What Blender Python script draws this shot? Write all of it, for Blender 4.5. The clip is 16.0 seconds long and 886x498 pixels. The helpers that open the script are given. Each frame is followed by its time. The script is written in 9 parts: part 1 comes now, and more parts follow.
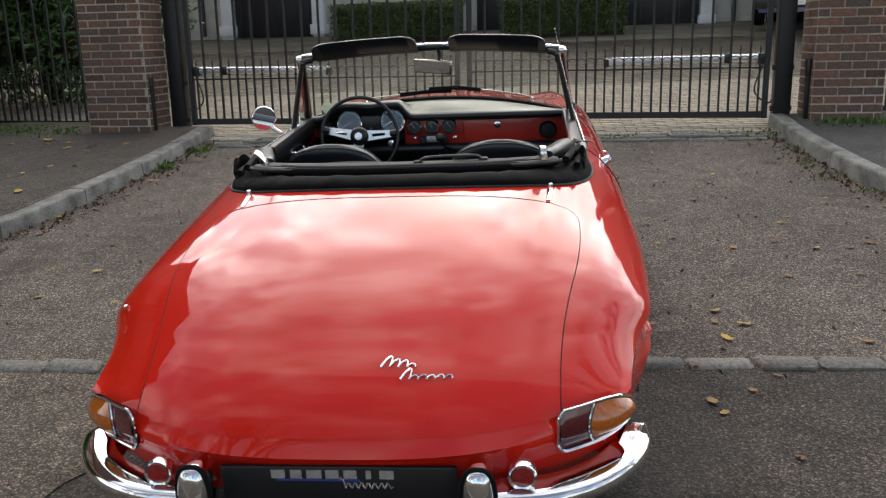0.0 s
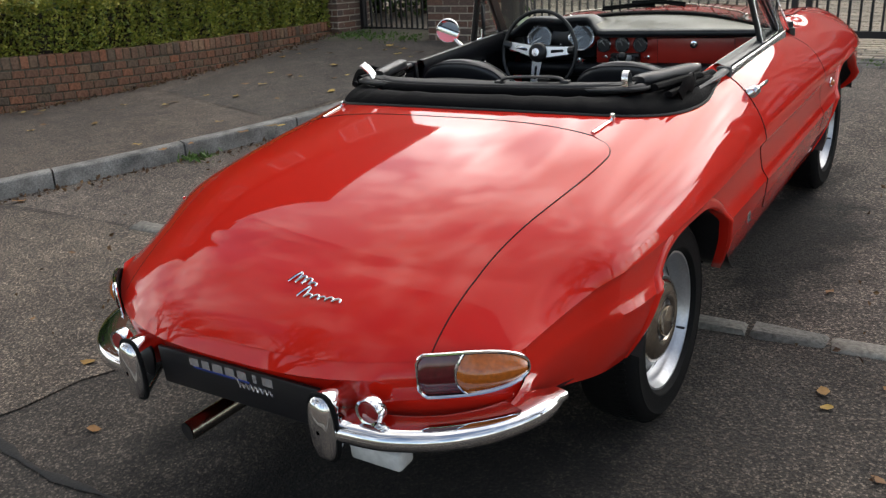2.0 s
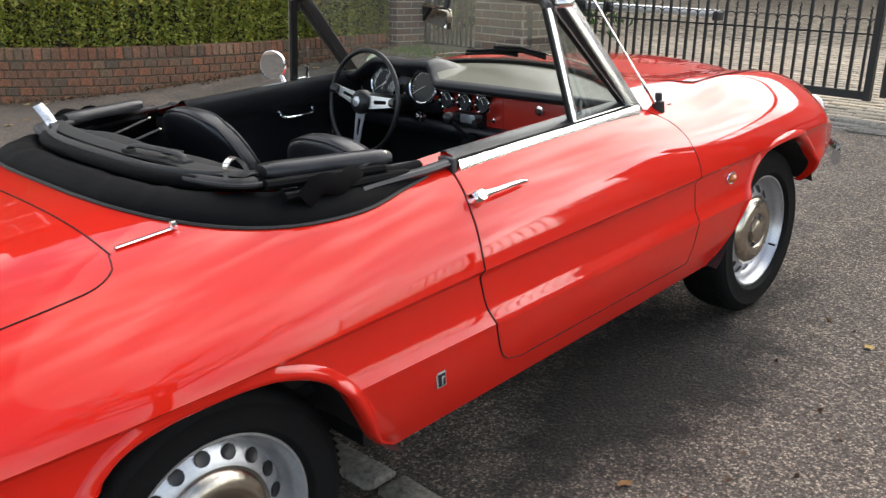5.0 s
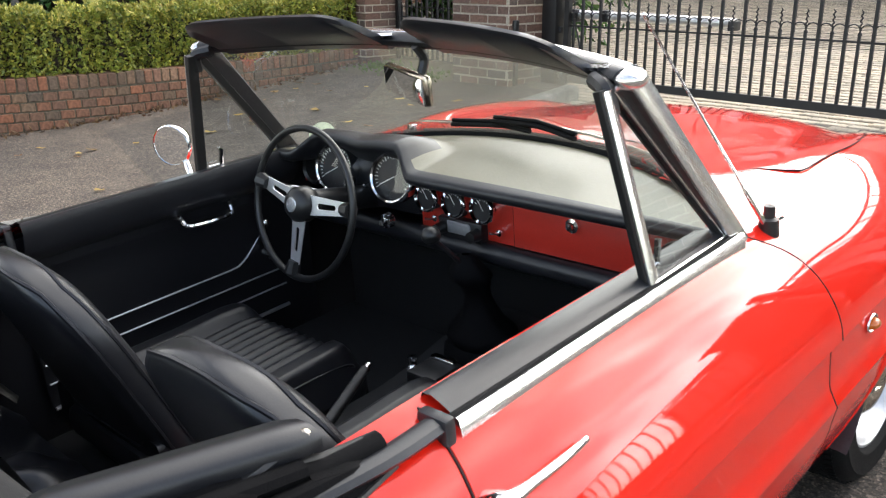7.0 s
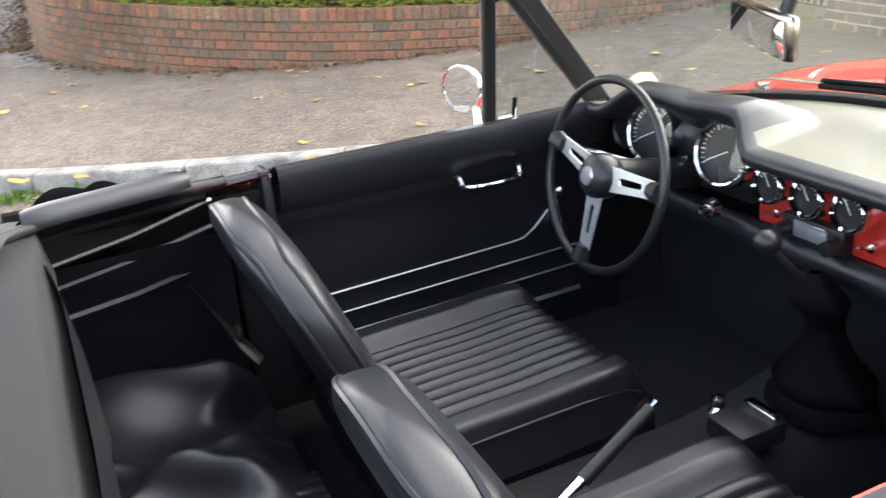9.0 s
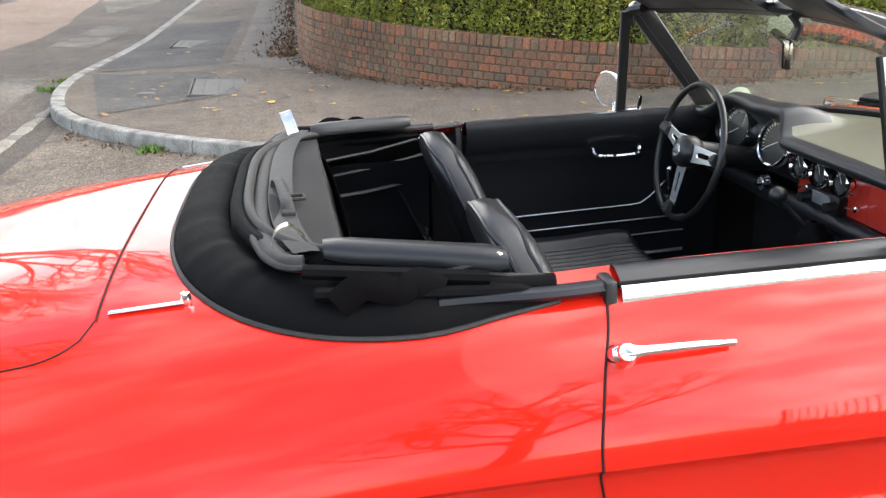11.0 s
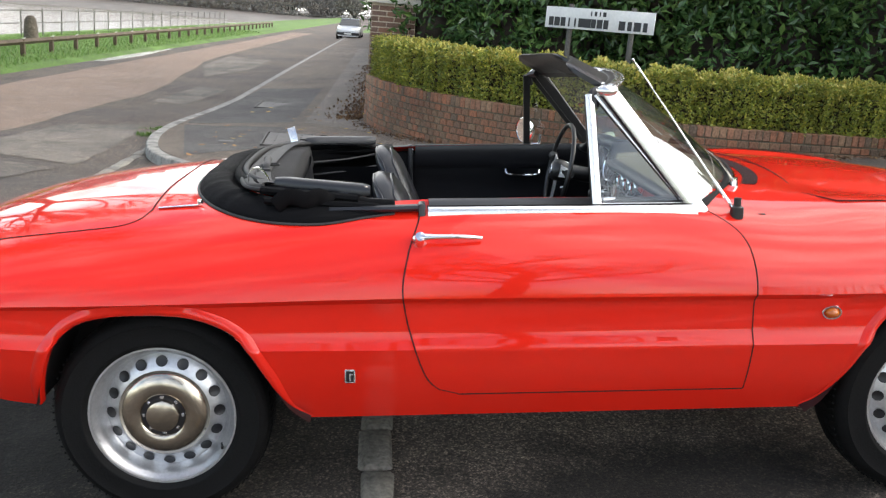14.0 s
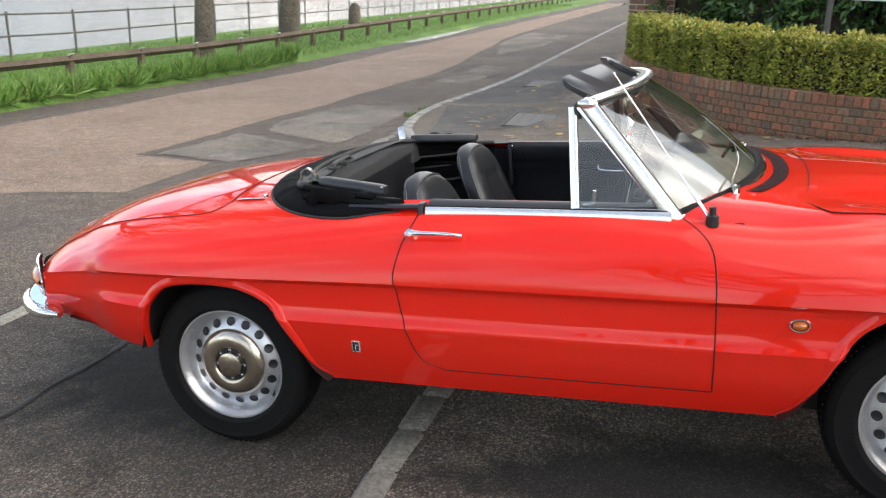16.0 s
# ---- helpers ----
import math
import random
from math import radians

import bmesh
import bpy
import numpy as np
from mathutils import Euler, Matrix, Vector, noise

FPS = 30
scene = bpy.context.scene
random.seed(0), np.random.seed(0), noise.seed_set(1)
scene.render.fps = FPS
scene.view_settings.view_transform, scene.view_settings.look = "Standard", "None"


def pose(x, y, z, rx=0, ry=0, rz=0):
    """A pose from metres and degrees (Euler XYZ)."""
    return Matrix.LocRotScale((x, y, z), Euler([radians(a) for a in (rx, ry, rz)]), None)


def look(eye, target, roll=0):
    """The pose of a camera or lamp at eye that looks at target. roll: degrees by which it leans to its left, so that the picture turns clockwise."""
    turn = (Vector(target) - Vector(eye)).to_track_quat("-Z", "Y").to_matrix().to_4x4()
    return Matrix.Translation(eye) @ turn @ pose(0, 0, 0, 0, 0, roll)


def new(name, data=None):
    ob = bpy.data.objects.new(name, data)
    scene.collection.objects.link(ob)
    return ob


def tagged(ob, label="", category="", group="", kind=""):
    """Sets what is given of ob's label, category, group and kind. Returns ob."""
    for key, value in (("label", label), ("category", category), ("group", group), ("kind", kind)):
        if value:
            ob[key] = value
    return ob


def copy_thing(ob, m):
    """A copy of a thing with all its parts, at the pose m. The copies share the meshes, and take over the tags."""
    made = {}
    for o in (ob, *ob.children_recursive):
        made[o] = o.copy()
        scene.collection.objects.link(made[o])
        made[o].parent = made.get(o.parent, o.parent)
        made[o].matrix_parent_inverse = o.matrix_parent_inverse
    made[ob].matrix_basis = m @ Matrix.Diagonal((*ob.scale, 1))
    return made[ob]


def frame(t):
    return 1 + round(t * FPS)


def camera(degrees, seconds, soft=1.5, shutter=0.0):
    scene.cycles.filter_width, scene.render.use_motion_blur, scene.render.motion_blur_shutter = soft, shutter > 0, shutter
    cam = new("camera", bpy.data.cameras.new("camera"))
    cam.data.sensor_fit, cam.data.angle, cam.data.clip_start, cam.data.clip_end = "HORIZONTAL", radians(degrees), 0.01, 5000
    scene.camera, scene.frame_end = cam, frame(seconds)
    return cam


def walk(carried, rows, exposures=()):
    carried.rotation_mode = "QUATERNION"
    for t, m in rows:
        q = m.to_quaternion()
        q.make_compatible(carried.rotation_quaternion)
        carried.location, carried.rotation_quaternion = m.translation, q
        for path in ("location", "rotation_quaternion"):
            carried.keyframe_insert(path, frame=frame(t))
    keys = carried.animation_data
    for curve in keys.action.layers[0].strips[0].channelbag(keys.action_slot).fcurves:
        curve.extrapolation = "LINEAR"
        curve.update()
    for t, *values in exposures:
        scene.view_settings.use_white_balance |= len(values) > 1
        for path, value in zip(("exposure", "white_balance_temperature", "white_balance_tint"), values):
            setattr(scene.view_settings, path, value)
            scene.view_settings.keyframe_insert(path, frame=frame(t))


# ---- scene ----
cam = camera(54.0, 16.0, soft=1.25, shutter=0.15)
# seconds, eye in metres, then rx, ry, rz in degrees
EXPOSURES = [(0.0, -0.25), (2.0, -0.2), (3.0, 0.2), (3.5, 0.25), (5.0, 0.45), (7.5, 1.05), (8.5, 1.2), (9.0, 1.85), (9.5, 2.0), (12.0, 0.65), (13.0, 0.6), (14.0, 0.7), (14.5, 0.7), (16.0, 0.6)]
PATH = [
    (0, 0.405, -2.780, 1.373, 76.23, 1.21, 5.24),
    (0.5, 0.630, -2.640, 1.348, 75.78, 1.20, 9.63),
    (1, 0.896, -2.512, 1.377, 74.63, 1.47, 16.61),
    (1.5, 1.246, -2.474, 1.379, 73.81, 2.45, 25.32),
    (2, 1.448, -2.328, 1.349, 71.41, 2.17, 32.85),
    (2.5, 1.608, -2.117, 1.343, 68.83, 2.09, 38.90),
    (3, 1.887, -1.924, 1.343, 68.47, 2.07, 44.43),
    (3.5, 2.009, -1.671, 1.315, 69.22, 0.71, 46.10),
    (4, 2.039, -1.345, 1.333, 70.61, -0.85, 47.13),
    (4.5, 2.045, -1.010, 1.372, 71.09, -0.95, 47.78),
    (5, 2.017, -0.773, 1.385, 72.07, -1.09, 44.67),
    (5.2, 1.965, -0.705, 1.404, 72.15, -1.31, 43.23),
    (7.5, 1.058, 0.063, 1.468, 71.82, 0.83, 42.32),
    (8, 0.921, 0.045, 1.459, 70.75, 0.83, 39.37),
    (8.5, 0.903, 0.126, 1.440, 69.43, 1.09, 45.18),
    (9, 0.949, 0.315, 1.408, 68.32, 0.74, 65.26),
    (9.5, 1.002, 0.370, 1.419, 65.56, 0.19, 79.28),
    (11.8, 2.300, 0.026, 1.444, 72.87, -3.85, 80.18),
    (12, 2.402, -0.006, 1.460, 73.30, -4.34, 80.62),
    (12.5, 2.629, 0.006, 1.439, 73.17, -4.27, 84.22),
    (13, 2.911, 0.117, 1.426, 72.16, -3.13, 87.83),
    (13.5, 2.940, 0.318, 1.410, 73.78, -3.81, 85.60),
    (14, 2.984, 0.537, 1.457, 75.25, -4.62, 86.48),
    (14.5, 3.078, 0.773, 1.445, 75.88, -3.39, 89.69),
    (15, 3.306, 1.063, 1.577, 74.50, -3.44, 94.56),
    (15.5, 3.290, 1.274, 1.599, 73.24, -2.25, 99.50),
    (16, 3.189, 1.497, 1.671, 72.29, -1.31, 106.94),
]
walk(cam, [(t, pose(x, y, z, rx, ry, rz)) for t, x, y, z, rx, ry, rz in PATH], EXPOSURES)

# ---- light: a bright sky with broken cloud, and a veiled sun ----
SUN_ELEVATION, SUN_TURN = 32.0, 4.0   # degrees; turn is clockwise from +y
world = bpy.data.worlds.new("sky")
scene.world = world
world.use_nodes = True
wn, wl = world.node_tree.nodes, world.node_tree.links
wn.clear()
w_out = wn.new("ShaderNodeOutputWorld")
w_bg = wn.new("ShaderNodeBackground")
w_bg.inputs["Strength"].default_value = 0.10
w_sky = wn.new("ShaderNodeTexSky")
w_sky.sky_type = "NISHITA"
w_sky.sun_disc = False
w_sky.sun_elevation = radians(SUN_ELEVATION)
w_sky.sun_rotation = radians(SUN_TURN)
w_sky.air_density, w_sky.dust_density, w_sky.ozone_density = 1.0, 2.0, 1.0
w_co = wn.new("ShaderNodeTexCoord")
w_map = wn.new("ShaderNodeMapping")
w_map.inputs["Scale"].default_value = (1.0, 1.0, 0.6)
w_map.inputs["Location"].default_value = (3.1, 1.7, 0.4)
w_noise = wn.new("ShaderNodeTexNoise")
w_noise.inputs["Scale"].default_value = 4.6
w_noise.inputs["Detail"].default_value = 7.0
w_noise.inputs["Roughness"].default_value = 0.58
w_ramp = wn.new("ShaderNodeValToRGB")
w_ramp.color_ramp.elements[0].position = 0.40
w_ramp.color_ramp.elements[1].position = 0.60
w_ramp.color_ramp.elements[0].color = (0.08, 0.08, 0.08, 1)
w_mix = wn.new("ShaderNodeMix")
w_mix.data_type = "RGBA"
wl.new(w_co.outputs["Generated"], w_map.inputs["Vector"])
wl.new(w_map.outputs["Vector"], w_noise.inputs["Vector"])
wl.new(w_noise.outputs["Fac"], w_ramp.inputs["Fac"])
# and closes up round the sun
w_close = wn.new("ShaderNodeMapRange")
w_close.inputs["From Min"].default_value, w_close.inputs["From Max"].default_value = 0.80, 0.97
w_close.inputs["To Min"].default_value, w_close.inputs["To Max"].default_value = 0.0, 0.35
w_cover = wn.new("ShaderNodeMath")
w_cover.operation, w_cover.use_clamp = "ADD", True
wl.new(w_ramp.outputs["Color"], w_cover.inputs[0])
wl.new(w_close.outputs["Result"], w_cover.inputs[1])
# a bank of cloud lies over the river and the houses; the sky across from it is clear
w_side = wn.new("ShaderNodeVectorMath")
w_side.operation = "DOT_PRODUCT"
w_side.inputs[1].default_value = (-0.8, 0.6, 0.0)
w_bank = wn.new("ShaderNodeMapRange")
w_bank.interpolation_type = "SMOOTHSTEP"
w_bank.inputs["From Min"].default_value, w_bank.inputs["From Max"].default_value = -0.6, 0.5
w_bank.inputs["To Min"].default_value, w_bank.inputs["To Max"].default_value = 0.35, 1.0
w_part = wn.new("ShaderNodeMath")
w_part.operation = "MULTIPLY"
wl.new(w_co.outputs["Generated"], w_side.inputs[0])
wl.new(w_side.outputs["Value"], w_bank.inputs["Value"])
wl.new(w_cover.outputs[0], w_part.inputs[0])
wl.new(w_bank.outputs["Result"], w_part.inputs[1])
wl.new(w_part.outputs[0], w_mix.inputs["Factor"])
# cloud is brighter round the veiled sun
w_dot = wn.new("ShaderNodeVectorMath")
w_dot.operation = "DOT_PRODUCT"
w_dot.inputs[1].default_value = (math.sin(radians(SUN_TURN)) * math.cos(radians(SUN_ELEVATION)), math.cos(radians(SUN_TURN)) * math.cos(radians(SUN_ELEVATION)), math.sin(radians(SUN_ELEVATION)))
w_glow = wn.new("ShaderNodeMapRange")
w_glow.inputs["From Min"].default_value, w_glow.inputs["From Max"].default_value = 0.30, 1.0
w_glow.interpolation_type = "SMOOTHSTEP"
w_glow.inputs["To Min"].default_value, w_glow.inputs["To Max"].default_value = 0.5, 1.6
w_cloud = wn.new("ShaderNodeVectorMath")
w_cloud.operation = "SCALE"
w_cloud.inputs[0].default_value = (16.0, 15.6, 15.0)
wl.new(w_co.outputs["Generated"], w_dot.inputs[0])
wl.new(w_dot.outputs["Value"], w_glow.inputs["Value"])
wl.new(w_dot.outputs["Value"], w_close.inputs["Value"])
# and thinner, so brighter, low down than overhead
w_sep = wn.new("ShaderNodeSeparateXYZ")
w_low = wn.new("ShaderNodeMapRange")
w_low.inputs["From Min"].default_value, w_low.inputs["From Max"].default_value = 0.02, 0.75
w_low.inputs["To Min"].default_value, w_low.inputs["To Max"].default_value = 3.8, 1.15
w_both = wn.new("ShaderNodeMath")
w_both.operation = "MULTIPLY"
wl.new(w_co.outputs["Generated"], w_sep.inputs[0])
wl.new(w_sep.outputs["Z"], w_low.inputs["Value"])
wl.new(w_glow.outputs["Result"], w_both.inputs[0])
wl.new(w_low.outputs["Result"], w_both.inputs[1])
# its own folds are lighter and darker
w_fold = wn.new("ShaderNodeTexNoise")
w_fold.inputs["Scale"].default_value, w_fold.inputs["Detail"].default_value, w_fold.inputs["Roughness"].default_value = 5.5, 6.0, 0.55
w_tone = wn.new("ShaderNodeMapRange")
w_tone.inputs["From Min"].default_value, w_tone.inputs["From Max"].default_value = 0.36, 0.64
w_tone.inputs["To Min"].default_value, w_tone.inputs["To Max"].default_value = 0.45, 1.5
w_all = wn.new("ShaderNodeMath")
w_all.operation = "MULTIPLY"
wl.new(w_map.outputs["Vector"], w_fold.inputs["Vector"])
wl.new(w_fold.outputs["Fac"], w_tone.inputs["Value"])
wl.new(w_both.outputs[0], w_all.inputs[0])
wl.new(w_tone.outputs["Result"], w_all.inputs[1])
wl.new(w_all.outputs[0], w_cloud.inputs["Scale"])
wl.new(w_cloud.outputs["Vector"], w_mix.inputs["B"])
w_haze = wn.new("ShaderNodeVectorMath")
w_haze.operation = "SCALE"
w_haze.inputs["Scale"].default_value = 2.2
wl.new(w_sky.outputs["Color"], w_haze.inputs[0])
wl.new(w_haze.outputs["Vector"], w_mix.inputs["A"])
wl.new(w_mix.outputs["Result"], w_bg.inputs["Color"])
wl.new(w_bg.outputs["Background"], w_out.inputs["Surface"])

sun_data = bpy.data.lights.new("sun", "SUN")
sun_data.energy, sun_data.angle, sun_data.color = 1.3, radians(120), (1.0, 0.92, 0.80)
sun = new("sun", sun_data)
_a, _e = radians(SUN_TURN), radians(SUN_ELEVATION)
SUN_FROM = Vector((math.sin(_a) * math.cos(_e), math.cos(_a) * math.cos(_e), math.sin(_e)))
sun.matrix_world = look(SUN_FROM * 60, (0, 0, 0))


# ---- materials ----
def material(name, colour, rough=0.5, metal=0.0, coat=0.0, bump=0.0, scale=40.0, vary=0.15, scale2=3.0, vary2=0.1,
             random_by="", spread=0.0, tint=None, spec=0.5, fine=None):
    """A Principled surface whose colour wanders at two scales, with a fine relief."""
    m = bpy.data.materials.new(name)
    m.use_nodes = True
    n, l = m.node_tree.nodes, m.node_tree.links
    p = n["Principled BSDF"]
    p.inputs["Roughness"].default_value = rough
    p.inputs["Metallic"].default_value = metal
    p.inputs["Coat Weight"].default_value = coat
    p.inputs["Coat Roughness"].default_value = 0.03
    p.inputs["Specular IOR Level"].default_value = spec
    co = n.new("ShaderNodeTexCoord")
    t1 = n.new("ShaderNodeTexNoise")
    t1.inputs["Scale"].default_value, t1.inputs["Detail"].default_value = scale, 6
    t2 = n.new("ShaderNodeTexNoise")
    t2.inputs["Scale"].default_value, t2.inputs["Detail"].default_value = scale2, 4
    l.new(co.outputs["Object"], t1.inputs["Vector"])
    l.new(co.outputs["Object"], t2.inputs["Vector"])

    def span(src, low, high):
        r = n.new("ShaderNodeMapRange")
        r.inputs["From Min"].default_value, r.inputs["From Max"].default_value = 0.3, 0.7
        r.inputs["To Min"].default_value, r.inputs["To Max"].default_value = low, high
        l.new(src, r.inputs["Value"])
        return r.outputs["Result"]

    v = n.new("ShaderNodeMath")
    v.operation = "MULTIPLY"
    l.new(span(t1.outputs["Fac"], 1 - vary, 1 + vary), v.inputs[0])
    l.new(span(t2.outputs["Fac"], 1 - vary2, 1 + vary2), v.inputs[1])
    value = v.outputs[0]
    rnd = None
    if random_by == "object":
        rnd = n.new("ShaderNodeObjectInfo").outputs["Random"]
    elif random_by == "island":
        rnd = n.new("ShaderNodeNewGeometry").outputs["Random Per Island"]
    base = n.new("ShaderNodeMix")
    base.data_type, base.blend_type = "RGBA", "MULTIPLY"
    base.inputs["Factor"].default_value = 1.0
    if rnd is not None and tint is not None:
        ramp = n.new("ShaderNodeValToRGB")
        cols = [colour] + list(tint)
        while len(ramp.color_ramp.elements) < len(cols):
            ramp.color_ramp.elements.new(0.5)
        for k, c in enumerate(cols):
            ramp.color_ramp.elements[k].position = k / (len(cols) - 1)
            ramp.color_ramp.elements[k].color = (*c, 1)
        l.new(rnd, ramp.inputs["Fac"])
        l.new(ramp.outputs["Color"], base.inputs["A"])
    else:
        base.inputs["A"].default_value = (*colour, 1)
    grey = n.new("ShaderNodeCombineColor")
    for k in range(3):
        l.new(value, grey.inputs[k])
    l.new(grey.outputs[0], base.inputs["B"])
    l.new(base.outputs["Result"], p.inputs["Base Color"])
    if bump:
        b = n.new("ShaderNodeBump")
        b.inputs["Strength"].default_value, b.inputs["Distance"].default_value = min(1.0, bump), 0.004 if fine is None else fine
        l.new(t1.outputs["Fac"], b.inputs["Height"])
        l.new(b.outputs["Normal"], p.inputs["Normal"])
    return m


def clear(name, colour=(1, 1, 1), rough=0.0, ior=1.45, weight=1.0):
    m = bpy.data.materials.new(name)
    m.use_nodes = True
    p = m.node_tree.nodes["Principled BSDF"]
    p.inputs["Base Color"].default_value = (*colour, 1)
    p.inputs["Transmission Weight"].default_value = weight
    p.inputs["Roughness"].default_value = rough
    p.inputs["IOR"].default_value = ior
    return m


def thin_glass(name, tint=(0.93, 0.96, 0.95), gloss=0.9, film=0.0):
    """A pane with no bend in what is seen through it: clear, with a gloss that grows towards grazing."""
    m = bpy.data.materials.new(name)
    m.use_nodes = True
    n, l = m.node_tree.nodes, m.node_tree.links
    n.clear()
    out, mix = n.new("ShaderNodeOutputMaterial"), n.new("ShaderNodeMixShader")
    tr, gl, lw = n.new("ShaderNodeBsdfTransparent"), n.new("ShaderNodeBsdfGlossy"), n.new("ShaderNodeLayerWeight")
    tr.inputs["Color"].default_value = (*tint, 1)
    gl.inputs["Roughness"].default_value = 0.01
    lw.inputs["Blend"].default_value = 0.5
    power, scale = n.new("ShaderNodeMath"), n.new("ShaderNodeMath")
    power.operation, scale.operation = "POWER", "MULTIPLY_ADD"
    power.inputs[1].default_value = 3.0
    scale.inputs[1].default_value, scale.inputs[2].default_value = gloss, 0.09
    l.new(lw.outputs["Facing"], power.inputs[0])
    l.new(power.outputs[0], scale.inputs[0])
    l.new(scale.outputs[0], mix.inputs["Fac"])
    l.new(tr.outputs["BSDF"], mix.inputs[1])
    l.new(gl.outputs["BSDF"], mix.inputs[2])
    surface = mix.outputs["Shader"]
    if film:                                # a thin translucent veil, added to give the pane a milky look
        milky, veil = n.new("ShaderNodeBsdfTranslucent"), n.new("ShaderNodeMixShader")
        milky.inputs["Color"].default_value = (0.80, 0.77, 0.68, 1)
        veil.inputs["Fac"].default_value = film
        l.new(surface, veil.inputs[1])
        l.new(milky.outputs["BSDF"], veil.inputs[2])
        surface = veil.outputs["Shader"]
    l.new(surface, out.inputs["Surface"])
    return m


RED = material("red_paint", (0.66, 0.016, 0.0065), 0.45, coat=1.0, scale=900, vary=0.03, scale2=1.5, vary2=0.04, spec=0.02)
RED_DASH = material("red_dash_paint", (0.50, 0.028, 0.016), 0.4, coat=0.5, scale=300, vary=0.05)
CHROME = material("chrome", (0.84, 0.84, 0.85), 0.06, metal=1.0, scale=60, vary=0.03)
POLISHED = material("polished_stainless", (0.88, 0.88, 0.87), 0.24, metal=1.0, scale=80, vary=0.04)
WORN_CHROME = material("worn_chrome", (0.52, 0.465, 0.39), 0.2, metal=1.0, scale=50, vary=0.12)
STEEL = material("silver_wheel_paint", (0.56, 0.57, 0.59), 0.34, metal=0.8, scale=120, vary=0.08, bump=0.1)
ALUMINIUM = material("brushed_aluminium", (0.86, 0.86, 0.85), 0.36, metal=0.75, scale=200, vary=0.06)
RUBBER = material("tyre_rubber", (0.0055, 0.0055, 0.0057), 0.68, scale=180, vary=0.25, bump=0.25, spec=0.15)
BLACK_VINYL = material("black_vinyl", (0.0125, 0.013, 0.0155), 0.34, coat=0.0, scale=420, vary=0.2, bump=0.07, spec=0.52)
BLACK_CLOTH = material("black_hood_fabric", (0.0028, 0.0028, 0.0034), 0.72, scale=600, vary=0.3, bump=0.4, spec=0.10)
GREY_CLOTH = material("faded_hood_fabric", (0.0125, 0.0122, 0.0122), 0.85, scale=700, vary=0.3, bump=0.4, vary2=0.2)
GREY_TRIM = material("grey_rubber_trim", (0.020, 0.0195, 0.0188), 0.6, scale=90, vary=0.25, bump=0.2, vary2=0.2)
CARPET = material("black_carpet", (0.011, 0.011, 0.0115), 0.95, scale=500, vary=0.4, bump=0.6)
BLACK_PLASTIC = material("black_plastic", (0.012, 0.012, 0.012), 0.35, scale=300, vary=0.1, bump=0.08)
BLACK_METAL = material("black_painted_metal", (0.012, 0.012, 0.013), 0.42, scale=120, vary=0.25, bump=0.1)
DASH_TOP = material("faded_dash_vinyl", (0.155, 0.145, 0.10), 0.36, scale=300, vary=0.15, bump=0.15)
DIAL = material("dial_black", (0.01, 0.01, 0.012), 0.4)
WHITE_MARK = material("white_marking", (0.75, 0.75, 0.72), 0.5)
SILVER_MARK = material("silver_lettering", (0.72, 0.72, 0.74), 0.25, metal=0.8)
BLUE_MARK = material("blue_line", (0.03, 0.06, 0.3), 0.4)
RED_LENS = material("red_lens", (0.30, 0.012, 0.012), 0.12, coat=1.0, scale=90, vary=0.15)
DARK_RED_LENS = material("dark_red_lens", (0.11, 0.006, 0.010), 0.1, coat=1.0, scale=90, vary=0.2)
AMBER_LENS = material("amber_lens", (0.50, 0.12, 0.008), 0.12, coat=1.0, scale=120, vary=0.2)
CLEAR_LENS = material("clear_lens", (0.75, 0.75, 0.72), 0.1, coat=1.0)
MIRROR = material("mirror_glass", (0.86, 0.88, 0.88), 0.01, metal=1.0, scale=2, vary=0.01)
GLASS = thin_glass("window_glass", film=0.022)
DIAL_GLASS = thin_glass("dial_glass", (0.95, 0.96, 0.96), 0.25)
SIDE_GLASS = thin_glass("side_window_glass", (0.80, 0.84, 0.84), 0.9)
DISC = material("tax_disc_paper", (0.62, 0.66, 0.45), 0.7)
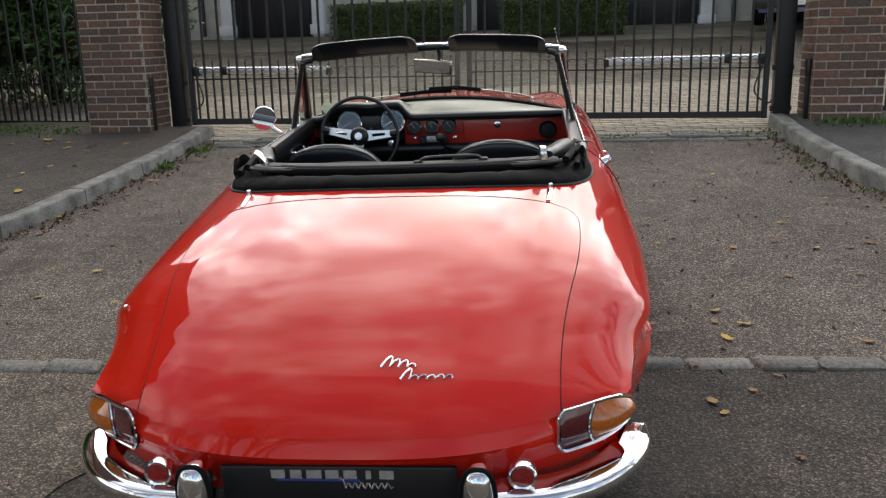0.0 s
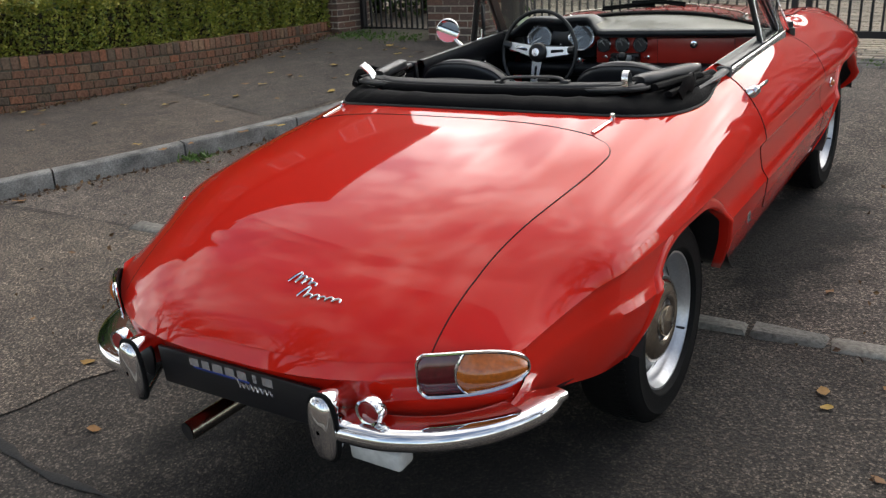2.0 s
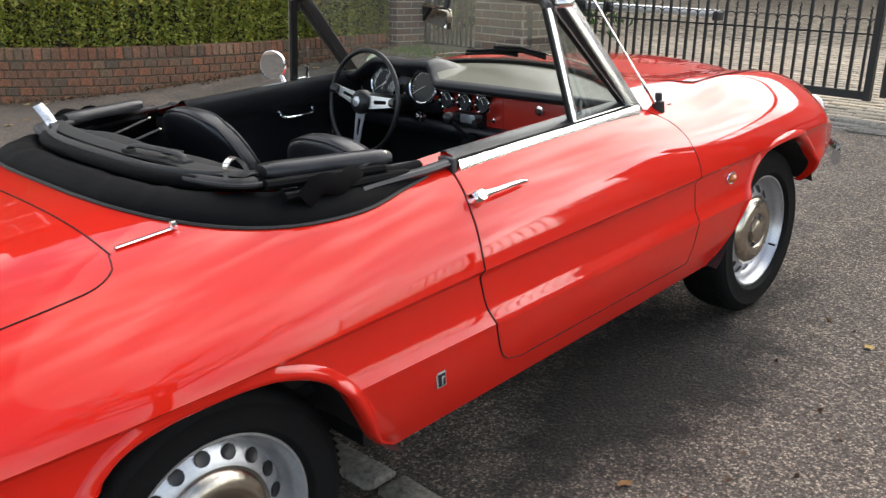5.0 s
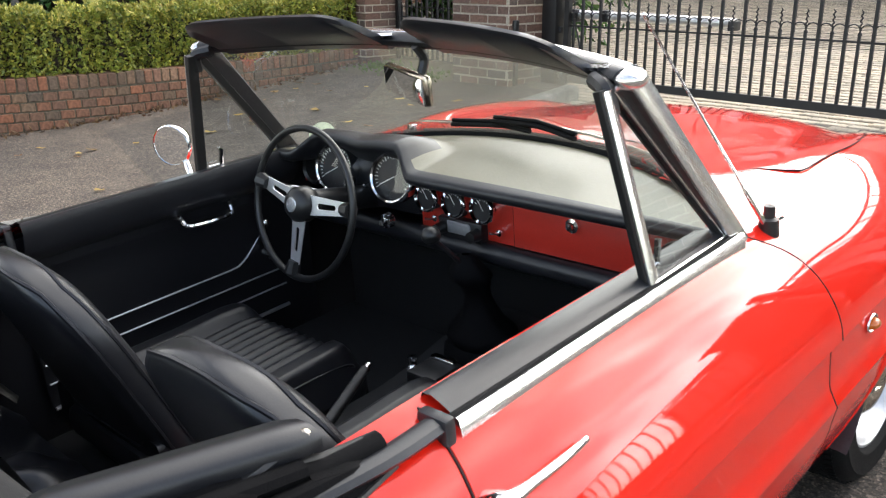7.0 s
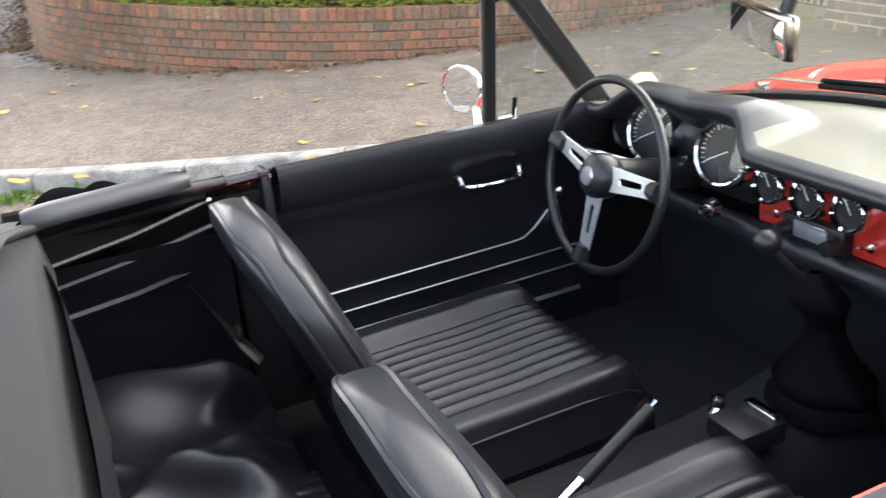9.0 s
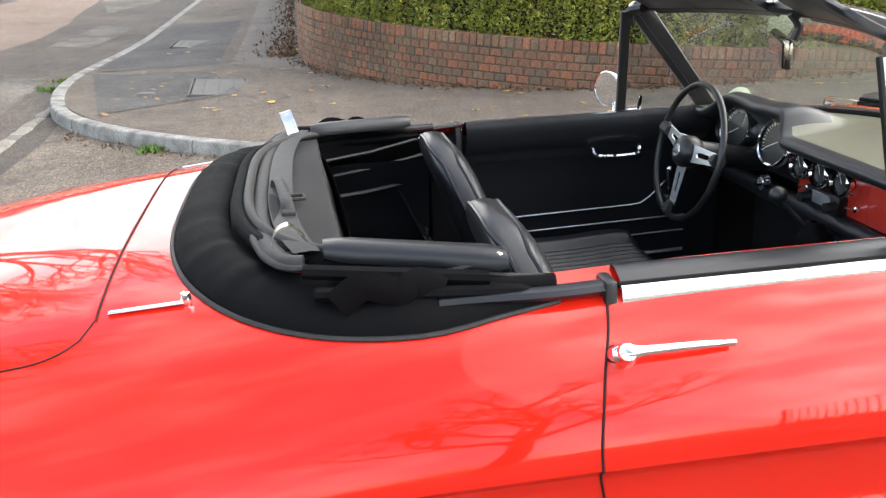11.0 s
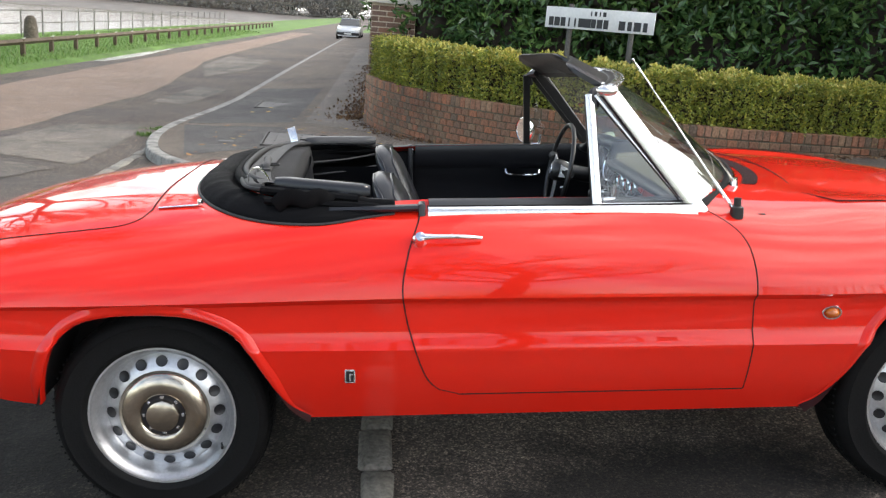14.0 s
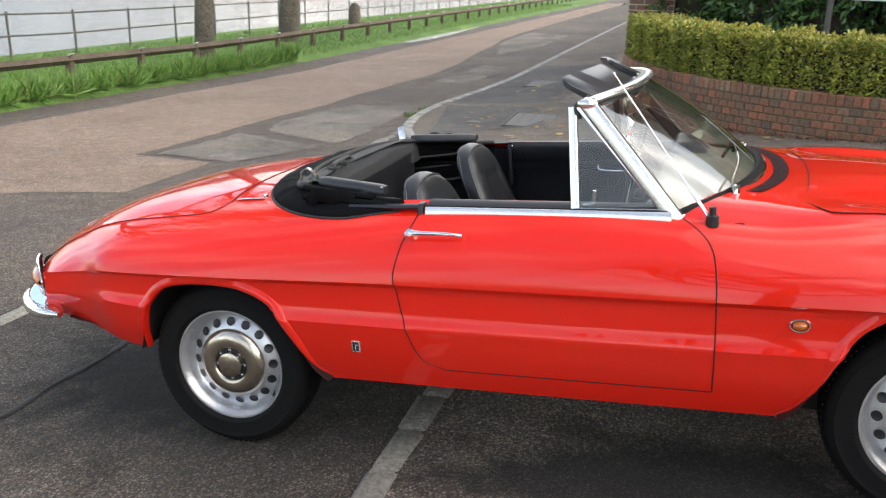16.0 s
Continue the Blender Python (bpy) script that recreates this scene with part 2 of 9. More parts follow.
def asphalt(name, base, patch, speck=0.95, stain=None, scale2=0.6, stain_shade=None):
    """Rolled stone asphalt: pale chippings in a dark binder, worn patches and damp stains."""
    m = bpy.data.materials.new(name)
    m.use_nodes = True
    n, l = m.node_tree.nodes, m.node_tree.links
    p = n["Principled BSDF"]
    co = n.new("ShaderNodeTexCoord")

    def tex(kind, scale, **kw):
        t = n.new(kind)
        t.inputs["Scale"].default_value = scale
        for k, v in kw.items():
            t.inputs[k].default_value = v
        l.new(co.outputs["Object"], t.inputs["Vector"])
        return t

    def ramp(src, a, b, ca, cb):
        r = n.new("ShaderNodeValToRGB")
        r.color_ramp.elements[0].position, r.color_ramp.elements[1].position = a, b
        r.color_ramp.elements[0].color, r.color_ramp.elements[1].color = (*ca, 1), (*cb, 1)
        l.new(src, r.inputs["Fac"])
        return r.outputs["Color"]

    def mix(a, b, fac, mode="MIX"):
        x = n.new("ShaderNodeMix")
        x.data_type, x.blend_type = "RGBA", mode
        if isinstance(fac, float):
            x.inputs["Factor"].default_value = fac
        else:
            l.new(fac, x.inputs["Factor"])
        l.new(a, x.inputs["A"])
        l.new(b, x.inputs["B"])
        return x.outputs["Result"]

    stones = tex("ShaderNodeTexVoronoi", 155)
    stones2 = tex("ShaderNodeTexVoronoi", 155)
    big = tex("ShaderNodeTexNoise", scale2, Detail=6, Roughness=0.62)
    mid = tex("ShaderNodeTexNoise", 7.0, Detail=5, Roughness=0.6)
    dirt = tex("ShaderNodeTexNoise", 1.7, Detail=7, Roughness=0.65)
    ground_col = ramp(big.outputs["Fac"], 0.38, 0.62, base, patch)
    sep = n.new("ShaderNodeSeparateColor")
    l.new(stones.outputs["Color"], sep.inputs[0])
    grain = ramp(sep.outputs[0], 0.60, 0.95, (0.66, 0.65, 0.64), (2.5, 2.42, 2.27))
    grain2 = ramp(stones2.outputs["Distance"], 0.1, 0.6, (1.35, 1.32, 1.3), (0.40, 0.40, 0.40))
    col = mix(ground_col, grain, speck, "MULTIPLY")
    col = mix(col, grain2, 0.5, "MULTIPLY")
    pits = tex("ShaderNodeTexNoise", 75, Detail=3, Roughness=0.7)
    col = mix(col, ramp(pits.outputs["Fac"], 0.36, 0.62, (0.36, 0.35, 0.34), (1.7, 1.68, 1.65)), 0.85, "MULTIPLY")
    col = mix(col, ramp(mid.outputs["Fac"], 0.3, 0.7, (0.78, 0.78, 0.78), (1.2, 1.19, 1.17)), 1.0, "MULTIPLY")
    if stain:
        col = mix(col, ramp(dirt.outputs["Fac"], 0.56, 0.68, (1, 1, 1), stain), 1.0, "MULTIPLY")
    if stain_shade:                               # ragged dark patch, for oil stain and painted shade: centre, half length each way
        (cx, cy), (hx, hy) = stain_shade
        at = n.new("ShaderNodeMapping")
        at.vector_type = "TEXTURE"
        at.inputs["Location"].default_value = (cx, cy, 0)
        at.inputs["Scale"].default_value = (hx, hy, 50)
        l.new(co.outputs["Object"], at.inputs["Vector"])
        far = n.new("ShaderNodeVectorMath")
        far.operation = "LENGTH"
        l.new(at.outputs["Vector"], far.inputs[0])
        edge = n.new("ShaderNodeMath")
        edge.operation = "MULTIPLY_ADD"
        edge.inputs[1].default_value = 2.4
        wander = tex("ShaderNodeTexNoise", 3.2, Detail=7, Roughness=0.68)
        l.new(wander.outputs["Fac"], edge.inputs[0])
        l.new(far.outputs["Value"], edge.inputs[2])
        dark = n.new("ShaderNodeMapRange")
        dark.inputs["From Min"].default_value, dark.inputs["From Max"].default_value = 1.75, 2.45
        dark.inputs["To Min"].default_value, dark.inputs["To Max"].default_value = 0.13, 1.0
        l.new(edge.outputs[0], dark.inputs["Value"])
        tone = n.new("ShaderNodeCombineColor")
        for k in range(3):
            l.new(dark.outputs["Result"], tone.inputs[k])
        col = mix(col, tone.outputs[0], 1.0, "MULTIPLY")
    l.new(col, p.inputs["Base Color"])
    rough = ramp(dirt.outputs["Fac"], 0.35, 0.7, (0.95, 0.95, 0.95), (0.7, 0.7, 0.7))
    l.new(rough, p.inputs["Roughness"])
    b = n.new("ShaderNodeBump")
    b.inputs["Strength"].default_value, b.inputs["Distance"].default_value = 0.8, 0.012
    l.new(pits.outputs["Fac"], b.inputs["Height"])
    l.new(b.outputs["Normal"], p.inputs["Normal"])
    return m


# the drive's patch is oil-dark staining beside the car
DRIVE_ASPHALT = asphalt("drive_asphalt", (0.125, 0.106, 0.09), (0.18, 0.153, 0.13), stain=(0.42, 0.38, 0.36), stain_shade=((0.68, 1.5), (0.36, 0.85)))
TAR = material("tar_seam", (0.012, 0.011, 0.010), 0.6, scale=90, vary=0.3, bump=0.5)
# the car's shade below its tail is painted into this asphalt
MOUTH_ASPHALT = asphalt("old_dark_asphalt", (0.050, 0.043, 0.037), (0.096, 0.082, 0.068), stain=(0.6, 0.57, 0.55), stain_shade=((0.1, -0.55), (0.85, 0.72)))
BROWN_ASPHALT = asphalt("brown_worn_asphalt", (0.12, 0.10, 0.082), (0.185, 0.155, 0.125), stain=(0.55, 0.52, 0.5), scale2=0.9)
ROAD_ASPHALT = asphalt("road_asphalt", (0.085, 0.073, 0.064), (0.13, 0.106, 0.086), stain=(0.6, 0.57, 0.55), scale2=0.25)
TAN_ASPHALT = asphalt("tan_road_patch", (0.225, 0.165, 0.125), (0.27, 0.20, 0.155), scale2=0.5, speck=0.6)
GREY_ASPHALT = asphalt("grey_road_patch", (0.105, 0.095, 0.085), (0.20, 0.18, 0.155), scale2=1.1)
PAVE_ASPHALT = asphalt("pavement_asphalt", (0.118, 0.098, 0.081), (0.165, 0.135, 0.108), stain=(0.7, 0.67, 0.63), scale2=0.5, speck=0.6)
PAVE_PALE = asphalt("pale_pavement_asphalt", (0.16, 0.145, 0.13), (0.20, 0.178, 0.155), scale2=0.5, speck=0.6)
PAVE_DARK = asphalt("dark_pavement_asphalt", (0.075, 0.072, 0.072), (0.10, 0.095, 0.09), scale2=0.5, speck=0.6)
PAVE_GATE = asphalt("damp_pavement_asphalt", (0.092, 0.080, 0.069), (0.128, 0.109, 0.091), stain=(0.7, 0.67, 0.63), scale2=0.5, speck=0.6)
KERB_STONE = material("granite_kerb", (0.235, 0.228, 0.205), 0.8, scale=110, vary=0.4, bump=0.6, scale2=7, vary2=0.45)
SETT_STONE = material("granite_sett", (0.22, 0.205, 0.175), 0.8, scale=60, vary=0.35, bump=0.7, scale2=9, vary2=0.2, random_by="object", tint=[(0.27, 0.255, 0.215), (0.14, 0.132, 0.115), (0.22, 0.205, 0.175)], fine=0.012)
BLOCK = material("paving_block", (0.48, 0.405, 0.30), 0.85, scale=70, vary=0.3, bump=0.5, random_by="object", tint=[(0.58, 0.49, 0.365), (0.42, 0.365, 0.28), (0.52, 0.445, 0.34)])
BLOCK_STUFF = material("paving_block_far", (0.48, 0.405, 0.30), 0.85, scale=70, vary=0.3, bump=0.5, random_by="island", tint=[(0.58, 0.49, 0.365), (0.42, 0.365, 0.28), (0.52, 0.445, 0.34)])
BRICK_TINTS = [(0.28, 0.125, 0.07), (0.18, 0.115, 0.075), (0.33, 0.135, 0.07), (0.135, 0.10, 0.07), (0.24, 0.15, 0.09), (0.21, 0.105, 0.062)]
BRICK = material("weathered_brick", (0.20, 0.11, 0.07), 0.88, scale=45, vary=0.35, bump=0.6, scale2=5, vary2=0.3, random_by="object", tint=BRICK_TINTS, fine=0.006)
BRICK_STUFF = material("weathered_brick_far", (0.20, 0.11, 0.07), 0.88, scale=45, vary=0.35, bump=0.6, scale2=1.2, vary2=0.35, random_by="island", tint=BRICK_TINTS, fine=0.006)
PILLAR_TINTS = [(0.175, 0.10, 0.07), (0.125, 0.082, 0.062), (0.215, 0.11, 0.072), (0.105, 0.08, 0.066), (0.155, 0.095, 0.07)]
PILLAR_BRICK = material("brown_brick", (0.10, 0.05, 0.035), 0.85, scale=50, vary=0.3, bump=0.6, random_by="object", tint=PILLAR_TINTS, fine=0.006)
MORTAR = material("lime_mortar", (0.42, 0.36, 0.28), 0.95, scale=90, vary=0.3, bump=0.6, scale2=1.5, vary2=0.3)
MOSSY_MORTAR = material("mossy_mortar", (0.10, 0.088, 0.06), 0.95, scale=60, vary=0.35, bump=0.6, scale2=1.5, vary2=0.35)
CAP_STONE = material("pale_cap_stone", (0.55, 0.52, 0.47), 0.8, scale=70, vary=0.2, bump=0.3, vary2=0.2)
GRASS_SOIL = material("grass_ground", (0.09, 0.165, 0.028), 0.95, scale=25, vary=0.4, bump=0.6, scale2=0.8, vary2=0.3)
GRASS = material("grass_blades", (0.085, 0.19, 0.028), 0.55, random_by="island", tint=[(0.15, 0.28, 0.045), (0.095, 0.21, 0.036), (0.21, 0.28, 0.075), (0.05, 0.12, 0.02)])
SOIL = material("dark_soil", (0.04, 0.03, 0.022), 0.95, scale=30, vary=0.4, bump=0.7)
HEDGE_LEAF = material("box_hedge_leaf", (0.16, 0.21, 0.028), 0.42, random_by="island", tint=[(0.32, 0.34, 0.045), (0.07, 0.12, 0.022), (0.50, 0.46, 0.08), (0.18, 0.23, 0.035)])
# leaves for the hedge top, with the light falling on it coloured in
HEDGE_LIT_LEAF = material("yellow_hedge_leaf", (0.50, 0.43, 0.075), 0.45, random_by="island", tint=[(0.55, 0.46, 0.11), (0.26, 0.29, 0.045), (0.48, 0.43, 0.12)])
LAUREL_LEAF = material("laurel_leaf", (0.045, 0.10, 0.03), 0.26, random_by="island", tint=[(0.075, 0.15, 0.042), (0.03, 0.07, 0.024), (0.14, 0.23, 0.06), (0.045, 0.095, 0.03)])
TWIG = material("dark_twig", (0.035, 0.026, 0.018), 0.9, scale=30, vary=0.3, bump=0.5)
BARK = material("grey_bark", (0.10, 0.085, 0.065), 0.95, scale=18, vary=0.4, bump=0.9, scale2=2, vary2=0.25, fine=0.03)
DEAD_LEAF = material("fallen_leaf", (0.24, 0.12, 0.035), 0.7, random_by="object", tint=[(0.52, 0.34, 0.06), (0.11, 0.055, 0.02), (0.34, 0.17, 0.05), (0.16, 0.08, 0.03), (0.60, 0.42, 0.09)])
TIMBER = material("weathered_timber", (0.10, 0.075, 0.05), 0.9, scale=22, vary=0.35, bump=0.6, scale2=2, vary2=0.2)
WHITE_PAINT = material("white_paint", (0.72, 0.72, 0.70), 0.55, scale=40, vary=0.06, bump=0.1)
WATER = material("river_water", (0.14, 0.115, 0.08), 0.16, scale=0.9, vary=0.15, bump=0.8, scale2=0.1, fine=0.45, spec=0.9)
MUD = material("river_mud", (0.14, 0.125, 0.11), 0.6, scale=0.3, vary=0.2, bump=0.4)
# paler and greyer than the trees are: distance haze mixed into the colour
HAZED_TREE = material("far_trees", (0.20, 0.197, 0.185), 0.95, random_by="island", tint=[(0.21, 0.20, 0.18), (0.19, 0.192, 0.19), (0.25, 0.205, 0.15), (0.20, 0.20, 0.19), (0.195, 0.197, 0.195)])
IRON = material("black_iron", (0.010, 0.010, 0.011), 0.45, scale=120, vary=0.3, bump=0.15)
RIVER_IRON = material("grey_railing_paint", (0.10, 0.095, 0.085), 0.6, scale=60, vary=0.3)
RENDERED = material("cream_render", (0.52, 0.49, 0.42), 0.85, scale=30, vary=0.1, bump=0.2, vary2=0.15)
ROOF_TILE = material("brown_roof_tile", (0.10, 0.05, 0.035), 0.85, scale=9, vary=0.3, bump=0.5, vary2=0.2)
DARK_DOOR = material("black_garage_door", (0.012, 0.012, 0.013), 0.4)
WINDOW_DARK = material("dark_window_pane", (0.015, 0.018, 0.02), 0.05, coat=1.0)
CAST_IRON = material("iron_cover", (0.09, 0.085, 0.08), 0.65, metal=0.3, scale=60, vary=0.3, bump=0.5)
WEED = material("weed_leaf", (0.07, 0.15, 0.02), 0.55, random_by="island", tint=[(0.12, 0.2, 0.03), (0.05, 0.11, 0.02)])
BLUE_PAINT = material("dark_blue_car_paint", (0.02, 0.035, 0.12), 0.3, coat=1.0)
SILVER_PAINT = material("silver_car_paint", (0.55, 0.57, 0.60), 0.3, metal=0.4, coat=1.0)


# ---- mesh helpers ----
def finish(me, smooth=True, angle=40):
    me.validate()
    if smooth:
        me.polygons.foreach_set("use_smooth", [True] * len(me.polygons))
        if angle:
            me.set_sharp_from_angle(angle=radians(angle))
    me.update()
    return me


def mesh(name, verts, faces, smooth=True, angle=40):
    me = bpy.data.meshes.new(name)
    me.from_pydata([tuple(v) for v in verts], [], faces)
    return finish(me, smooth, angle)


def from_bm(name, bm, smooth=True, angle=40):
    me = bpy.data.meshes.new(name)
    bmesh.ops.recalc_face_normals(bm, faces=bm.faces)
    bm.to_mesh(me)
    bm.free()
    return finish(me, smooth, angle)


def thing(name, label, category, m=None, group="", kind=""):
    ob = new(name)
    ob.empty_display_size = 0.1
    if m is not None:
        ob.matrix_basis = m
    return tagged(ob, label, category, group, kind)


def part(name, me, mat, parent=None, label="", m=None):
    ob = new(name, me)
    if mat is not None and not me.materials:
        me.materials.append(mat)
    if parent is not None:
        ob.parent = parent
    if m is not None:
        ob.matrix_basis = m
    if label:
        ob["label"] = label
    return ob


def join(*meshes):
    """One mesh out of several (verts, faces) pairs."""
    vs, fs = [], []
    for v, f in meshes:
        o = len(vs)
        vs += [tuple(p) for p in v]
        fs += [tuple(i + o for i in q) for q in f]
    return vs, fs


def grid(rows, close_u=False, close_v=False, flip=False):
    """Verts and faces of a grid given as rows of points."""
    nu, nv = len(rows), len(rows[0])
    vs = [tuple(p) for r in rows for p in r]
    fs = []
    for i in range(nu - (0 if close_u else 1)):
        for j in range(nv - (0 if close_v else 1)):
            a, b = i * nv + j, i * nv + (j + 1) % nv
            c, d = ((i + 1) % nu) * nv + (j + 1) % nv, ((i + 1) % nu) * nv + j
            fs.append((a, d, c, b) if flip else (a, b, c, d))
    return vs, fs


def tube(points, r, sides=8, closed=False, squash=None):
    """A round bar along points; r may be one radius or one for each point. squash: (wide, high) factors, high along z."""
    P = [Vector(p) for p in points]
    n = len(P)
    R = [r] * n if isinstance(r, (int, float)) else list(r)
    rows, up = [], None
    for i, p in enumerate(P):
        a = P[i - 1] if (i or closed) else P[0]
        b = P[(i + 1) % n] if (i < n - 1 or closed) else P[-1]
        d = (b - a).normalized()
        if squash:
            side = d.cross(Vector((0, 0, 1)))
            side = side.normalized() if side.length > 1e-5 else Vector((1, 0, 0))
            top = side.cross(d)
        else:
            if up is None:
                up = Vector((0, 0, 1)) if abs(d.z) < 0.9 else Vector((1, 0, 0))
            side = d.cross(up).normalized()
            top = side.cross(d)
            up = top
        sx, sz = squash or (1, 1)
        rows.append([p + side * (math.cos(k / sides * math.tau) * R[i] * sx) + top * (math.sin(k / sides * math.tau) * R[i] * sz) for k in range(sides)])
    vs, fs = grid(rows, closed, True)
    if not closed:
        fs.append(tuple(range(sides)))
        fs.append(tuple(reversed(range((n - 1) * sides, n * sides))))
    return vs, fs


def box(cx, cy, cz, sx, sy, sz, bevel=0.004, seg=2):
    """Verts and faces of a bevelled block."""
    bm = bmesh.new()
    bmesh.ops.create_cube(bm, size=1, matrix=Matrix.Diagonal((sx, sy, sz, 1)))
    if bevel:
        bmesh.ops.bevel(bm, geom=bm.edges[:], offset=min(bevel, 0.45 * min(sx, sy, sz)), segments=seg, profile=0.5, affect="EDGES")
    bm.verts.ensure_lookup_table()
    vs = [(v.co.x + cx, v.co.y + cy, v.co.z + cz) for v in bm.verts]
    fs = [tuple(v.index for v in f.verts) for f in bm.faces]
    bm.free()
    return vs, fs


def moved(vf, m):
    return [tuple(m @ Vector(v)) for v in vf[0]], vf[1]


def lathe(profile, n=48, axis="x"):
    """A turned body: profile rows of (radius, place along the axis)."""
    rows = []
    for k in range(n):
        c, s = math.cos(k / n * math.tau), math.sin(k / n * math.tau)
        if axis == "x":
            rows.append([(h, r * c, r * s) for r, h in profile])
        elif axis == "y":
            rows.append([(r * c, h, r * s) for r, h in profile])
        else:
            rows.append([(r * c, r * s, h) for r, h in profile])
    return grid(rows, True, False)


def spline(points, n=8, closed=False):
    """Catmull-Rom through points."""
    P = [Vector(p) for p in points]
    if closed:
        P = [P[-1]] + P + [P[0], P[1]]
    else:
        P = [2 * P[0] - P[1]] + P + [2 * P[-1] - P[-2]]
    out = []
    for i in range(1, len(P) - 2):
        a, b, c, d = P[i - 1:i + 3]
        for k in range(n):
            t = k / n
            out.append(0.5 * (2 * b + (c - a) * t + (2 * a - 5 * b + 4 * c - d) * t * t + (3 * b - a - 3 * c + d) * t ** 3))
    if not closed:
        out.append(P[-2])
    return out


def curve(knots):
    """A smooth monotone function through (x, value) knots."""
    xs = [k[0] for k in knots]
    ys = [k[1] for k in knots]
    d = [(ys[i + 1] - ys[i]) / (xs[i + 1] - xs[i]) for i in range(len(xs) - 1)]
    m = [d[0]] + [0 if d[i - 1] * d[i] <= 0 else 2 * d[i - 1] * d[i] / (d[i - 1] + d[i]) for i in range(1, len(d))] + [d[-1]]

    def f(x):
        if x <= xs[0]:
            return ys[0]
        if x >= xs[-1]:
            return ys[-1]
        i = max(k for k in range(len(xs) - 1) if xs[k] <= x)
        h = xs[i + 1] - xs[i]
        t = (x - xs[i]) / h
        return (2 * t ** 3 - 3 * t ** 2 + 1) * ys[i] + (t ** 3 - 2 * t ** 2 + t) * h * m[i] + (-2 * t ** 3 + 3 * t ** 2) * ys[i + 1] + (t ** 3 - t ** 2) * h * m[i + 1]

    return f


def steps(a, b, n):
    return [a + (b - a) * k / n for k in range(n + 1)]


def smooth01(a, b, x):
    t = min(1.0, max(0.0, (x - a) / (b - a)))
    return t * t * (3 - 2 * t)


# ---- the ground's lie: the drive climbs to the gate, the road runs level ----
def lie(x, y):
    yy = y if y > -2 else -2 + 0.16 * (y + 2)
    yy = min(yy, 24) if y > -2 else max(yy, -3.4)
    return 0.0772 * yy + 0.0181 * max(-14.0, min(14.0, x))


CAR_TO_WORLD = Matrix(((0.99984, 0.0, -0.01805, 0), (-0.00139, 0.99703, -0.07698, 0), (0.018, 0.07699, 0.99687, 0), (0, 0, 0, 1)))

# ================= the car, in its own axes: y ahead, rear axle at y = 0, wheels on z = 0 =================
car = thing("car", "bright red vintage two-seat convertible car with folded black hood", "car", CAR_TO_WORLD)

ZC = curve([(-1.035, 0.56), (-1.0, 0.612), (-0.95, 0.658), (-0.877, 0.706), (-0.75, 0.768), (-0.55, 0.826), (-0.3, 0.866), (-0.07, 0.886), (0.1, 0.897),
            (0.4, 0.922), (0.8, 0.945), (1.4, 0.945), (1.7, 0.915), (2.1, 0.898), (2.5, 0.858), (2.8, 0.785), (3.0, 0.69), (3.1, 0.60), (3.14, 0.52)])
XM = curve([(-1.035, 0.666), (-0.9, 0.690), (-0.75, 0.716), (-0.5, 0.752), (-0.2, 0.784), (0.1, 0.80), (0.7, 0.80), (1.6, 0.80), (2.1, 0.80), (2.4, 0.797), (2.65, 0.787),
            (2.85, 0.762), (3.0, 0.72), (3.1, 0.66), (3.14, 0.60)])
ZU = curve([(-1.035, 0.604), (-0.9, 0.622), (-0.75, 0.638), (-0.57, 0.648), (0.0, 0.662), (0.7, 0.671), (1.2, 0.668), (2.0, 0.664), (2.4, 0.660), (2.8, 0.64), (3.14, 0.54)])
ZL = curve([(-1.035, 0.545), (-0.5, 0.546), (-0.3, 0.533), (0.3, 0.531), (0.7, 0.526), (1.6, 0.522), (2.0, 0.521), (2.45, 0.515), (2.7, 0.525), (3.14, 0.52)])
ZS = curve([(-1.035, 0.43), (-0.85, 0.412), (-0.6, 0.378), (-0.32, 0.350), (0.0, 0.32), (0.42, 0.306), (1.84, 0.304), (2.1, 0.31), (2.3, 0.345), (2.57, 0.425), (2.8, 0.465), (3.14, 0.50)])
AE = curve([(-1.035, 2.5), (-0.75, 2.5), (-0.4, 2.9), (0.0, 3.4), (0.5, 4.2), (0.8, 5.0), (1.8, 5.0), (2.6, 4.2), (3.14, 3.0)])
BE = curve([(-1.035, 2.0), (-0.7, 1.8), (-0.3, 1.65), (0.0, 1.6), (3.14, 1.6)])
GROOVE = curve([(-1.035, 0.0), (-0.75, 0.004), (-0.4, 0.013), (0.0, 0.016), (1.6, 0.016), (2.3, 0.013), (2.7, 0.004), (3.14, 0.0)])


def eased(f, lo=-1.035, hi=3.14, width=0.16):
    """The curve f with its kinks rubbed out over a short length."""
    known = {}

    def g(y):
        key = round(y, 4)
        if key not in known:
            w = max(0.0, min(width, key - lo, hi - key))
            known[key] = sum(f(key + w * k / 4) * (5 - abs(k)) for k in range(-4, 5)) / 25
        return known[key]
    return g


XM, ZC, AE, BE = eased(XM, width=0.30), eased(ZC, width=0.24), eased(AE, width=0.50), eased(BE, width=0.45)
ZU, ZS, ZL, GROOVE = (eased(f) for f in (ZU, ZS, ZL, GROOVE))


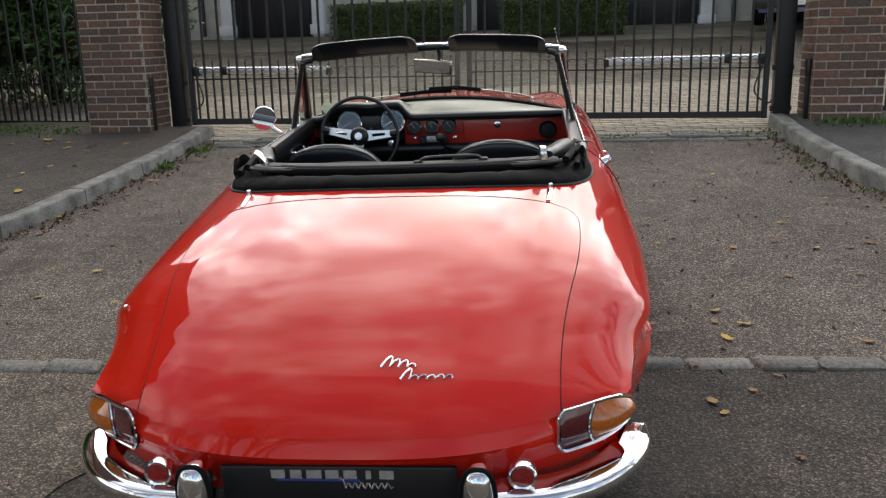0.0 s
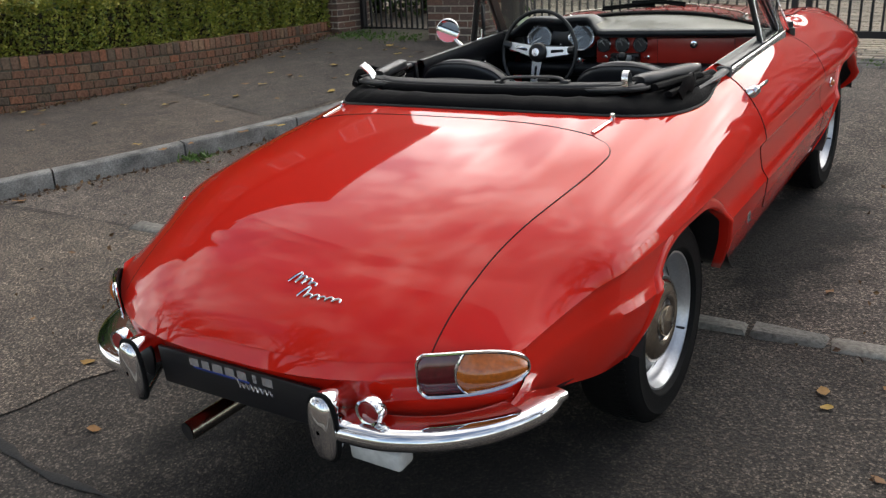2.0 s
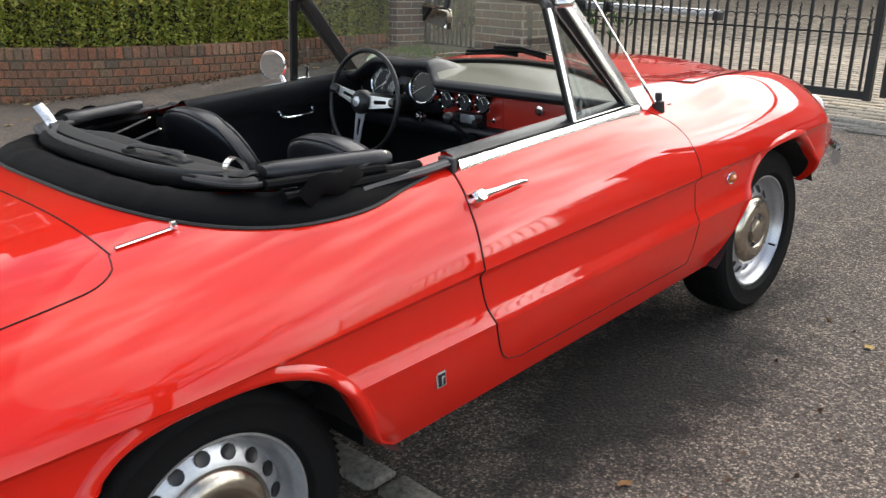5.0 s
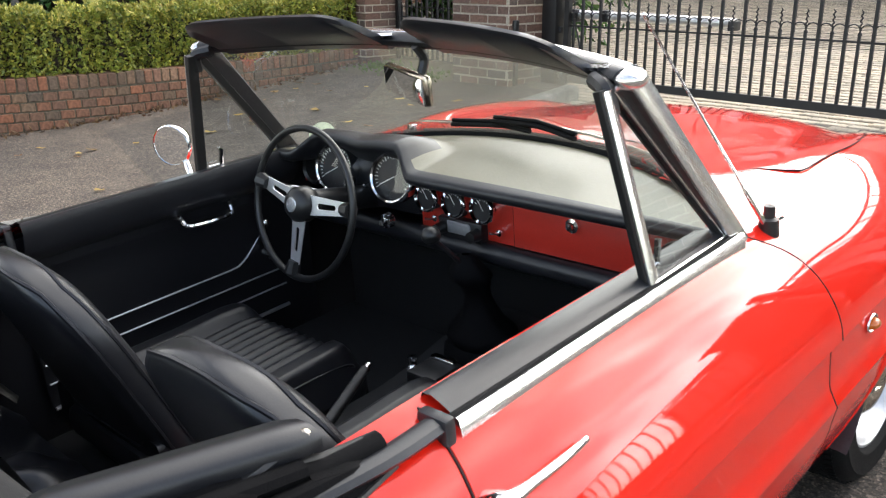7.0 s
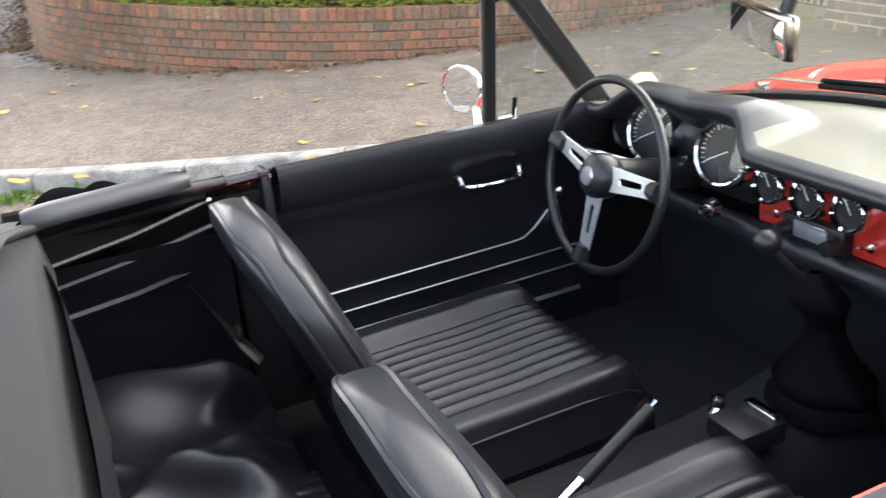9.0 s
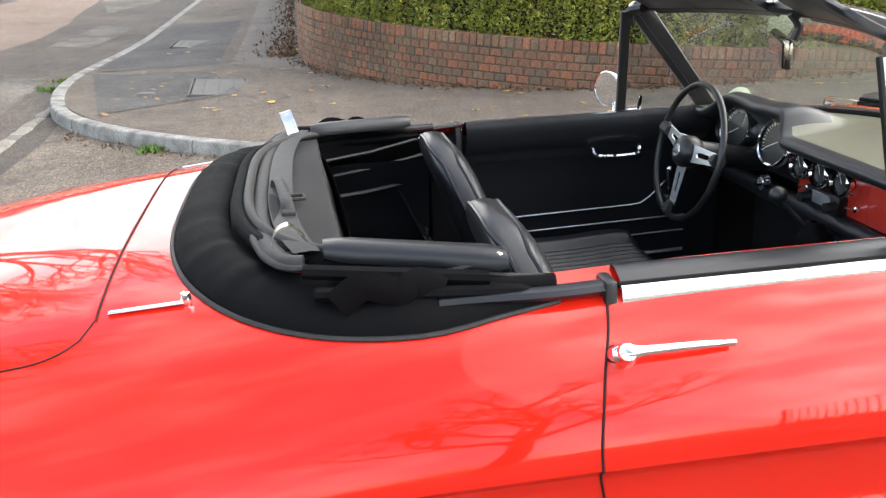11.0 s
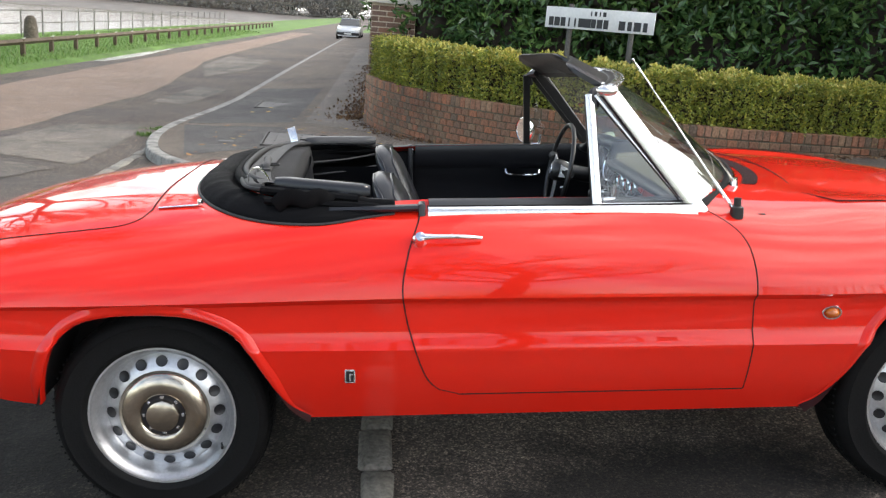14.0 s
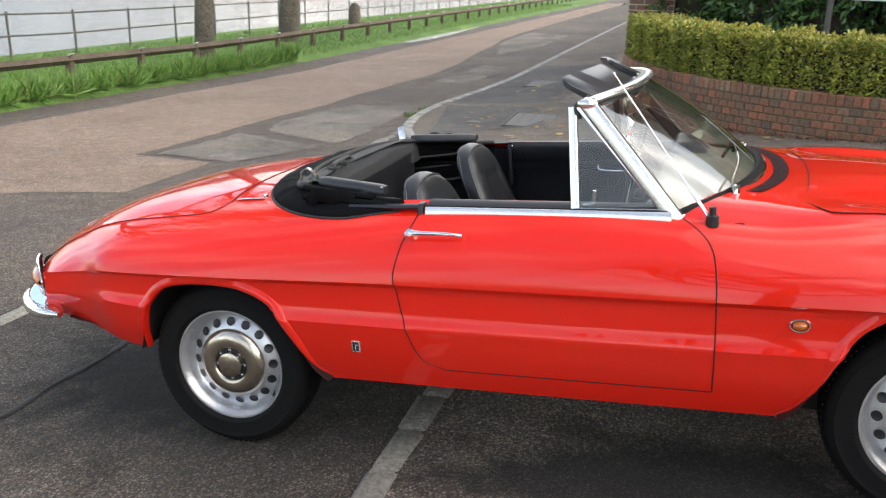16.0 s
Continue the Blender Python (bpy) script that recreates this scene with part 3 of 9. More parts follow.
def section(yn, n_top=34, n_mid=8, n_low=8):
    """Half the body's cross-section at a station, from the crown down to the sill: points (x, z)."""
    zc, xm, zu, zl, zs, a, g = ZC(yn), XM(yn), ZU(yn), ZL(yn), ZS(yn), AE(yn), GROOVE(yn)
    wing = smooth01(1.75, 2.15, yn) * (1 - smooth01(2.75, 3.05, yn))
    raw = []
    for k in range(161):
        f = math.pi / 2 * (1 - k / 160)
        x, t = xm * max(0.0, math.cos(f)) ** (2 / a), max(0.0, math.sin(f)) ** (2 / BE(yn))
        z = zu + (zc - zu) * t
        z += wing * (0.022 * math.exp(-((x - 0.60) / 0.10) ** 2) - 0.018 * math.exp(-((x - 0.42) / 0.10) ** 2) + 0.012 * math.exp(-(x / 0.2) ** 4))
        raw.append((x, z))
    raw[0] = (0.0, raw[0][1])
    length = [0.0]
    for p, q in zip(raw, raw[1:]):
        length.append(length[-1] + math.hypot(q[0] - p[0], q[1] - p[1]))
    pts = []
    for k in range(n_top + 1):
        s = length[-1] * k / n_top
        i = min(next(j for j in range(len(length)) if length[j] >= s - 1e-9), len(raw) - 1)
        if i == 0:
            pts.append(raw[0])
            continue
        u = (s - length[i - 1]) / max(1e-9, length[i] - length[i - 1])
        pts.append((raw[i - 1][0] + u * (raw[i][0] - raw[i - 1][0]), raw[i - 1][1] + u * (raw[i][1] - raw[i - 1][1])))
    for k in range(1, n_mid + 1):           # under the upper crease and out again to the lower one
        t = k / n_mid
        dip = 1.15 * g * (smooth01(0, 0.16, t) * (1 - 0.45 * t ** 2))
        out = 0.014 * smooth01(0.70, 1.0, t) ** 1.5 * min(1, g / 0.012)
        pts.append((xm - 0.002 - dip + out, zu + (zl - zu) * t))
    x1 = pts[-1][0]
    for k in range(1, n_low + 1):           # tuck under to the sill
        t = k / n_low
        pts.append((x1 - 0.004 * smooth01(0, 0.1, t) * min(1, g / 0.012) - 0.066 * t ** 1.7, zl + (zs - zl) * t))
    return pts


def bend(x, yn, z=0.6):
    """Rounds the tail and the nose in plan: the station yn at the distance x from the middle line."""
    w = smooth01(-0.35, -1.0, yn) * 0.10 * (abs(x) / 0.49) ** 3
    f = smooth01(2.45, 3.05, yn) * 0.10 * (abs(x) / 0.60) ** 3
    return yn + min(w, 0.36) - min(f, 0.5)


N_TOP, N_MID, N_LOW = 34, 8, 8
_cache = {}


def sec(yn):
    k = round(yn, 5)
    if k not in _cache:
        _cache[k] = section(yn, N_TOP, N_MID, N_LOW)
    return _cache[k]


def skin(yn, v, lift=0.0):
    """A point of the right half of the skin: station yn, v in 0..N_TOP+N_MID+N_LOW."""
    s = sec(yn)
    i = min(int(v), len(s) - 2)
    t = v - i
    x, z = s[i][0] + (s[i + 1][0] - s[i][0]) * t, s[i][1] + (s[i + 1][1] - s[i][1]) * t
    if lift:
        dx, dz = s[i + 1][0] - s[i][0], s[i + 1][1] - s[i][1]
        n = math.hypot(dx, dz) or 1.0
        x, z = x - dz / n * lift, z + dx / n * lift
    return Vector((x, bend(x, yn), z))


REAR_ARCH = [(-0.325, 0.352), (-0.309, 0.41), (-0.290, 0.467), (-0.262, 0.53), (-0.226, 0.574), (-0.180, 0.605), (-0.11, 0.622), (-0.03, 0.627), (0.045, 0.626), (0.121, 0.616), (0.195, 0.588), (0.249, 0.546), (0.29, 0.478), (0.33, 0.402), (0.362, 0.352), (0.39, 0.326), (0.42, 0.305)]
FRONT_ARCH = [(1.822, 0.302), (1.871, 0.341), (1.93, 0.43), (1.972, 0.512), (2.029, 0.592), (2.11, 0.640), (2.20, 0.654), (2.29, 0.652), (2.37, 0.634), (2.44, 0.594), (2.50, 0.535), (2.54, 0.475), (2.562, 0.425)]


def arch_line(pts):
    return [(p.x, p.z) for p in spline([(y, 0, z) for y, z in pts], 10)]


ARCHES = [arch_line(REAR_ARCH), arch_line(FRONT_ARCH)]


def in_arch(y, z):
    for line in ARCHES:
        if line[0][0] < y < line[-1][0]:
            for (y0, z0), (y1, z1) in zip(line, line[1:]):
                if y0 <= y <= y1 and z < z0 + (z1 - z0) * (y - y0) / max(1e-6, y1 - y0):
                    return True
    return False


def to_arch(y, z):
    best = min((p for line in ARCHES for p in line), key=lambda p: (p[0] - y) ** 2 + (p[1] - z) ** 2)
    return best


# stations: closer together at the tail and the nose
STATIONS = sorted(set([round(-1.035 + 0.012 * k, 4) for k in range(20)] + [round(-0.80 + 0.02 * k, 4) for k in range(180)] + [round(2.80 + 0.014 * k, 4) for k in range(25)] + [3.14]))
OPEN_FROM, OPEN_TO = 0.20, 1.56      # the cockpit's opening
V_OPEN = 22


def body_shell():
    rows = []
    for yn in STATIONS:
        rows.append([skin(yn, v) for v in range(N_TOP + N_MID + N_LOW + 1)])
    nv = len(rows[0])
    inside = [[in_arch(p.y, p.z) and j > N_TOP - 6 for j, p in enumerate(r)] for r in rows]
    verts, faces = [], []
    for i, r in enumerate(rows):
        for j, p in enumerate(r):
            if inside[i][j]:
                near = any(0 <= a < len(rows) and 0 <= b < nv and not inside[a][b] for a in (i - 1, i, i + 1) for b in (j - 1, j, j + 1))
                if near:
                    y, z = to_arch(p.y, p.z)
                    p = Vector((p.x, y, z))
            verts.append(p)
    for i in range(len(rows) - 1):
        for j in range(nv - 1):
            if all(inside[a][b] for a in (i, i + 1) for b in (j, j + 1)):
                continue
            mid = (rows[i][j] + rows[i + 1][j + 1]) / 2
            if STATIONS[i] > 1.3 and mid.x < 0.632 and mid.y < 1.762 - 0.255 * (mid.x / 0.636) ** 2.4 and j < 26:
                continue
            rim = V_OPEN - 10 * (1 - smooth01(OPEN_FROM, OPEN_FROM + 0.26, STATIONS[i])) ** 2
            if j < rim and OPEN_FROM <= STATIONS[i] and STATIONS[i + 1] <= OPEN_TO:
                continue
            faces.append((i * nv + j, i * nv + j + 1, (i + 1) * nv + j + 1, (i + 1) * nv + j))
    n = len(verts)
    verts += [Vector((-p.x, p.y, p.z)) for p in verts]
    faces += [tuple(reversed([k + n for k in f])) for f in faces]
    # the nose is closed by an upright panel
    nose = [rows[-1][j] for j in range(nv)]
    verts_nose, faces_nose = grid([[p, Vector((-p.x, p.y, p.z))] for p in nose])
    # the tail's upright panel, below the lid's lip
    tail = sec(STATIONS[0])
    rear = []
    xs = [-p[0] for p in reversed(tail[1:N_TOP + 1])] + [p[0] for p in tail[:N_TOP + 1]]
    zs_ = [p[1] for p in reversed(tail[1:N_TOP + 1])] + [p[1] for p in tail[:N_TOP + 1]]
    for lip, z0 in zip(xs, zs_):
        lip_x, f = abs(lip), lip / XM(-1.035)
        col = []
        for q in range(13):
            u = q / 12
            z = z0 + (ZS(-1.035) - 0.02 - z0) * u
            x = lip_x * (1 - 0.10 * u ** 2)
            inset = 0.028 * smooth01(0.0, 0.12, u) * (1 - smooth01(0.45, 0.62, abs(f)))
            y = bend(x, -1.035) + inset + 0.075 * u ** 2.2
            col.append(Vector((x if f > 0 else -x, y, z)))
        rear.append(col)
    v2, f2 = grid(rear, flip=True)
    return join((verts, faces), (v2, f2), (verts_nose, faces_nose))


vf = body_shell()
me = mesh("body", *vf, angle=50)
bm = bmesh.new()
bm.from_mesh(me)
bmesh.ops.remove_doubles(bm, verts=bm.verts, dist=0.0006)
bpy.data.meshes.remove(me)
body = part("body", from_bm("body", bm, True, 38), RED, car, "glossy red painted steel body")


def ribbon(points, width, thick=0.0, up=Vector((0, 0, 1))):
    """A flat strip along points, lying across `up`."""
    P = [Vector(p) for p in points]
    rows = []
    for i, p in enumerate(P):
        d = (P[min(i + 1, len(P) - 1)] - P[max(i - 1, 0)]).normalized()
        s = d.cross(up).normalized()
        rows.append([p - s * width / 2, p + s * width / 2])
    return grid(rows)


# ---- doors: pressed panels standing in dark shut lines ----
DOOR_BACK = curve([(0.385, 0.83), (0.393, 0.79), (0.41, 0.765), (0.44, 0.743), (0.528, 0.712), (0.60, 0.692), (0.687, 0.681), (0.78, 0.697), (0.86, 0.728), (0.90, 0.742)])
DOOR_FRONT = curve([(0.385, 1.637), (0.55, 1.641), (0.70, 1.64), (0.78, 1.633), (0.82, 1.618), (0.85, 1.588), (0.875, 1.545), (0.895, 1.505)])


def door_panel(sign):
    rows, edge_b, edge_f = [], [], []
    v_top, v_low = 22.6, N_TOP + N_MID + 5.1
    n = 46
    for k in range(n + 1):
        v = v_top + (v_low - v_top) * k / n
        if abs(v - N_TOP) < 0.27:
            v = N_TOP
        if abs(v - N_TOP - N_MID) < 0.27:
            v = N_TOP + N_MID
        z = skin(1.2, v).z
        y0, y1 = DOOR_BACK(z), DOOR_FRONT(z)
        row = []
        for q in range(41):
            y = y0 + (y1 - y0) * q / 40
            p = skin(y, v, 0.0016)
            row.append(Vector((sign * p.x, p.y, p.z)))
        rows.append(row)
        edge_b.append(skin(y0 - 0.003, v, 0.0008))
        edge_f.append(skin(y1 + 0.003, v, 0.0008))
    bottom = [skin(rows[-1][0].y + (rows[-1][-1].y - rows[-1][0].y) * q / 30, v_low + 0.12, 0.0008) for q in range(31)]
    panel = grid(rows, flip=sign > 0)
    outline = edge_b + bottom + list(reversed(edge_f))
    outline = [Vector((sign * p.x, p.y, p.z)) for p in outline]
    return panel, outline


DARK_GAP = material("shut_line_shadow", (0.02, 0.004, 0.004), 0.9)
door_parts = {}
for sign, side in ((1, "right"), (-1, "left")):
    panel, outline = door_panel(sign)
    door = part("door", mesh("door", *panel, angle=38), RED, car, "red door panel with two pressed creases")
    door_parts[sign] = door
    part("shut_line", mesh("shut_line", *tube(outline, 0.0018, 6)), DARK_GAP, door, "dark gap round the door")

# ---- boot lid with its seam ----
def lid():
    rows, edge = [], []
    ys = [-1.012 + 0.972 * k / 64 for k in range(65)]
    for y in ys:
        half = 0.497 + 0.083 * smooth01(-1.0, -0.15, y)
        if y > -0.13:
            t = min(1.0, (y + 0.13) / 0.09)
            half -= 0.075 * (1 - math.sqrt(max(0.0, 1 - t * t)))
        s = sec(y)
        vmax = next(j for j in range(N_TOP) if s[j + 1][0] >= half) + 0.0
        j = int(vmax)
        vmax = j + (half - s[j][0]) / (s[j + 1][0] - s[j][0])
        row = []
        for k in range(-24, 25):
            p = skin(y, vmax * abs(k) / 24, 0.0016)
            row.append(Vector((p.x if k > 0 else -p.x, p.y, p.z)))
        rows.append(row)
        edge.append(skin(y, vmax + 0.05, 0.0006))
    front = [Vector((p.x, p.y + 0.003, p.z)) for p in rows[-1]]
    outline = [Vector((-p.x, p.y, p.z)) for p in edge] + front + list(reversed(edge))
    return grid(rows), outline


lid_vf, lid_line = lid()
boot_lid = part("boot_lid", mesh("boot_lid", *lid_vf, angle=38), RED, car, "long red boot lid mirroring the sky")
part("shut_line", mesh("shut_line", *tube(lid_line, 0.0017, 6)), DARK_GAP, boot_lid, "dark seam round the boot lid")


def bonnet():
    rows, edge = [], []
    for k in range(49):
        y = 1.93 + 1.02 * k / 48
        half = 0.585 - 0.16 * smooth01(2.2, 3.0, y) - 0.10 * (1 - smooth01(1.93, 2.02, y)) ** 2
        s = sec(y)
        j = next(j for j in range(N_TOP) if s[j + 1][0] >= half)
        vmax = j + (half - s[j][0]) / (s[j + 1][0] - s[j][0])
        row = []
        for q in range(-20, 21):
            p = skin(y, vmax * abs(q) / 20, 0.0016)
            row.append(Vector((p.x if q > 0 else -p.x, p.y - 0.05 * (q / 20) ** 2 * (1 - smooth01(1.93, 2.2, y)), p.z)))
        rows.append(row)
        edge.append(rows[-1][-1] + Vector((0.003, 0, 0)))
    outline = [Vector((-p.x, p.y, p.z)) for p in reversed(edge)] + rows[0] + edge
    return grid(rows), outline


bon_vf, bon_line = bonnet()
hood = part("bonnet", mesh("bonnet", *bon_vf, angle=38), RED, car, "red bonnet with a soft centre rise")
part("shut_line", mesh("shut_line", *tube(bon_line, 0.0017, 6)), DARK_GAP, hood, "dark seam round the bonnet")
# air slots in front of the windscreen
slot_rows = []
for k in range(58):
    x = -0.43 + 0.86 * k / 57
    y0 = 1.815 - 0.255 * (abs(x) / 0.636) ** 2.4
    s = sec(y0 + 0.03)
    j = next(j for j in range(N_TOP) if s[j + 1][0] >= abs(x))
    z = s[j][1] + (s[j + 1][1] - s[j][1]) * (abs(x) - s[j][0]) / (s[j + 1][0] - s[j][0])
    slot_rows.append(box(x, y0 + 0.03, z + 0.001, 0.0065, 0.050, 0.004, 0.001, 1))
part("air_grille", mesh("air_grille", *join(*slot_rows), angle=30), DARK_GAP, hood, "row of dark air slots")

# ---- sills, arches and underside ----
def side_x(y, z):
    """How far out the flank stands at the place y and height z."""
    yn = y
    for _ in range(4):
        s = sec(yn)
        z_ = min(max(z, s[-1][1] + 1e-4), s[8][1])
        j = next((j for j in range(8, len(s) - 1) if s[j + 1][1] <= z_), len(s) - 2)
        t = (s[j][1] - z_) / max(1e-6, s[j][1] - s[j + 1][1])
        x = s[j][0] + (s[j + 1][0] - s[j][0]) * min(1.0, max(0.0, t))
        yn += y - bend(x, yn)
    return x


for sign in (1, -1):
    for line, nm in zip(ARCHES, ("rear_wheel_arch", "front_wheel_arch")):
        rows = []
        for y, z in line:
            yn = y
            x = min(0.80, XM(y)) - 0.012
            rows.append([(sign * (x - d), y, z + 0.004 - e) for d, e in ((0.012, 0.0), (0.03, -0.004), (0.20, -0.01), (0.30, 0.0))])
        part("wheel_arch", mesh("wheel_arch", *grid(rows, flip=sign > 0)), BLACK_METAL, car, "black painted wheel housing")
        # the pressed flare round the opening, turned in at its edge
        n = len(line)
        band = []
        for i, (y, z) in enumerate(line):
            (ya, za), (yb, zb) = line[max(0, i - 1)], line[min(n - 1, i + 1)]
            d = math.hypot(yb - ya, zb - za) or 1.0
            oy, oz = -(zb - za) / d, (yb - ya) / d
            full = smooth01(-0.02, 0.12, min(z - line[0][1], z - line[-1][1]) + 0.02)
            row = [Vector((side_x(y, z) - 0.030, y, z)), Vector((side_x(y, z) - 0.004, y, z - 0.001))]
            for off, rise in ((0.002, 0.005), (0.008, 0.0085), (0.015, 0.0085), (0.022, 0.0055), (0.030, 0.001), (0.034, -0.004)):
                o = off * (0.35 + 0.65 * full)
                yy, zz = y + oy * o, max(z + oz * o, ZS(y) - 0.002)
                row.append(Vector((side_x(yy, zz) + rise * (0.3 + 0.7 * full), yy, zz)))
            band.append([(sign * p.x, p.y, p.z) for p in row])
        part("arch_flare", mesh("arch_flare", *grid(band, flip=sign > 0), angle=70), RED, car, "red flared arch edge")
for sign in (1, -1):
    for y in (0.0, 2.25):
        part("wheel_well", mesh("wheel_well", *join(box(sign * 0.50, y - 0.10, 0.46, 0.02, 0.54, 0.46, 0.004), box(sign * 0.60, y - 0.355, 0.56, 0.22, 0.02, 0.22, 0.004))), BLACK_METAL, car, "black inner wall of the wheel housing")
under = [[(sign_x * XM(y) * 0.9, y, ZS(y) + 0.03) for sign_x in (-1, -0.5, 0, 0.5, 1)] for y in (-0.72, -0.4)]
part("underside", mesh("underside", *join(grid(under), box(0, 1.13, 0.30, 1.30, 1.45, 0.05), box(0, -0.55, 0.40, 0.9, 0.5, 0.06), box(0, 2.62, 0.36, 1.0, 0.7, 0.05), box(0, 0.0, 0.30, 0.9, 0.5, 0.05), box(0, 0, 0.26, 1.1, 0.08, 0.08))), BLACK_METAL, car, "dark underside and axle")


# ---- wheels ----
def wheel(m, parent, name="wheel"):
    ob = part(name, mesh("wheel_rim", *lathe([(0.207, 0.070), (0.2055, 0.078), (0.200, 0.078), (0.196, 0.068), (0.188, 0.062), (0.183, 0.048), (0.178, 0.030), (0.170, 0.024), (0.160, 0.032), (0.140, 0.042), (0.128, 0.048), (0.112, 0.050), (0.10, 0.052), (0.0, 0.052)], 72)), STEEL, parent, "silver painted pressed-steel wheel with round holes", m)
    tyre = lathe([(0.196, 0.066), (0.207, 0.078), (0.216, 0.089), (0.219, 0.0915), (0.223, 0.0905), (0.250, 0.0945), (0.268, 0.092), (0.271, 0.0935), (0.274, 0.0905), (0.280, 0.088), (0.292, 0.078), (0.299, 0.066), (0.303, 0.045), (0.305, 0.0), (0.303, -0.045), (0.295, -0.075), (0.27, -0.09), (0.21, -0.085), (0.19, -0.07)], 72)
    part("tyre", mesh("tyre", *tyre, angle=60), RUBBER, ob, "black rubber tyre")
    tread = []
    for k in range(90):
        a = k / 90 * math.tau
        for h, sl in ((0.055, 0.3), (0.025, -0.3), (-0.01, 0.3)):
            tread.append(moved(box(0, 0, 0, 0.022, 0.005, 0.004, 0, 1), pose(h, 0, 0) @ Matrix.Rotation(a, 4, "X") @ pose(0, 0, 0.3035) @ Matrix.Rotation(sl, 4, "Z")))
    part("tread", mesh("tread", *join(*tread), smooth=False), RUBBER, ob)
    holes = []
    for k in range(16):
        a = k / 16 * math.tau
        rim = []
        for h, r in ((0.0016, 0.0), (0.0016, 0.0142), (0.0028, 0.0168)):
            rim.append([(h, r * math.cos(q / 12 * math.tau), r * math.sin(q / 12 * math.tau)) for q in range(12)])
        v, f = grid(rim, False, True)
        holes.append(moved((v, f), Matrix.Rotation(a, 4, "X") @ pose(0.0365, 0, 0.151, 0, -26, 0)))
    hole_ob = part("hole", mesh("hole", *holes[0]), DIAL, ob, "round dark cooling hole")
    for k in range(1, 16):
        o = new("hole", hole_ob.data)
        o.parent = ob
        o["label"] = "round dark cooling hole"
        o.matrix_basis = Matrix.Rotation(k / 16 * math.tau, 4, "X")
    cap = part("hubcap", mesh("hubcap", *lathe([(0.126, 0.046), (0.128, 0.052), (0.122, 0.062), (0.106, 0.071), (0.088, 0.075), (0.068, 0.074), (0.062, 0.070), (0.060, 0.066), (0.047, 0.066), (0.045, 0.080), (0.036, 0.084), (0.0, 0.086)], 48)), WORN_CHROME, ob, "dull chrome domed hubcap")
    part("ring", mesh("ring", *lathe([(0.061, 0.0672), (0.0465, 0.0672)], 40)), DIAL, cap, "black ring round the hub")
    slot_me = mesh("slot", *box(0.0678, 0, 0.054, 0.002, 0.010, 0.007, 0.0005, 1))
    slot_me.materials.append(SILVER_MARK)
    for k in range(8):
        o = new("slot", slot_me)
        o.parent = ob
        o.matrix_basis = Matrix.Rotation(k / 8 * math.tau, 4, "X")
    valve = tube([(0.05, 0.155, -0.10), (0.075, 0.16, -0.103)], 0.004, 6)
    part("valve", mesh("valve", *valve), DIAL, ob)
    return ob


for sx, y in ((1, 0.0), (1, 2.25), (-1, 0.0), (-1, 2.25)):
    wheel(pose(sx * (0.625 if y == 0 else 0.635), y, 0.305, 0, 0, 0 if sx > 0 else 180), car)


# ---- outside fittings of the car ----
def on_top(x, y, lift=0.0):
    """A place on the upper skin over (x, y)."""
    s = sec(y)
    j = next(j for j in range(N_TOP) if s[j + 1][0] >= abs(x))
    p = skin(y, j + (abs(x) - s[j][0]) / (s[j + 1][0] - s[j][0]))
    return Vector((x, p.y, p.z + lift))


def flank(y, z, lift=0.0):
    """A place on the right side's skin at (y, z)."""
    s = sec(y)
    j = next(j for j in range(4, len(s) - 1) if s[j + 1][1] <= z)
    p = skin(y, j + (s[j][1] - z) / max(1e-6, s[j][1] - s[j + 1][1]), lift)
    return p


def tail_edge(x):
    return bend(x, -1.035)


def ellipsoid(c, r, nu=24, nv=14, power=1.0):
    rows = []
    for i in range(nv + 1):
        a = math.pi * i / nv - math.pi / 2
        row = []
        for k in range(nu):
            b = math.tau * k / nu
            def pw(t):
                return math.copysign(abs(t) ** power, t)
            row.append((c[0] + r[0] * pw(math.cos(a)) * pw(math.cos(b)), c[1] + r[1] * pw(math.cos(a)) * pw(math.sin(b)), c[2] + r[2] * pw(math.sin(a))))
        rows.append(row)
    return grid(rows, False, True)


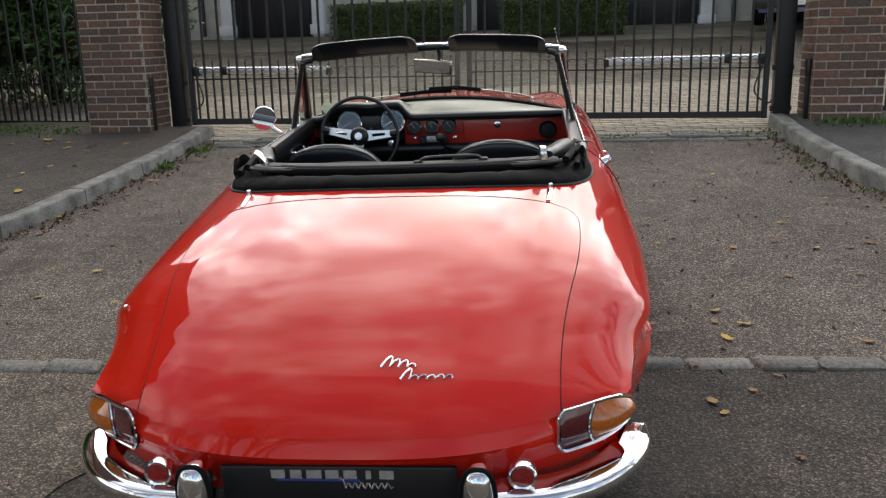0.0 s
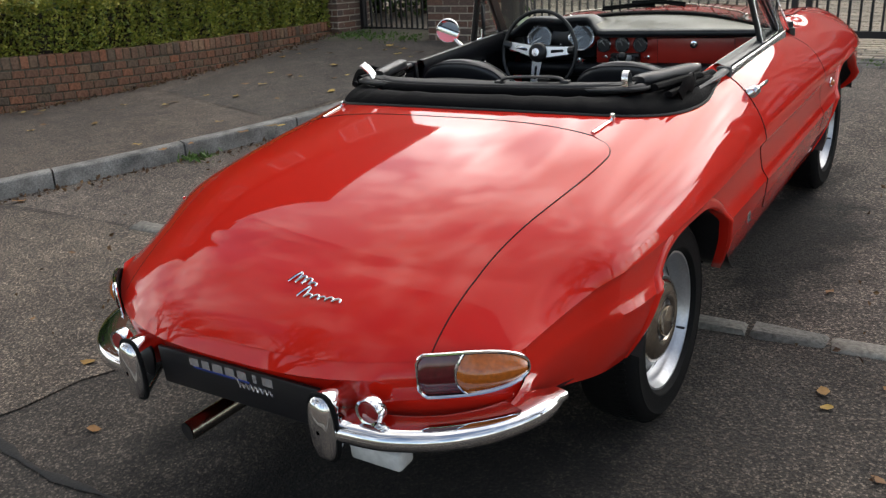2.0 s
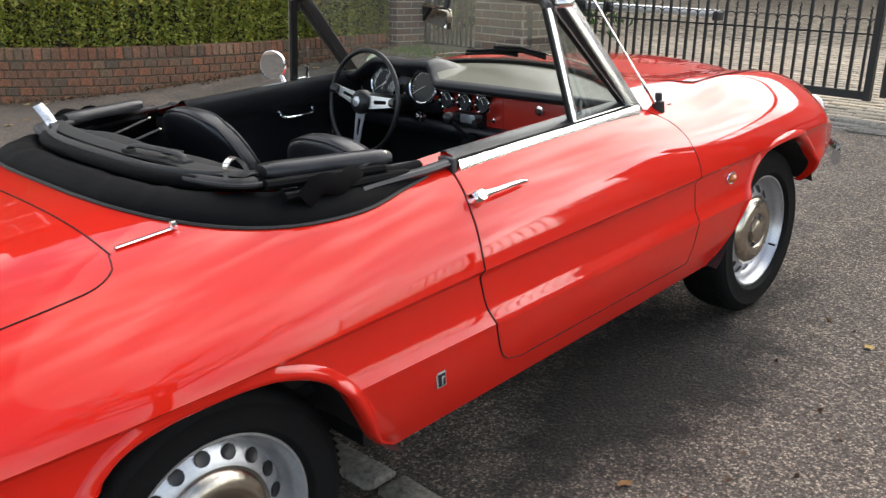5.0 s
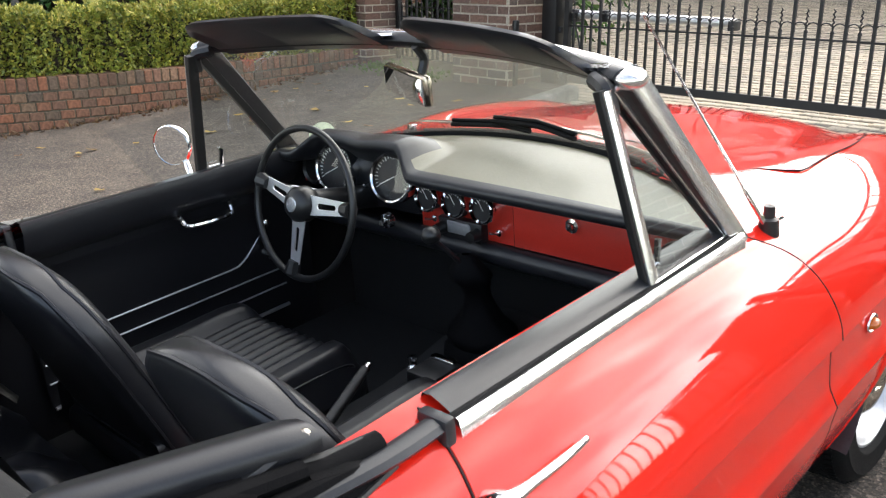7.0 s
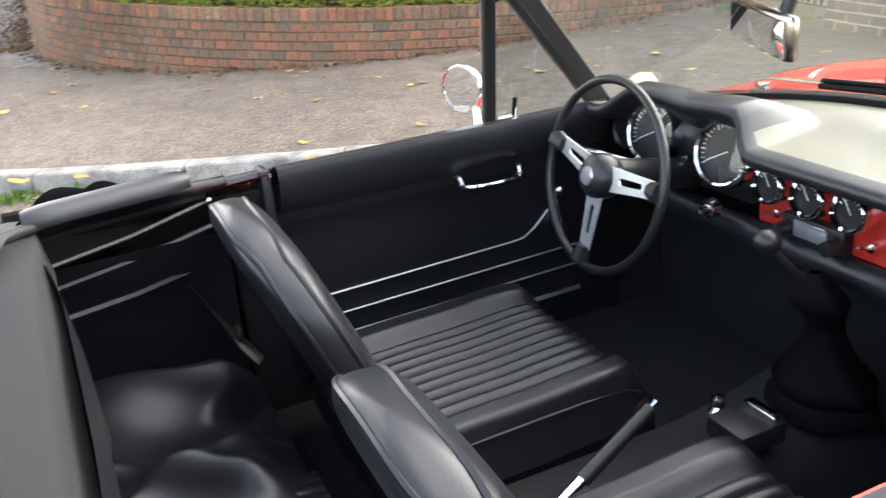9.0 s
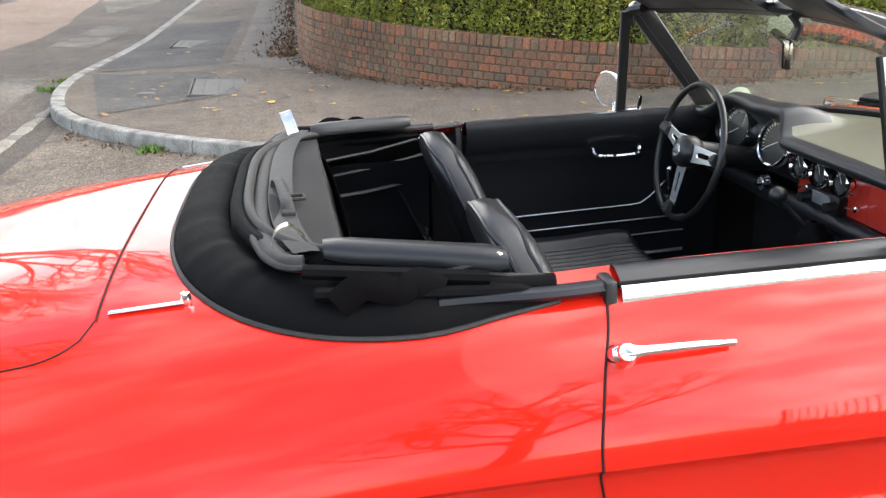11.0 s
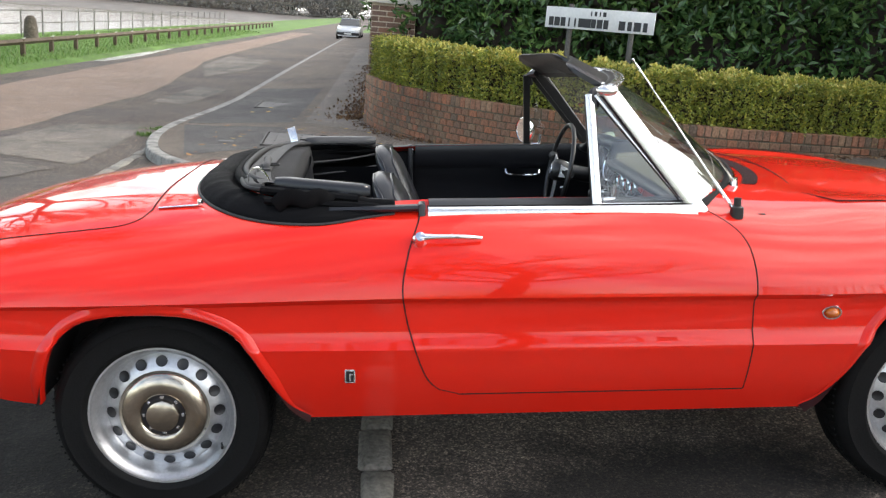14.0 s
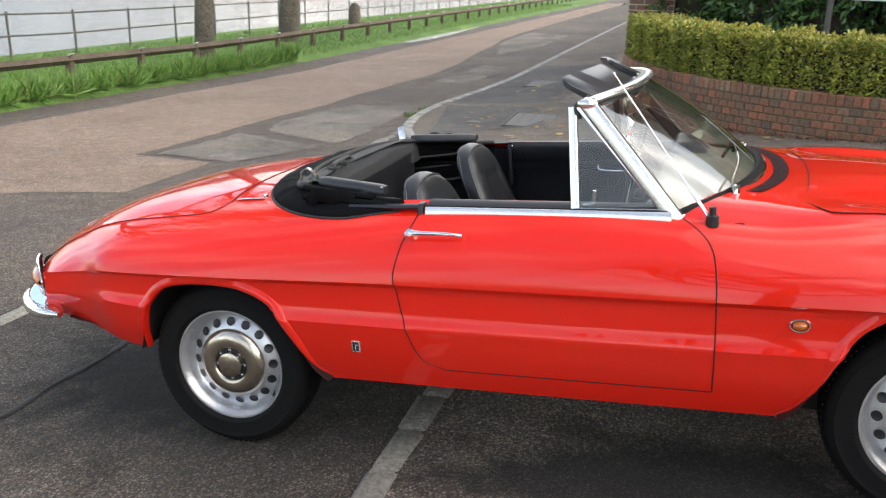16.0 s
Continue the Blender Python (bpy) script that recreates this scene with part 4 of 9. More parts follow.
for sign in (1, -1):
    # tail lamp wrapped round the corner
    def lamp_row(s, out, inset=0.0):
        x = 0.487 + 0.181 * s
        h = 0.051 * max(0.0, 1 - max(0.0, (s - 0.40) / 0.60) ** 2.2) ** 0.42 - inset
        h = max(h * (0.62 + 0.38 * smooth01(-0.01, 0.07, s)), 0.0)
        zc_ = 0.577 - 0.012 * s
        n = Vector((0.3 * (x / 0.49) ** 2 * 0.204 * 10 * 0.49, -1.0, 0)).normalized()
        base = Vector((x, tail_edge(x) + 0.004, 0)) + n * out
        return base, zc_, h

    def split(t):
        """Where the bowed divider stands at the height t, -1 to 1."""
        return 0.455 - 0.085 * (1 - t * t)

    def lamp_patch(s0, s1, out, inset, n=14, dome=0.0):
        rows = []
        for k in range(n + 1):
            row = []
            for q in range(9):
                t = -1 + q / 4
                a0, a1 = s0(t), s1(t)
                s = a0 + (a1 - a0) * k / n
                _, z, h = lamp_row(s, 0, inset)
                bb, _, _ = lamp_row(s, out + (0.012 + dome * math.sin(math.pi * k / n) ** 0.7) * (1 - t * t), inset)
                row.append((sign * bb.x, bb.y, z + h * t))
            rows.append(row)
        return grid(rows, flip=sign < 0)

    lamp = part("tail_lamp", mesh("tail_lamp_base", *lamp_patch(lambda t: 0.0, lambda t: 1.0, 0.004, 0.0, 28)), DARK_GAP, car, "chrome-rimmed tail lamp, dark red and amber")
    part("red_lens", mesh("red_lens", *lamp_patch(lambda t: 0.02, lambda t: split(t) - 0.012, 0.008, 0.005)), DARK_RED_LENS, lamp, "dark red lens")
    part("amber_lens", mesh("amber_lens", *lamp_patch(lambda t: split(t) + 0.012, lambda t: 0.985, 0.014, 0.004, 20, 0.018)), AMBER_LENS, lamp, "amber indicator lens")
    part("lens_screw", mesh("lens_screw", *ellipsoid((sign * lamp_row(0.90, 0.018)[0].x, lamp_row(0.90, 0.018)[0].y, 0.566), (0.004, 0.004, 0.004), 8, 6)), WORN_CHROME, lamp, "small lens screw")
    rim_pts = []
    for k in range(37):
        b, z, h = lamp_row(1 - (1 - k / 36) ** 1.4, 0.012)
        rim_pts.append((sign * b.x, b.y, z + h))
    for k in range(36, -1, -1):
        b, z, h = lamp_row(1 - (1 - k / 36) ** 1.4, 0.012)
        rim_pts.append((sign * b.x, b.y, z - h))
    part("rim", mesh("rim", *tube(rim_pts, 0.0040, 6, True)), CHROME, lamp, "chrome rim")
    bar_pts = []
    for q in range(13):
        t = -1 + q / 6
        b, z, h = lamp_row(split(t), 0.010 + 0.012 * (1 - t * t))
        bar_pts.append((sign * b.x, b.y, z + h * t))
    part("divider", mesh("divider", *tube(bar_pts, 0.0032, 6)), CHROME, lamp, "chrome divider")

    # quarter bumper
    line = spline([(0.335, -1.045, 0.468), (0.45, -1.025, 0.464), (0.55, -0.975, 0.460), (0.628, -0.90, 0.457), (0.680, -0.81, 0.455), (0.708, -0.70, 0.454)], 8)
    rows = []
    for i, p in enumerate(line):
        d = (line[min(i + 1, len(line) - 1)] - line[max(i - 1, 0)]).normalized()
        o = Vector((d.y, -d.x, 0))
        taper = 1 - 0.55 * smooth01(len(line) * 0.80, len(line) - 1, i) ** 2
        prof = [(-0.055, 0.020), (-0.01, 0.022), (0.016, 0.019), (0.026, 0.011), (0.028, -0.003), (0.025, -0.017), (0.012, -0.023), (-0.012, -0.024), (-0.02, -0.012)]
        rows.append([(sign * (p.x + o.x * a * taper), p.y + o.y * a * taper, p.z + b * taper) for a, b in prof])
    v, f = grid(rows, False, True, flip=sign < 0)
    f = list(f) + [tuple(range(9)), tuple(reversed(range((len(rows) - 1) * 9, len(rows) * 9)))]
    bumper = part("rear_bumper", mesh("rear_bumper", v, f, angle=60), CHROME, car, "curved chrome quarter bumper")
    shell_rows = []
    for y, hw, hh, zc_ in ((-1.086, 0.004, 0.006, 0.474), (-1.085, 0.022, 0.058, 0.474), (-1.079, 0.031, 0.074, 0.474), (-1.068, 0.035, 0.080, 0.475), (-1.05, 0.036, 0.078, 0.478), (-1.02, 0.034, 0.066, 0.487), (-0.98, 0.030, 0.046, 0.498), (-0.93, 0.026, 0.030, 0.506)):
        ring = []
        for k in range(32):
            c_, s_ = math.cos(math.tau * k / 32), math.sin(math.tau * k / 32)
            ring.append((sign * 0.315 + hw * math.copysign(abs(c_) ** 0.65, c_), y, zc_ + hh * math.copysign(abs(s_) ** 0.8, s_)))
        shell_rows.append(ring)
    part("overrider", mesh("overrider", *grid(shell_rows, False, True), angle=60), CHROME, bumper, "chrome overrider")
    edge = []
    for k in range(40):
        c_, s_ = math.cos(math.tau * k / 40), math.sin(math.tau * k / 40)
        edge.append((sign * 0.315 + 0.0375 * math.copysign(abs(c_) ** 0.65, c_), -1.064, 0.475 + 0.082 * math.copysign(abs(s_) ** 0.8, s_)))
    part("rubber_trim", mesh("rubber_trim", *tube(edge, 0.0055, 8, True)), RUBBER, bumper, "black rubber edging")
    # round reflector on a stalk
    refl = part("reflector", mesh("reflector", *moved(lathe([(0.0, -0.018), (0.024, -0.016), (0.026, -0.010)], 28, "y"), pose(sign * 0.41, -1.012, 0.515))), RED_LENS, car, "round red reflector in chrome ring")
    part("ring", mesh("ring", *moved(lathe([(0.025, -0.014), (0.031, -0.017), (0.034, -0.006), (0.032, 0.012), (0.0, 0.014)], 28, "y"), pose(sign * 0.41, -1.012, 0.515))), CHROME, refl, "chrome ring")
    part("stalk", mesh("stalk", *box(sign * 0.41, -1.01, 0.482, 0.032, 0.014, 0.05, 0.004)), CHROME, refl)

    # hinge straps on the deck
    a, b = on_top(sign * 0.503, 0.10, 0.004), on_top(sign * 0.493, -0.02, 0.003)
    strap = part("hood_strap_plate", mesh("hood_strap_plate", *join(tube([a, a.lerp(b, 0.5), b], 0.007, 6, squash=(1.0, 0.35)))), CHROME, car, "slim chrome hinge strap")
    part("knob", mesh("knob", *moved(lathe([(0.0, 0.016), (0.007, 0.015), (0.009, 0.006), (0.006, -0.004)], 12, "z"), Matrix.Translation(a))), CHROME, strap)

    # door handle
    q0, q1 = flank(0.715, 0.811), flank(0.893, 0.812)
    n = Vector((0.80, 0, 0.6)).normalized()
    pts = [q0 + n * 0.012, q0.lerp(q1, 0.12) + n * 0.024, q0.lerp(q1, 0.35) + n * 0.027, q0.lerp(q1, 0.75) + n * 0.024, q1 + n * 0.014]
    S = [Vector((sign * p.x, p.y, p.z)) for p in spline(pts, 5)]
    handle = part("door_handle", mesh("door_handle", *tube(S, [0.0085 + 0.0075 * math.exp(-((k - 2) / 4) ** 2) - 0.003 * k / 20 for k in range(len(S))], 10)), CHROME, door_parts[sign], "chrome door handle")
    part("button", mesh("button", *moved(lathe([(0.0, 0.034), (0.013, 0.033), (0.017, 0.022), (0.022, 0.0)], 18), Matrix.Translation((sign * (q0.x + 0.0), q0.y + 0.012, q0.z)) @ pose(0, 0, 0, 0, -36 if sign > 0 else -144, 0))), CHROME, door_parts[sign], "round chrome lock button")
    # chrome waist strip on the door top
    waist = []
    for k in range(25):
        y = 0.752 + (1.51 - 0.752) * k / 24
        lo, hi = 22.0, 27.0
        for _ in range(30):
            mid = (lo + hi) / 2
            lo, hi = (mid, hi) if skin(y, mid, 0.0).x < 0.665 else (lo, mid)
        foot = skin(y, lo, -0.001)
        waist.append([(sign * x, y, z) for x, z in ((0.652, 0.880), (0.6535, 0.889), (0.657, 0.890), (0.661, 0.8875), (0.6645, foot.z + 0.007), (foot.x + 0.0005, foot.z))])
    v, f = grid(waist, flip=sign > 0)
    part("waist_strip", mesh("waist_strip", v, list(f) + [tuple(range(6)), tuple(reversed(range(len(v) - 6, len(v))))], angle=60), POLISHED, door_parts[sign], "bright chrome strip along the door top")
    # side repeater
    c = flank(1.866, 0.607)
    rep = part("side_lamp", mesh("side_lamp", *ellipsoid((sign * (c.x + 0.004), c.y, c.z), (0.016, 0.020, 0.013))), AMBER_LENS, car, "small amber side lamp")
    part("ring", mesh("ring", *tube([(sign * (c.x + 0.003), c.y + 0.026 * math.cos(t), c.z + 0.018 * math.sin(t)) for t in [math.tau * k / 20 for k in range(20)]], 0.0032, 6, True)), CHROME, rep, "chrome ring")
    # small badge behind the door
    c = flank(0.533, 0.452)
    badge = part("badge", mesh("badge", *box(sign * (c.x + 0.001), c.y, c.z, 0.006, 0.030, 0.044, 0.003)), SILVER_MARK, car, "small chrome and black badge")
    part("badge_face", mesh("badge_face", *join(box(sign * (c.x + 0.0045), c.y, c.z - 0.002, 0.002, 0.021, 0.03, 0), )), DIAL, badge, "black badge face")
    part("badge_mark", mesh("badge_mark", *join(box(sign * (c.x + 0.0058), c.y, c.z - 0.004, 0.001, 0.004, 0.022, 0), box(sign * (c.x + 0.0058), c.y + 0.004, c.z + 0.004, 0.001, 0.008, 0.004, 0), box(sign * (c.x + 0.002), c.y, c.z + 0.025, 0.005, 0.012, 0.008, 0.002))), SILVER_MARK, badge)
    # front bumper tip and lamp, seen past the wing
    fl = spline([(0.30, 3.17, 0.46), (0.52, 3.10, 0.46), (0.66, 2.98, 0.465), (0.735, 2.86, 0.47), (0.76, 2.78, 0.475)], 6)
    part("front_bumper", mesh("front_bumper", *tube([(sign * p.x, p.y, p.z) for p in fl], 0.032, 10, squash=(0.6, 1.0))), CHROME, car, "chrome front quarter bumper")
    hl = part("headlight", mesh("headlight", *moved(ellipsoid((0, 0, 0), (0.075, 0.03, 0.075)), pose(sign * 0.54, bend(0.54, 3.085) - 0.02, 0.60, -30, 0, sign * -10))), CLEAR_LENS, car, "round faired headlight")

# tail panel, plate with unreadable lettering
plate = part("plate_panel", mesh("plate_panel", *join(box(0, -1.010, 0.478, 0.535, 0.012, 0.104, 0.004))), DIAL, car, "black dealer plate with silver lettering")
bars = []
for k, w in enumerate((0.032, 0.026, 0.034, 0.030, 0.030, 0.012, 0.032)):
    bars.append(box(-0.135 + 0.041 * k, -1.0175, 0.512, w, 0.002, 0.022, 0, 1))
part("lettering", mesh("lettering", *join(*bars), smooth=False), SILVER_MARK, plate, "silver bars in place of lettering")
wave = [(0.005 + 0.118 * k / 40, -1.0180, 0.485 + 0.008 * math.sin(k * 1.25) + (0.012 if k < 4 else 0)) for k in range(41)]
part("script", mesh("script", *tube(wave, 0.0022, 5)), SILVER_MARK, plate, "thin silver flourish")
part("line", mesh("line", *box(-0.045, -1.0175, 0.497, 0.19, 0.002, 0.004, 0, 1)), BLUE_MARK, plate, "thin blue line")

# chrome script on the boot lid, as plain flourishes
def flourish(x0, y0, width, heights, amp):
    """A joined-up slanting line of loops of uneven height, lying on the lid."""
    pts = []
    n = len(heights)
    for k in range(n * 12 + 1):
        i = min(n - 1, k // 12)
        ph = k / 12 * math.tau
        up = amp * heights[i] * (0.5 - 0.5 * math.cos(ph))
        x = x0 + width * k / (n * 12) + 0.45 * up - 0.16 * width / n * math.sin(ph)
        pts.append(on_top(x, y0 + up, 0.0045))
    return tube(pts, 0.0027, 6)


part("script", mesh("script", *flourish(0.088, -0.875, 0.080, (2.6, 1.9, 1.6, 0.8), 0.011)), CHROME, boot_lid, "small chrome flourish")
part("script", mesh("script", *flourish(0.136, -0.905, 0.118, (2.4, 0.9, 1.0, 0.8, 0.9, 0.8), 0.011)), CHROME, boot_lid, "small chrome flourish")
# exhaust and reversing lamp
tip = tube(spline([(-0.228, -1.015, 0.283), (-0.20, -0.80, 0.295), (-0.16, -0.55, 0.31), (-0.12, -0.2, 0.33)], 6), 0.028, 20)
ex = part("exhaust", mesh("exhaust", *tip), WORN_CHROME, car, "polished exhaust pipe")
part("bore", mesh("bore", *moved(lathe([(0.0, -0.002), (0.0255, -0.003)], 20, "y"), pose(-0.228, -1.0145, 0.283, 0, 0, -7))), DIAL, ex, "dark pipe mouth")
rv = part("reversing_lamp", mesh("reversing_lamp", *box(0.415, -1.005, 0.408, 0.135, 0.055, 0.044, 0.008)), CLEAR_LENS, car, "small clear reversing lamp under the bumper")
# a mud-grey nib by the left wing
part("fuel_flap_nib", mesh("fuel_flap_nib", *box(-0.688, -0.506, 0.713, 0.01, 0.012, 0.01, 0.002)), CHROME, car)

# ---- windscreen ----
TOP = lambda s: Vector((0.578 * s, 1.372 - 0.122 * abs(s) ** 2.2, 1.222 - 0.020 * s * s))
BASE = lambda s: Vector((0.636 * s, 1.775 - 0.255 * abs(s) ** 2.4, 0.925 - 0.052 * abs(s) ** 2.0))
rows = []
for k in range(-16, 17):
    s = k / 16
    a, b = BASE(s), TOP(s)
    rows.append([a.lerp(b, t / 8) + Vector((0, 0.012 * math.sin(math.pi * t / 8), 0.012 * math.sin(math.pi * t / 8))) for t in range(9)])
screen = part("windscreen", mesh("windscreen", *grid(rows)), GLASS, car, "curved clear windscreen")
screen.visible_shadow = False
rail = [TOP(k / 20) for k in range(-20, 21)]
part("header_rail", mesh("header_rail", *tube(rail, 0.021, 10, squash=(1.1, 0.75))), BLACK_METAL, screen, "black header rail")
part("header_chrome", mesh("header_chrome", *tube([p + Vector((0, 0.016, 0.008)) for p in rail], 0.016, 8, squash=(1.0, 0.7))), POLISHED, screen, "chrome header moulding")
def flat_bar(A, B_, across, width, thick):
    """A flat bar from A to B_, wide along `across`, with rounded edges."""
    d = (B_ - A).normalized()
    w = (across - d * across.dot(d)).normalized()
    t = d.cross(w)
    prof = [(-0.5, -0.3), (-0.5, 0.3), (-0.42, 0.5), (0.42, 0.5), (0.5, 0.3), (0.5, -0.3), (0.42, -0.5), (-0.42, -0.5)]
    rows = [[p + w * (a * width) + t * (b * thick) for a, b in prof] for p in (A, B_)]
    v, f = grid(rows, False, True)
    return v, list(f) + [tuple(range(8)), tuple(reversed(range(8, 16)))]


for sign in (1, -1):
    a, b = BASE(sign), TOP(sign)
    ahead = Vector((0, 1, 0))
    part("pillar", mesh("pillar", *flat_bar(a + Vector((sign * 0.016, 0.006, -0.012)), b + Vector((sign * 0.016, 0.006, 0)), ahead, 0.042, 0.008), angle=30), POLISHED, screen, "polished windscreen pillar")
    part("pillar_lining", mesh("pillar_lining", *flat_bar(a + Vector((sign * 0.001, 0.004, -0.012)), b + Vector((sign * 0.001, 0.004, 0)), ahead, 0.050, 0.024), angle=30), BLACK_METAL, screen, "black pillar lining")
    part("corner_cap", mesh("corner_cap", *ellipsoid(b + Vector((sign * 0.006, 0.006, -0.002)), (0.024, 0.032, 0.018))), POLISHED, screen, "polished corner cap")
    part("corner_bracket", mesh("corner_bracket", *tube(spline([b + Vector((-sign * 0.05, -0.008, -0.004)), b + Vector((-sign * 0.016, -0.03, -0.014)), b + Vector((-sign * 0.008, -0.026, -0.05))], 5), 0.014, 8)), BLACK_METAL, screen, "black corner bracket")
    # quarter light
    v0, v1, v2 = Vector((sign * 0.640, 1.226, 0.888)), Vector((sign * 0.566, 1.200, 1.184)), Vector((sign * 0.634, 1.485, 0.888))
    v1b = Vector((sign * 0.568, 1.238, 1.186))
    quarter = part("quarter_light", mesh("quarter_light", [v0, v1, v1b, v2], [(0, 1, 2, 3)]), SIDE_GLASS, door_parts[sign], "triangular quarter-light window")
    quarter.visible_shadow = False
    o = Vector((sign * 0.007, 0, 0))
    top_o = Vector((0, 0.008, 0.006))
    for A, B_, w in ((v0, v1 + top_o, 0.024), (v1b + Vector((0, -0.012, 0.004)), v2, 0.016), (v0, v2, 0.012)):
        part("frame_chrome", mesh("frame_chrome", *flat_bar(A + o, B_ + o, ahead if w != 0.012 else Vector((0, 0, 1)), w, 0.005), angle=30), POLISHED, quarter, "polished window frame")
        part("frame_rubber", mesh("frame_rubber", *flat_bar(A - o * 0.6, B_ - o * 0.6, ahead if w != 0.012 else Vector((0, 0, 1)), w * 1.12, 0.016), angle=30), BLACK_PLASTIC, quarter, "black inner frame")
    part("catch", mesh("catch", *join(tube([v0 + Vector((-sign * 0.02, 0.05, 0.012)), v0 + Vector((-sign * 0.02, 0.055, 0.055))], 0.006, 8), tube([v0 + Vector((-sign * 0.01, 0.02, 0.012)), v0 + Vector((-sign * 0.02, 0.055, 0.014))], 0.006, 8))), CHROME, quarter, "chrome catch")
gasket = [BASE(k / 20) + Vector((0, 0.0, 0.004)) for k in range(-20, 21)]
part("gasket", mesh("gasket", *tube(gasket, 0.015, 8)), RUBBER, screen, "black rubber gasket")
part("base_chrome", mesh("base_chrome", *tube([p + Vector((0, 0.016, -0.006)) for p in gasket], 0.007, 8)), CHROME, screen, "chrome base moulding")

# sun visors folded up, mirror
for x0, x1, nm in ((-0.515, -0.060, "l"), (0.085, 0.515, "r")):
    rows = []
    for k in range(31):
        x = x0 + (x1 - x0) * (0.5 - 0.5 * math.cos(math.pi * k / 30))
        e = TOP(x / 0.578)
        d = Vector((0, -0.78, 0.40)).normalized()
        c = e + Vector((0, -0.006, -0.006))
        nrm = Vector((0, 0.40, 0.78)).normalized()
        u = min(1.0, min(x - x0, x1 - x) / 0.07)
        w = 0.075 + 0.068 * math.sqrt(max(0.0, 1 - (1 - u) ** 2))
        rows.append([c - d * 0.018 + nrm * 0.009, c + d * w + nrm * 0.007, c + d * (w + 0.006), c + d * w - nrm * 0.007, c - d * 0.018 - nrm * 0.009, c - d * 0.026])
    v, f = grid(rows, False, True)
    f = list(f) + [tuple(range(6)), tuple(reversed(range(30 * 6, 31 * 6)))]
    visor = part("sun_visor", mesh("sun_visor", v, f, angle=50), BLACK_VINYL, screen, "black padded sun visor folded up")
    for x in (x0 - 0.015, x1 + 0.015):
        e = TOP(x / 0.578)
        part("clip", mesh("clip", *tube([e + Vector((0.02 if x > x0 else 0.035, -0.02, 0.012)), e + Vector((-0.02, -0.025, 0.010))], 0.006, 6)), CHROME, visor, "chrome pivot")
mc = Vector((0.006, 1.352, 1.137))
mr = part("rear_view_mirror", mesh("rear_view_mirror", *moved(box(0, 0, 0, 0.192, 0.020, 0.062, 0.008), Matrix.Translation(mc) @ pose(0, 0, 0, 3, 3, -20))), WORN_CHROME, screen, "steel-framed rear-view mirror")
part("mirror_glass", mesh("mirror_glass", *moved(box(0, -0.0112, 0, 0.178, 0.003, 0.050, 0.0), Matrix.Translation(mc) @ pose(0, 0, 0, 3, 3, -20))), MIRROR, mr, "mirror glass")
part("stem", mesh("stem", *tube(spline([mc + Vector((0.03, 0.01, 0.02)), mc + Vector((0.03, 0.02, 0.05)), (0.034, 1.352, 1.215)], 4), 0.010, 8)), BLACK_PLASTIC, mr, "black stem")
disc = part("tax_disc", mesh("tax_disc", *moved(lathe([(0.0, 0.0), (0.036, 0.0), (0.036, 0.002)], 24, "y"), Matrix.Translation(BASE(-0.86).lerp(TOP(-0.86), 0.14) + Vector((0, -0.008, 0))) @ pose(0, 0, 0, -38, 0, 38))), DISC, screen, "round pale paper disc on the glass")

# wipers, aerial, door mirror
for pts, blade_pts, nm in (([(-0.386, 1.735, 0.905), (-0.375, 1.72, 0.945), (-0.21, 1.715, 0.962), (-0.06, 1.705, 0.978)], [(-0.205, 1.70, 0.960), (-0.04, 1.692, 0.974), (0.055, 1.685, 0.972)], "l"),
                           ([(0.455, 1.69, 0.905), (0.44, 1.68, 0.94), (0.25, 1.70, 0.972), (0.06, 1.69, 0.992)], [(-0.055, 1.685, 0.985), (0.08, 1.672, 0.990), (0.205, 1.650, 0.978)], "r")):
    wiper = part("wiper", mesh("wiper", *tube(spline(pts, 5), [0.006] * 4 + [0.0035] * 12, 6)), WORN_CHROME, car, "steel wiper arm with black blade")
    part("blade", mesh("blade", *join(tube(spline(blade_pts, 6), 0.006, 6), tube([Vector(p) + Vector((0, 0.004, 0.010)) for p in blade_pts], 0.005, 6))), RUBBER, wiper, "black wiper blade")
    part("pivot", mesh("pivot", *moved(lathe([(0.0, 0.05), (0.012, 0.048), (0.014, 0.01), (0.02, -0.01)], 14, "z"), Matrix.Translation((pts[0][0], pts[0][1], 0.885)))), CHROME, wiper, "chrome pivot")
ab, at_ = on_top(0.655, 1.625, 0.0), Vector((0.560, 1.33, 1.285))
aerial = part("aerial", mesh("aerial", *tube([ab, ab.lerp(at_, 0.22), ab.lerp(at_, 0.225), at_], [0.006, 0.005, 0.003, 0.0022], 8)), CHROME, car, "slanting telescopic chrome aerial")
part("base", mesh("base", *moved(lathe([(0.0, 0.05), (0.010, 0.048), (0.011, 0.026), (0.018, 0.022), (0.02, -0.01)], 16, "z"), Matrix.Translation(ab))), BLACK_PLASTIC, aerial, "black aerial base")
part("tip", mesh("tip", *ellipsoid(at_, (0.004, 0.004, 0.004), 8, 6)), CHROME, aerial)
md = Vector((-0.776, 1.236, 0.944))
dm = part("door_mirror", mesh("door_mirror", *moved(lathe([(0.052, -0.008), (0.0555, -0.004), (0.056, 0.004), (0.048, 0.022), (0.03, 0.036), (0.0, 0.042)], 36, "y"), Matrix.Translation(md) @ pose(0, 0, 0, 1, 0, 26))), CHROME, door_parts[-1], "round chrome door mirror")
part("mirror_glass", mesh("mirror_glass", *moved(lathe([(0.0, -0.005), (0.0525, -0.005)], 36, "y"), Matrix.Translation(md) @ pose(0, 0, 0, 1, 0, 26))), MIRROR, door_parts[-1], "round mirror glass")
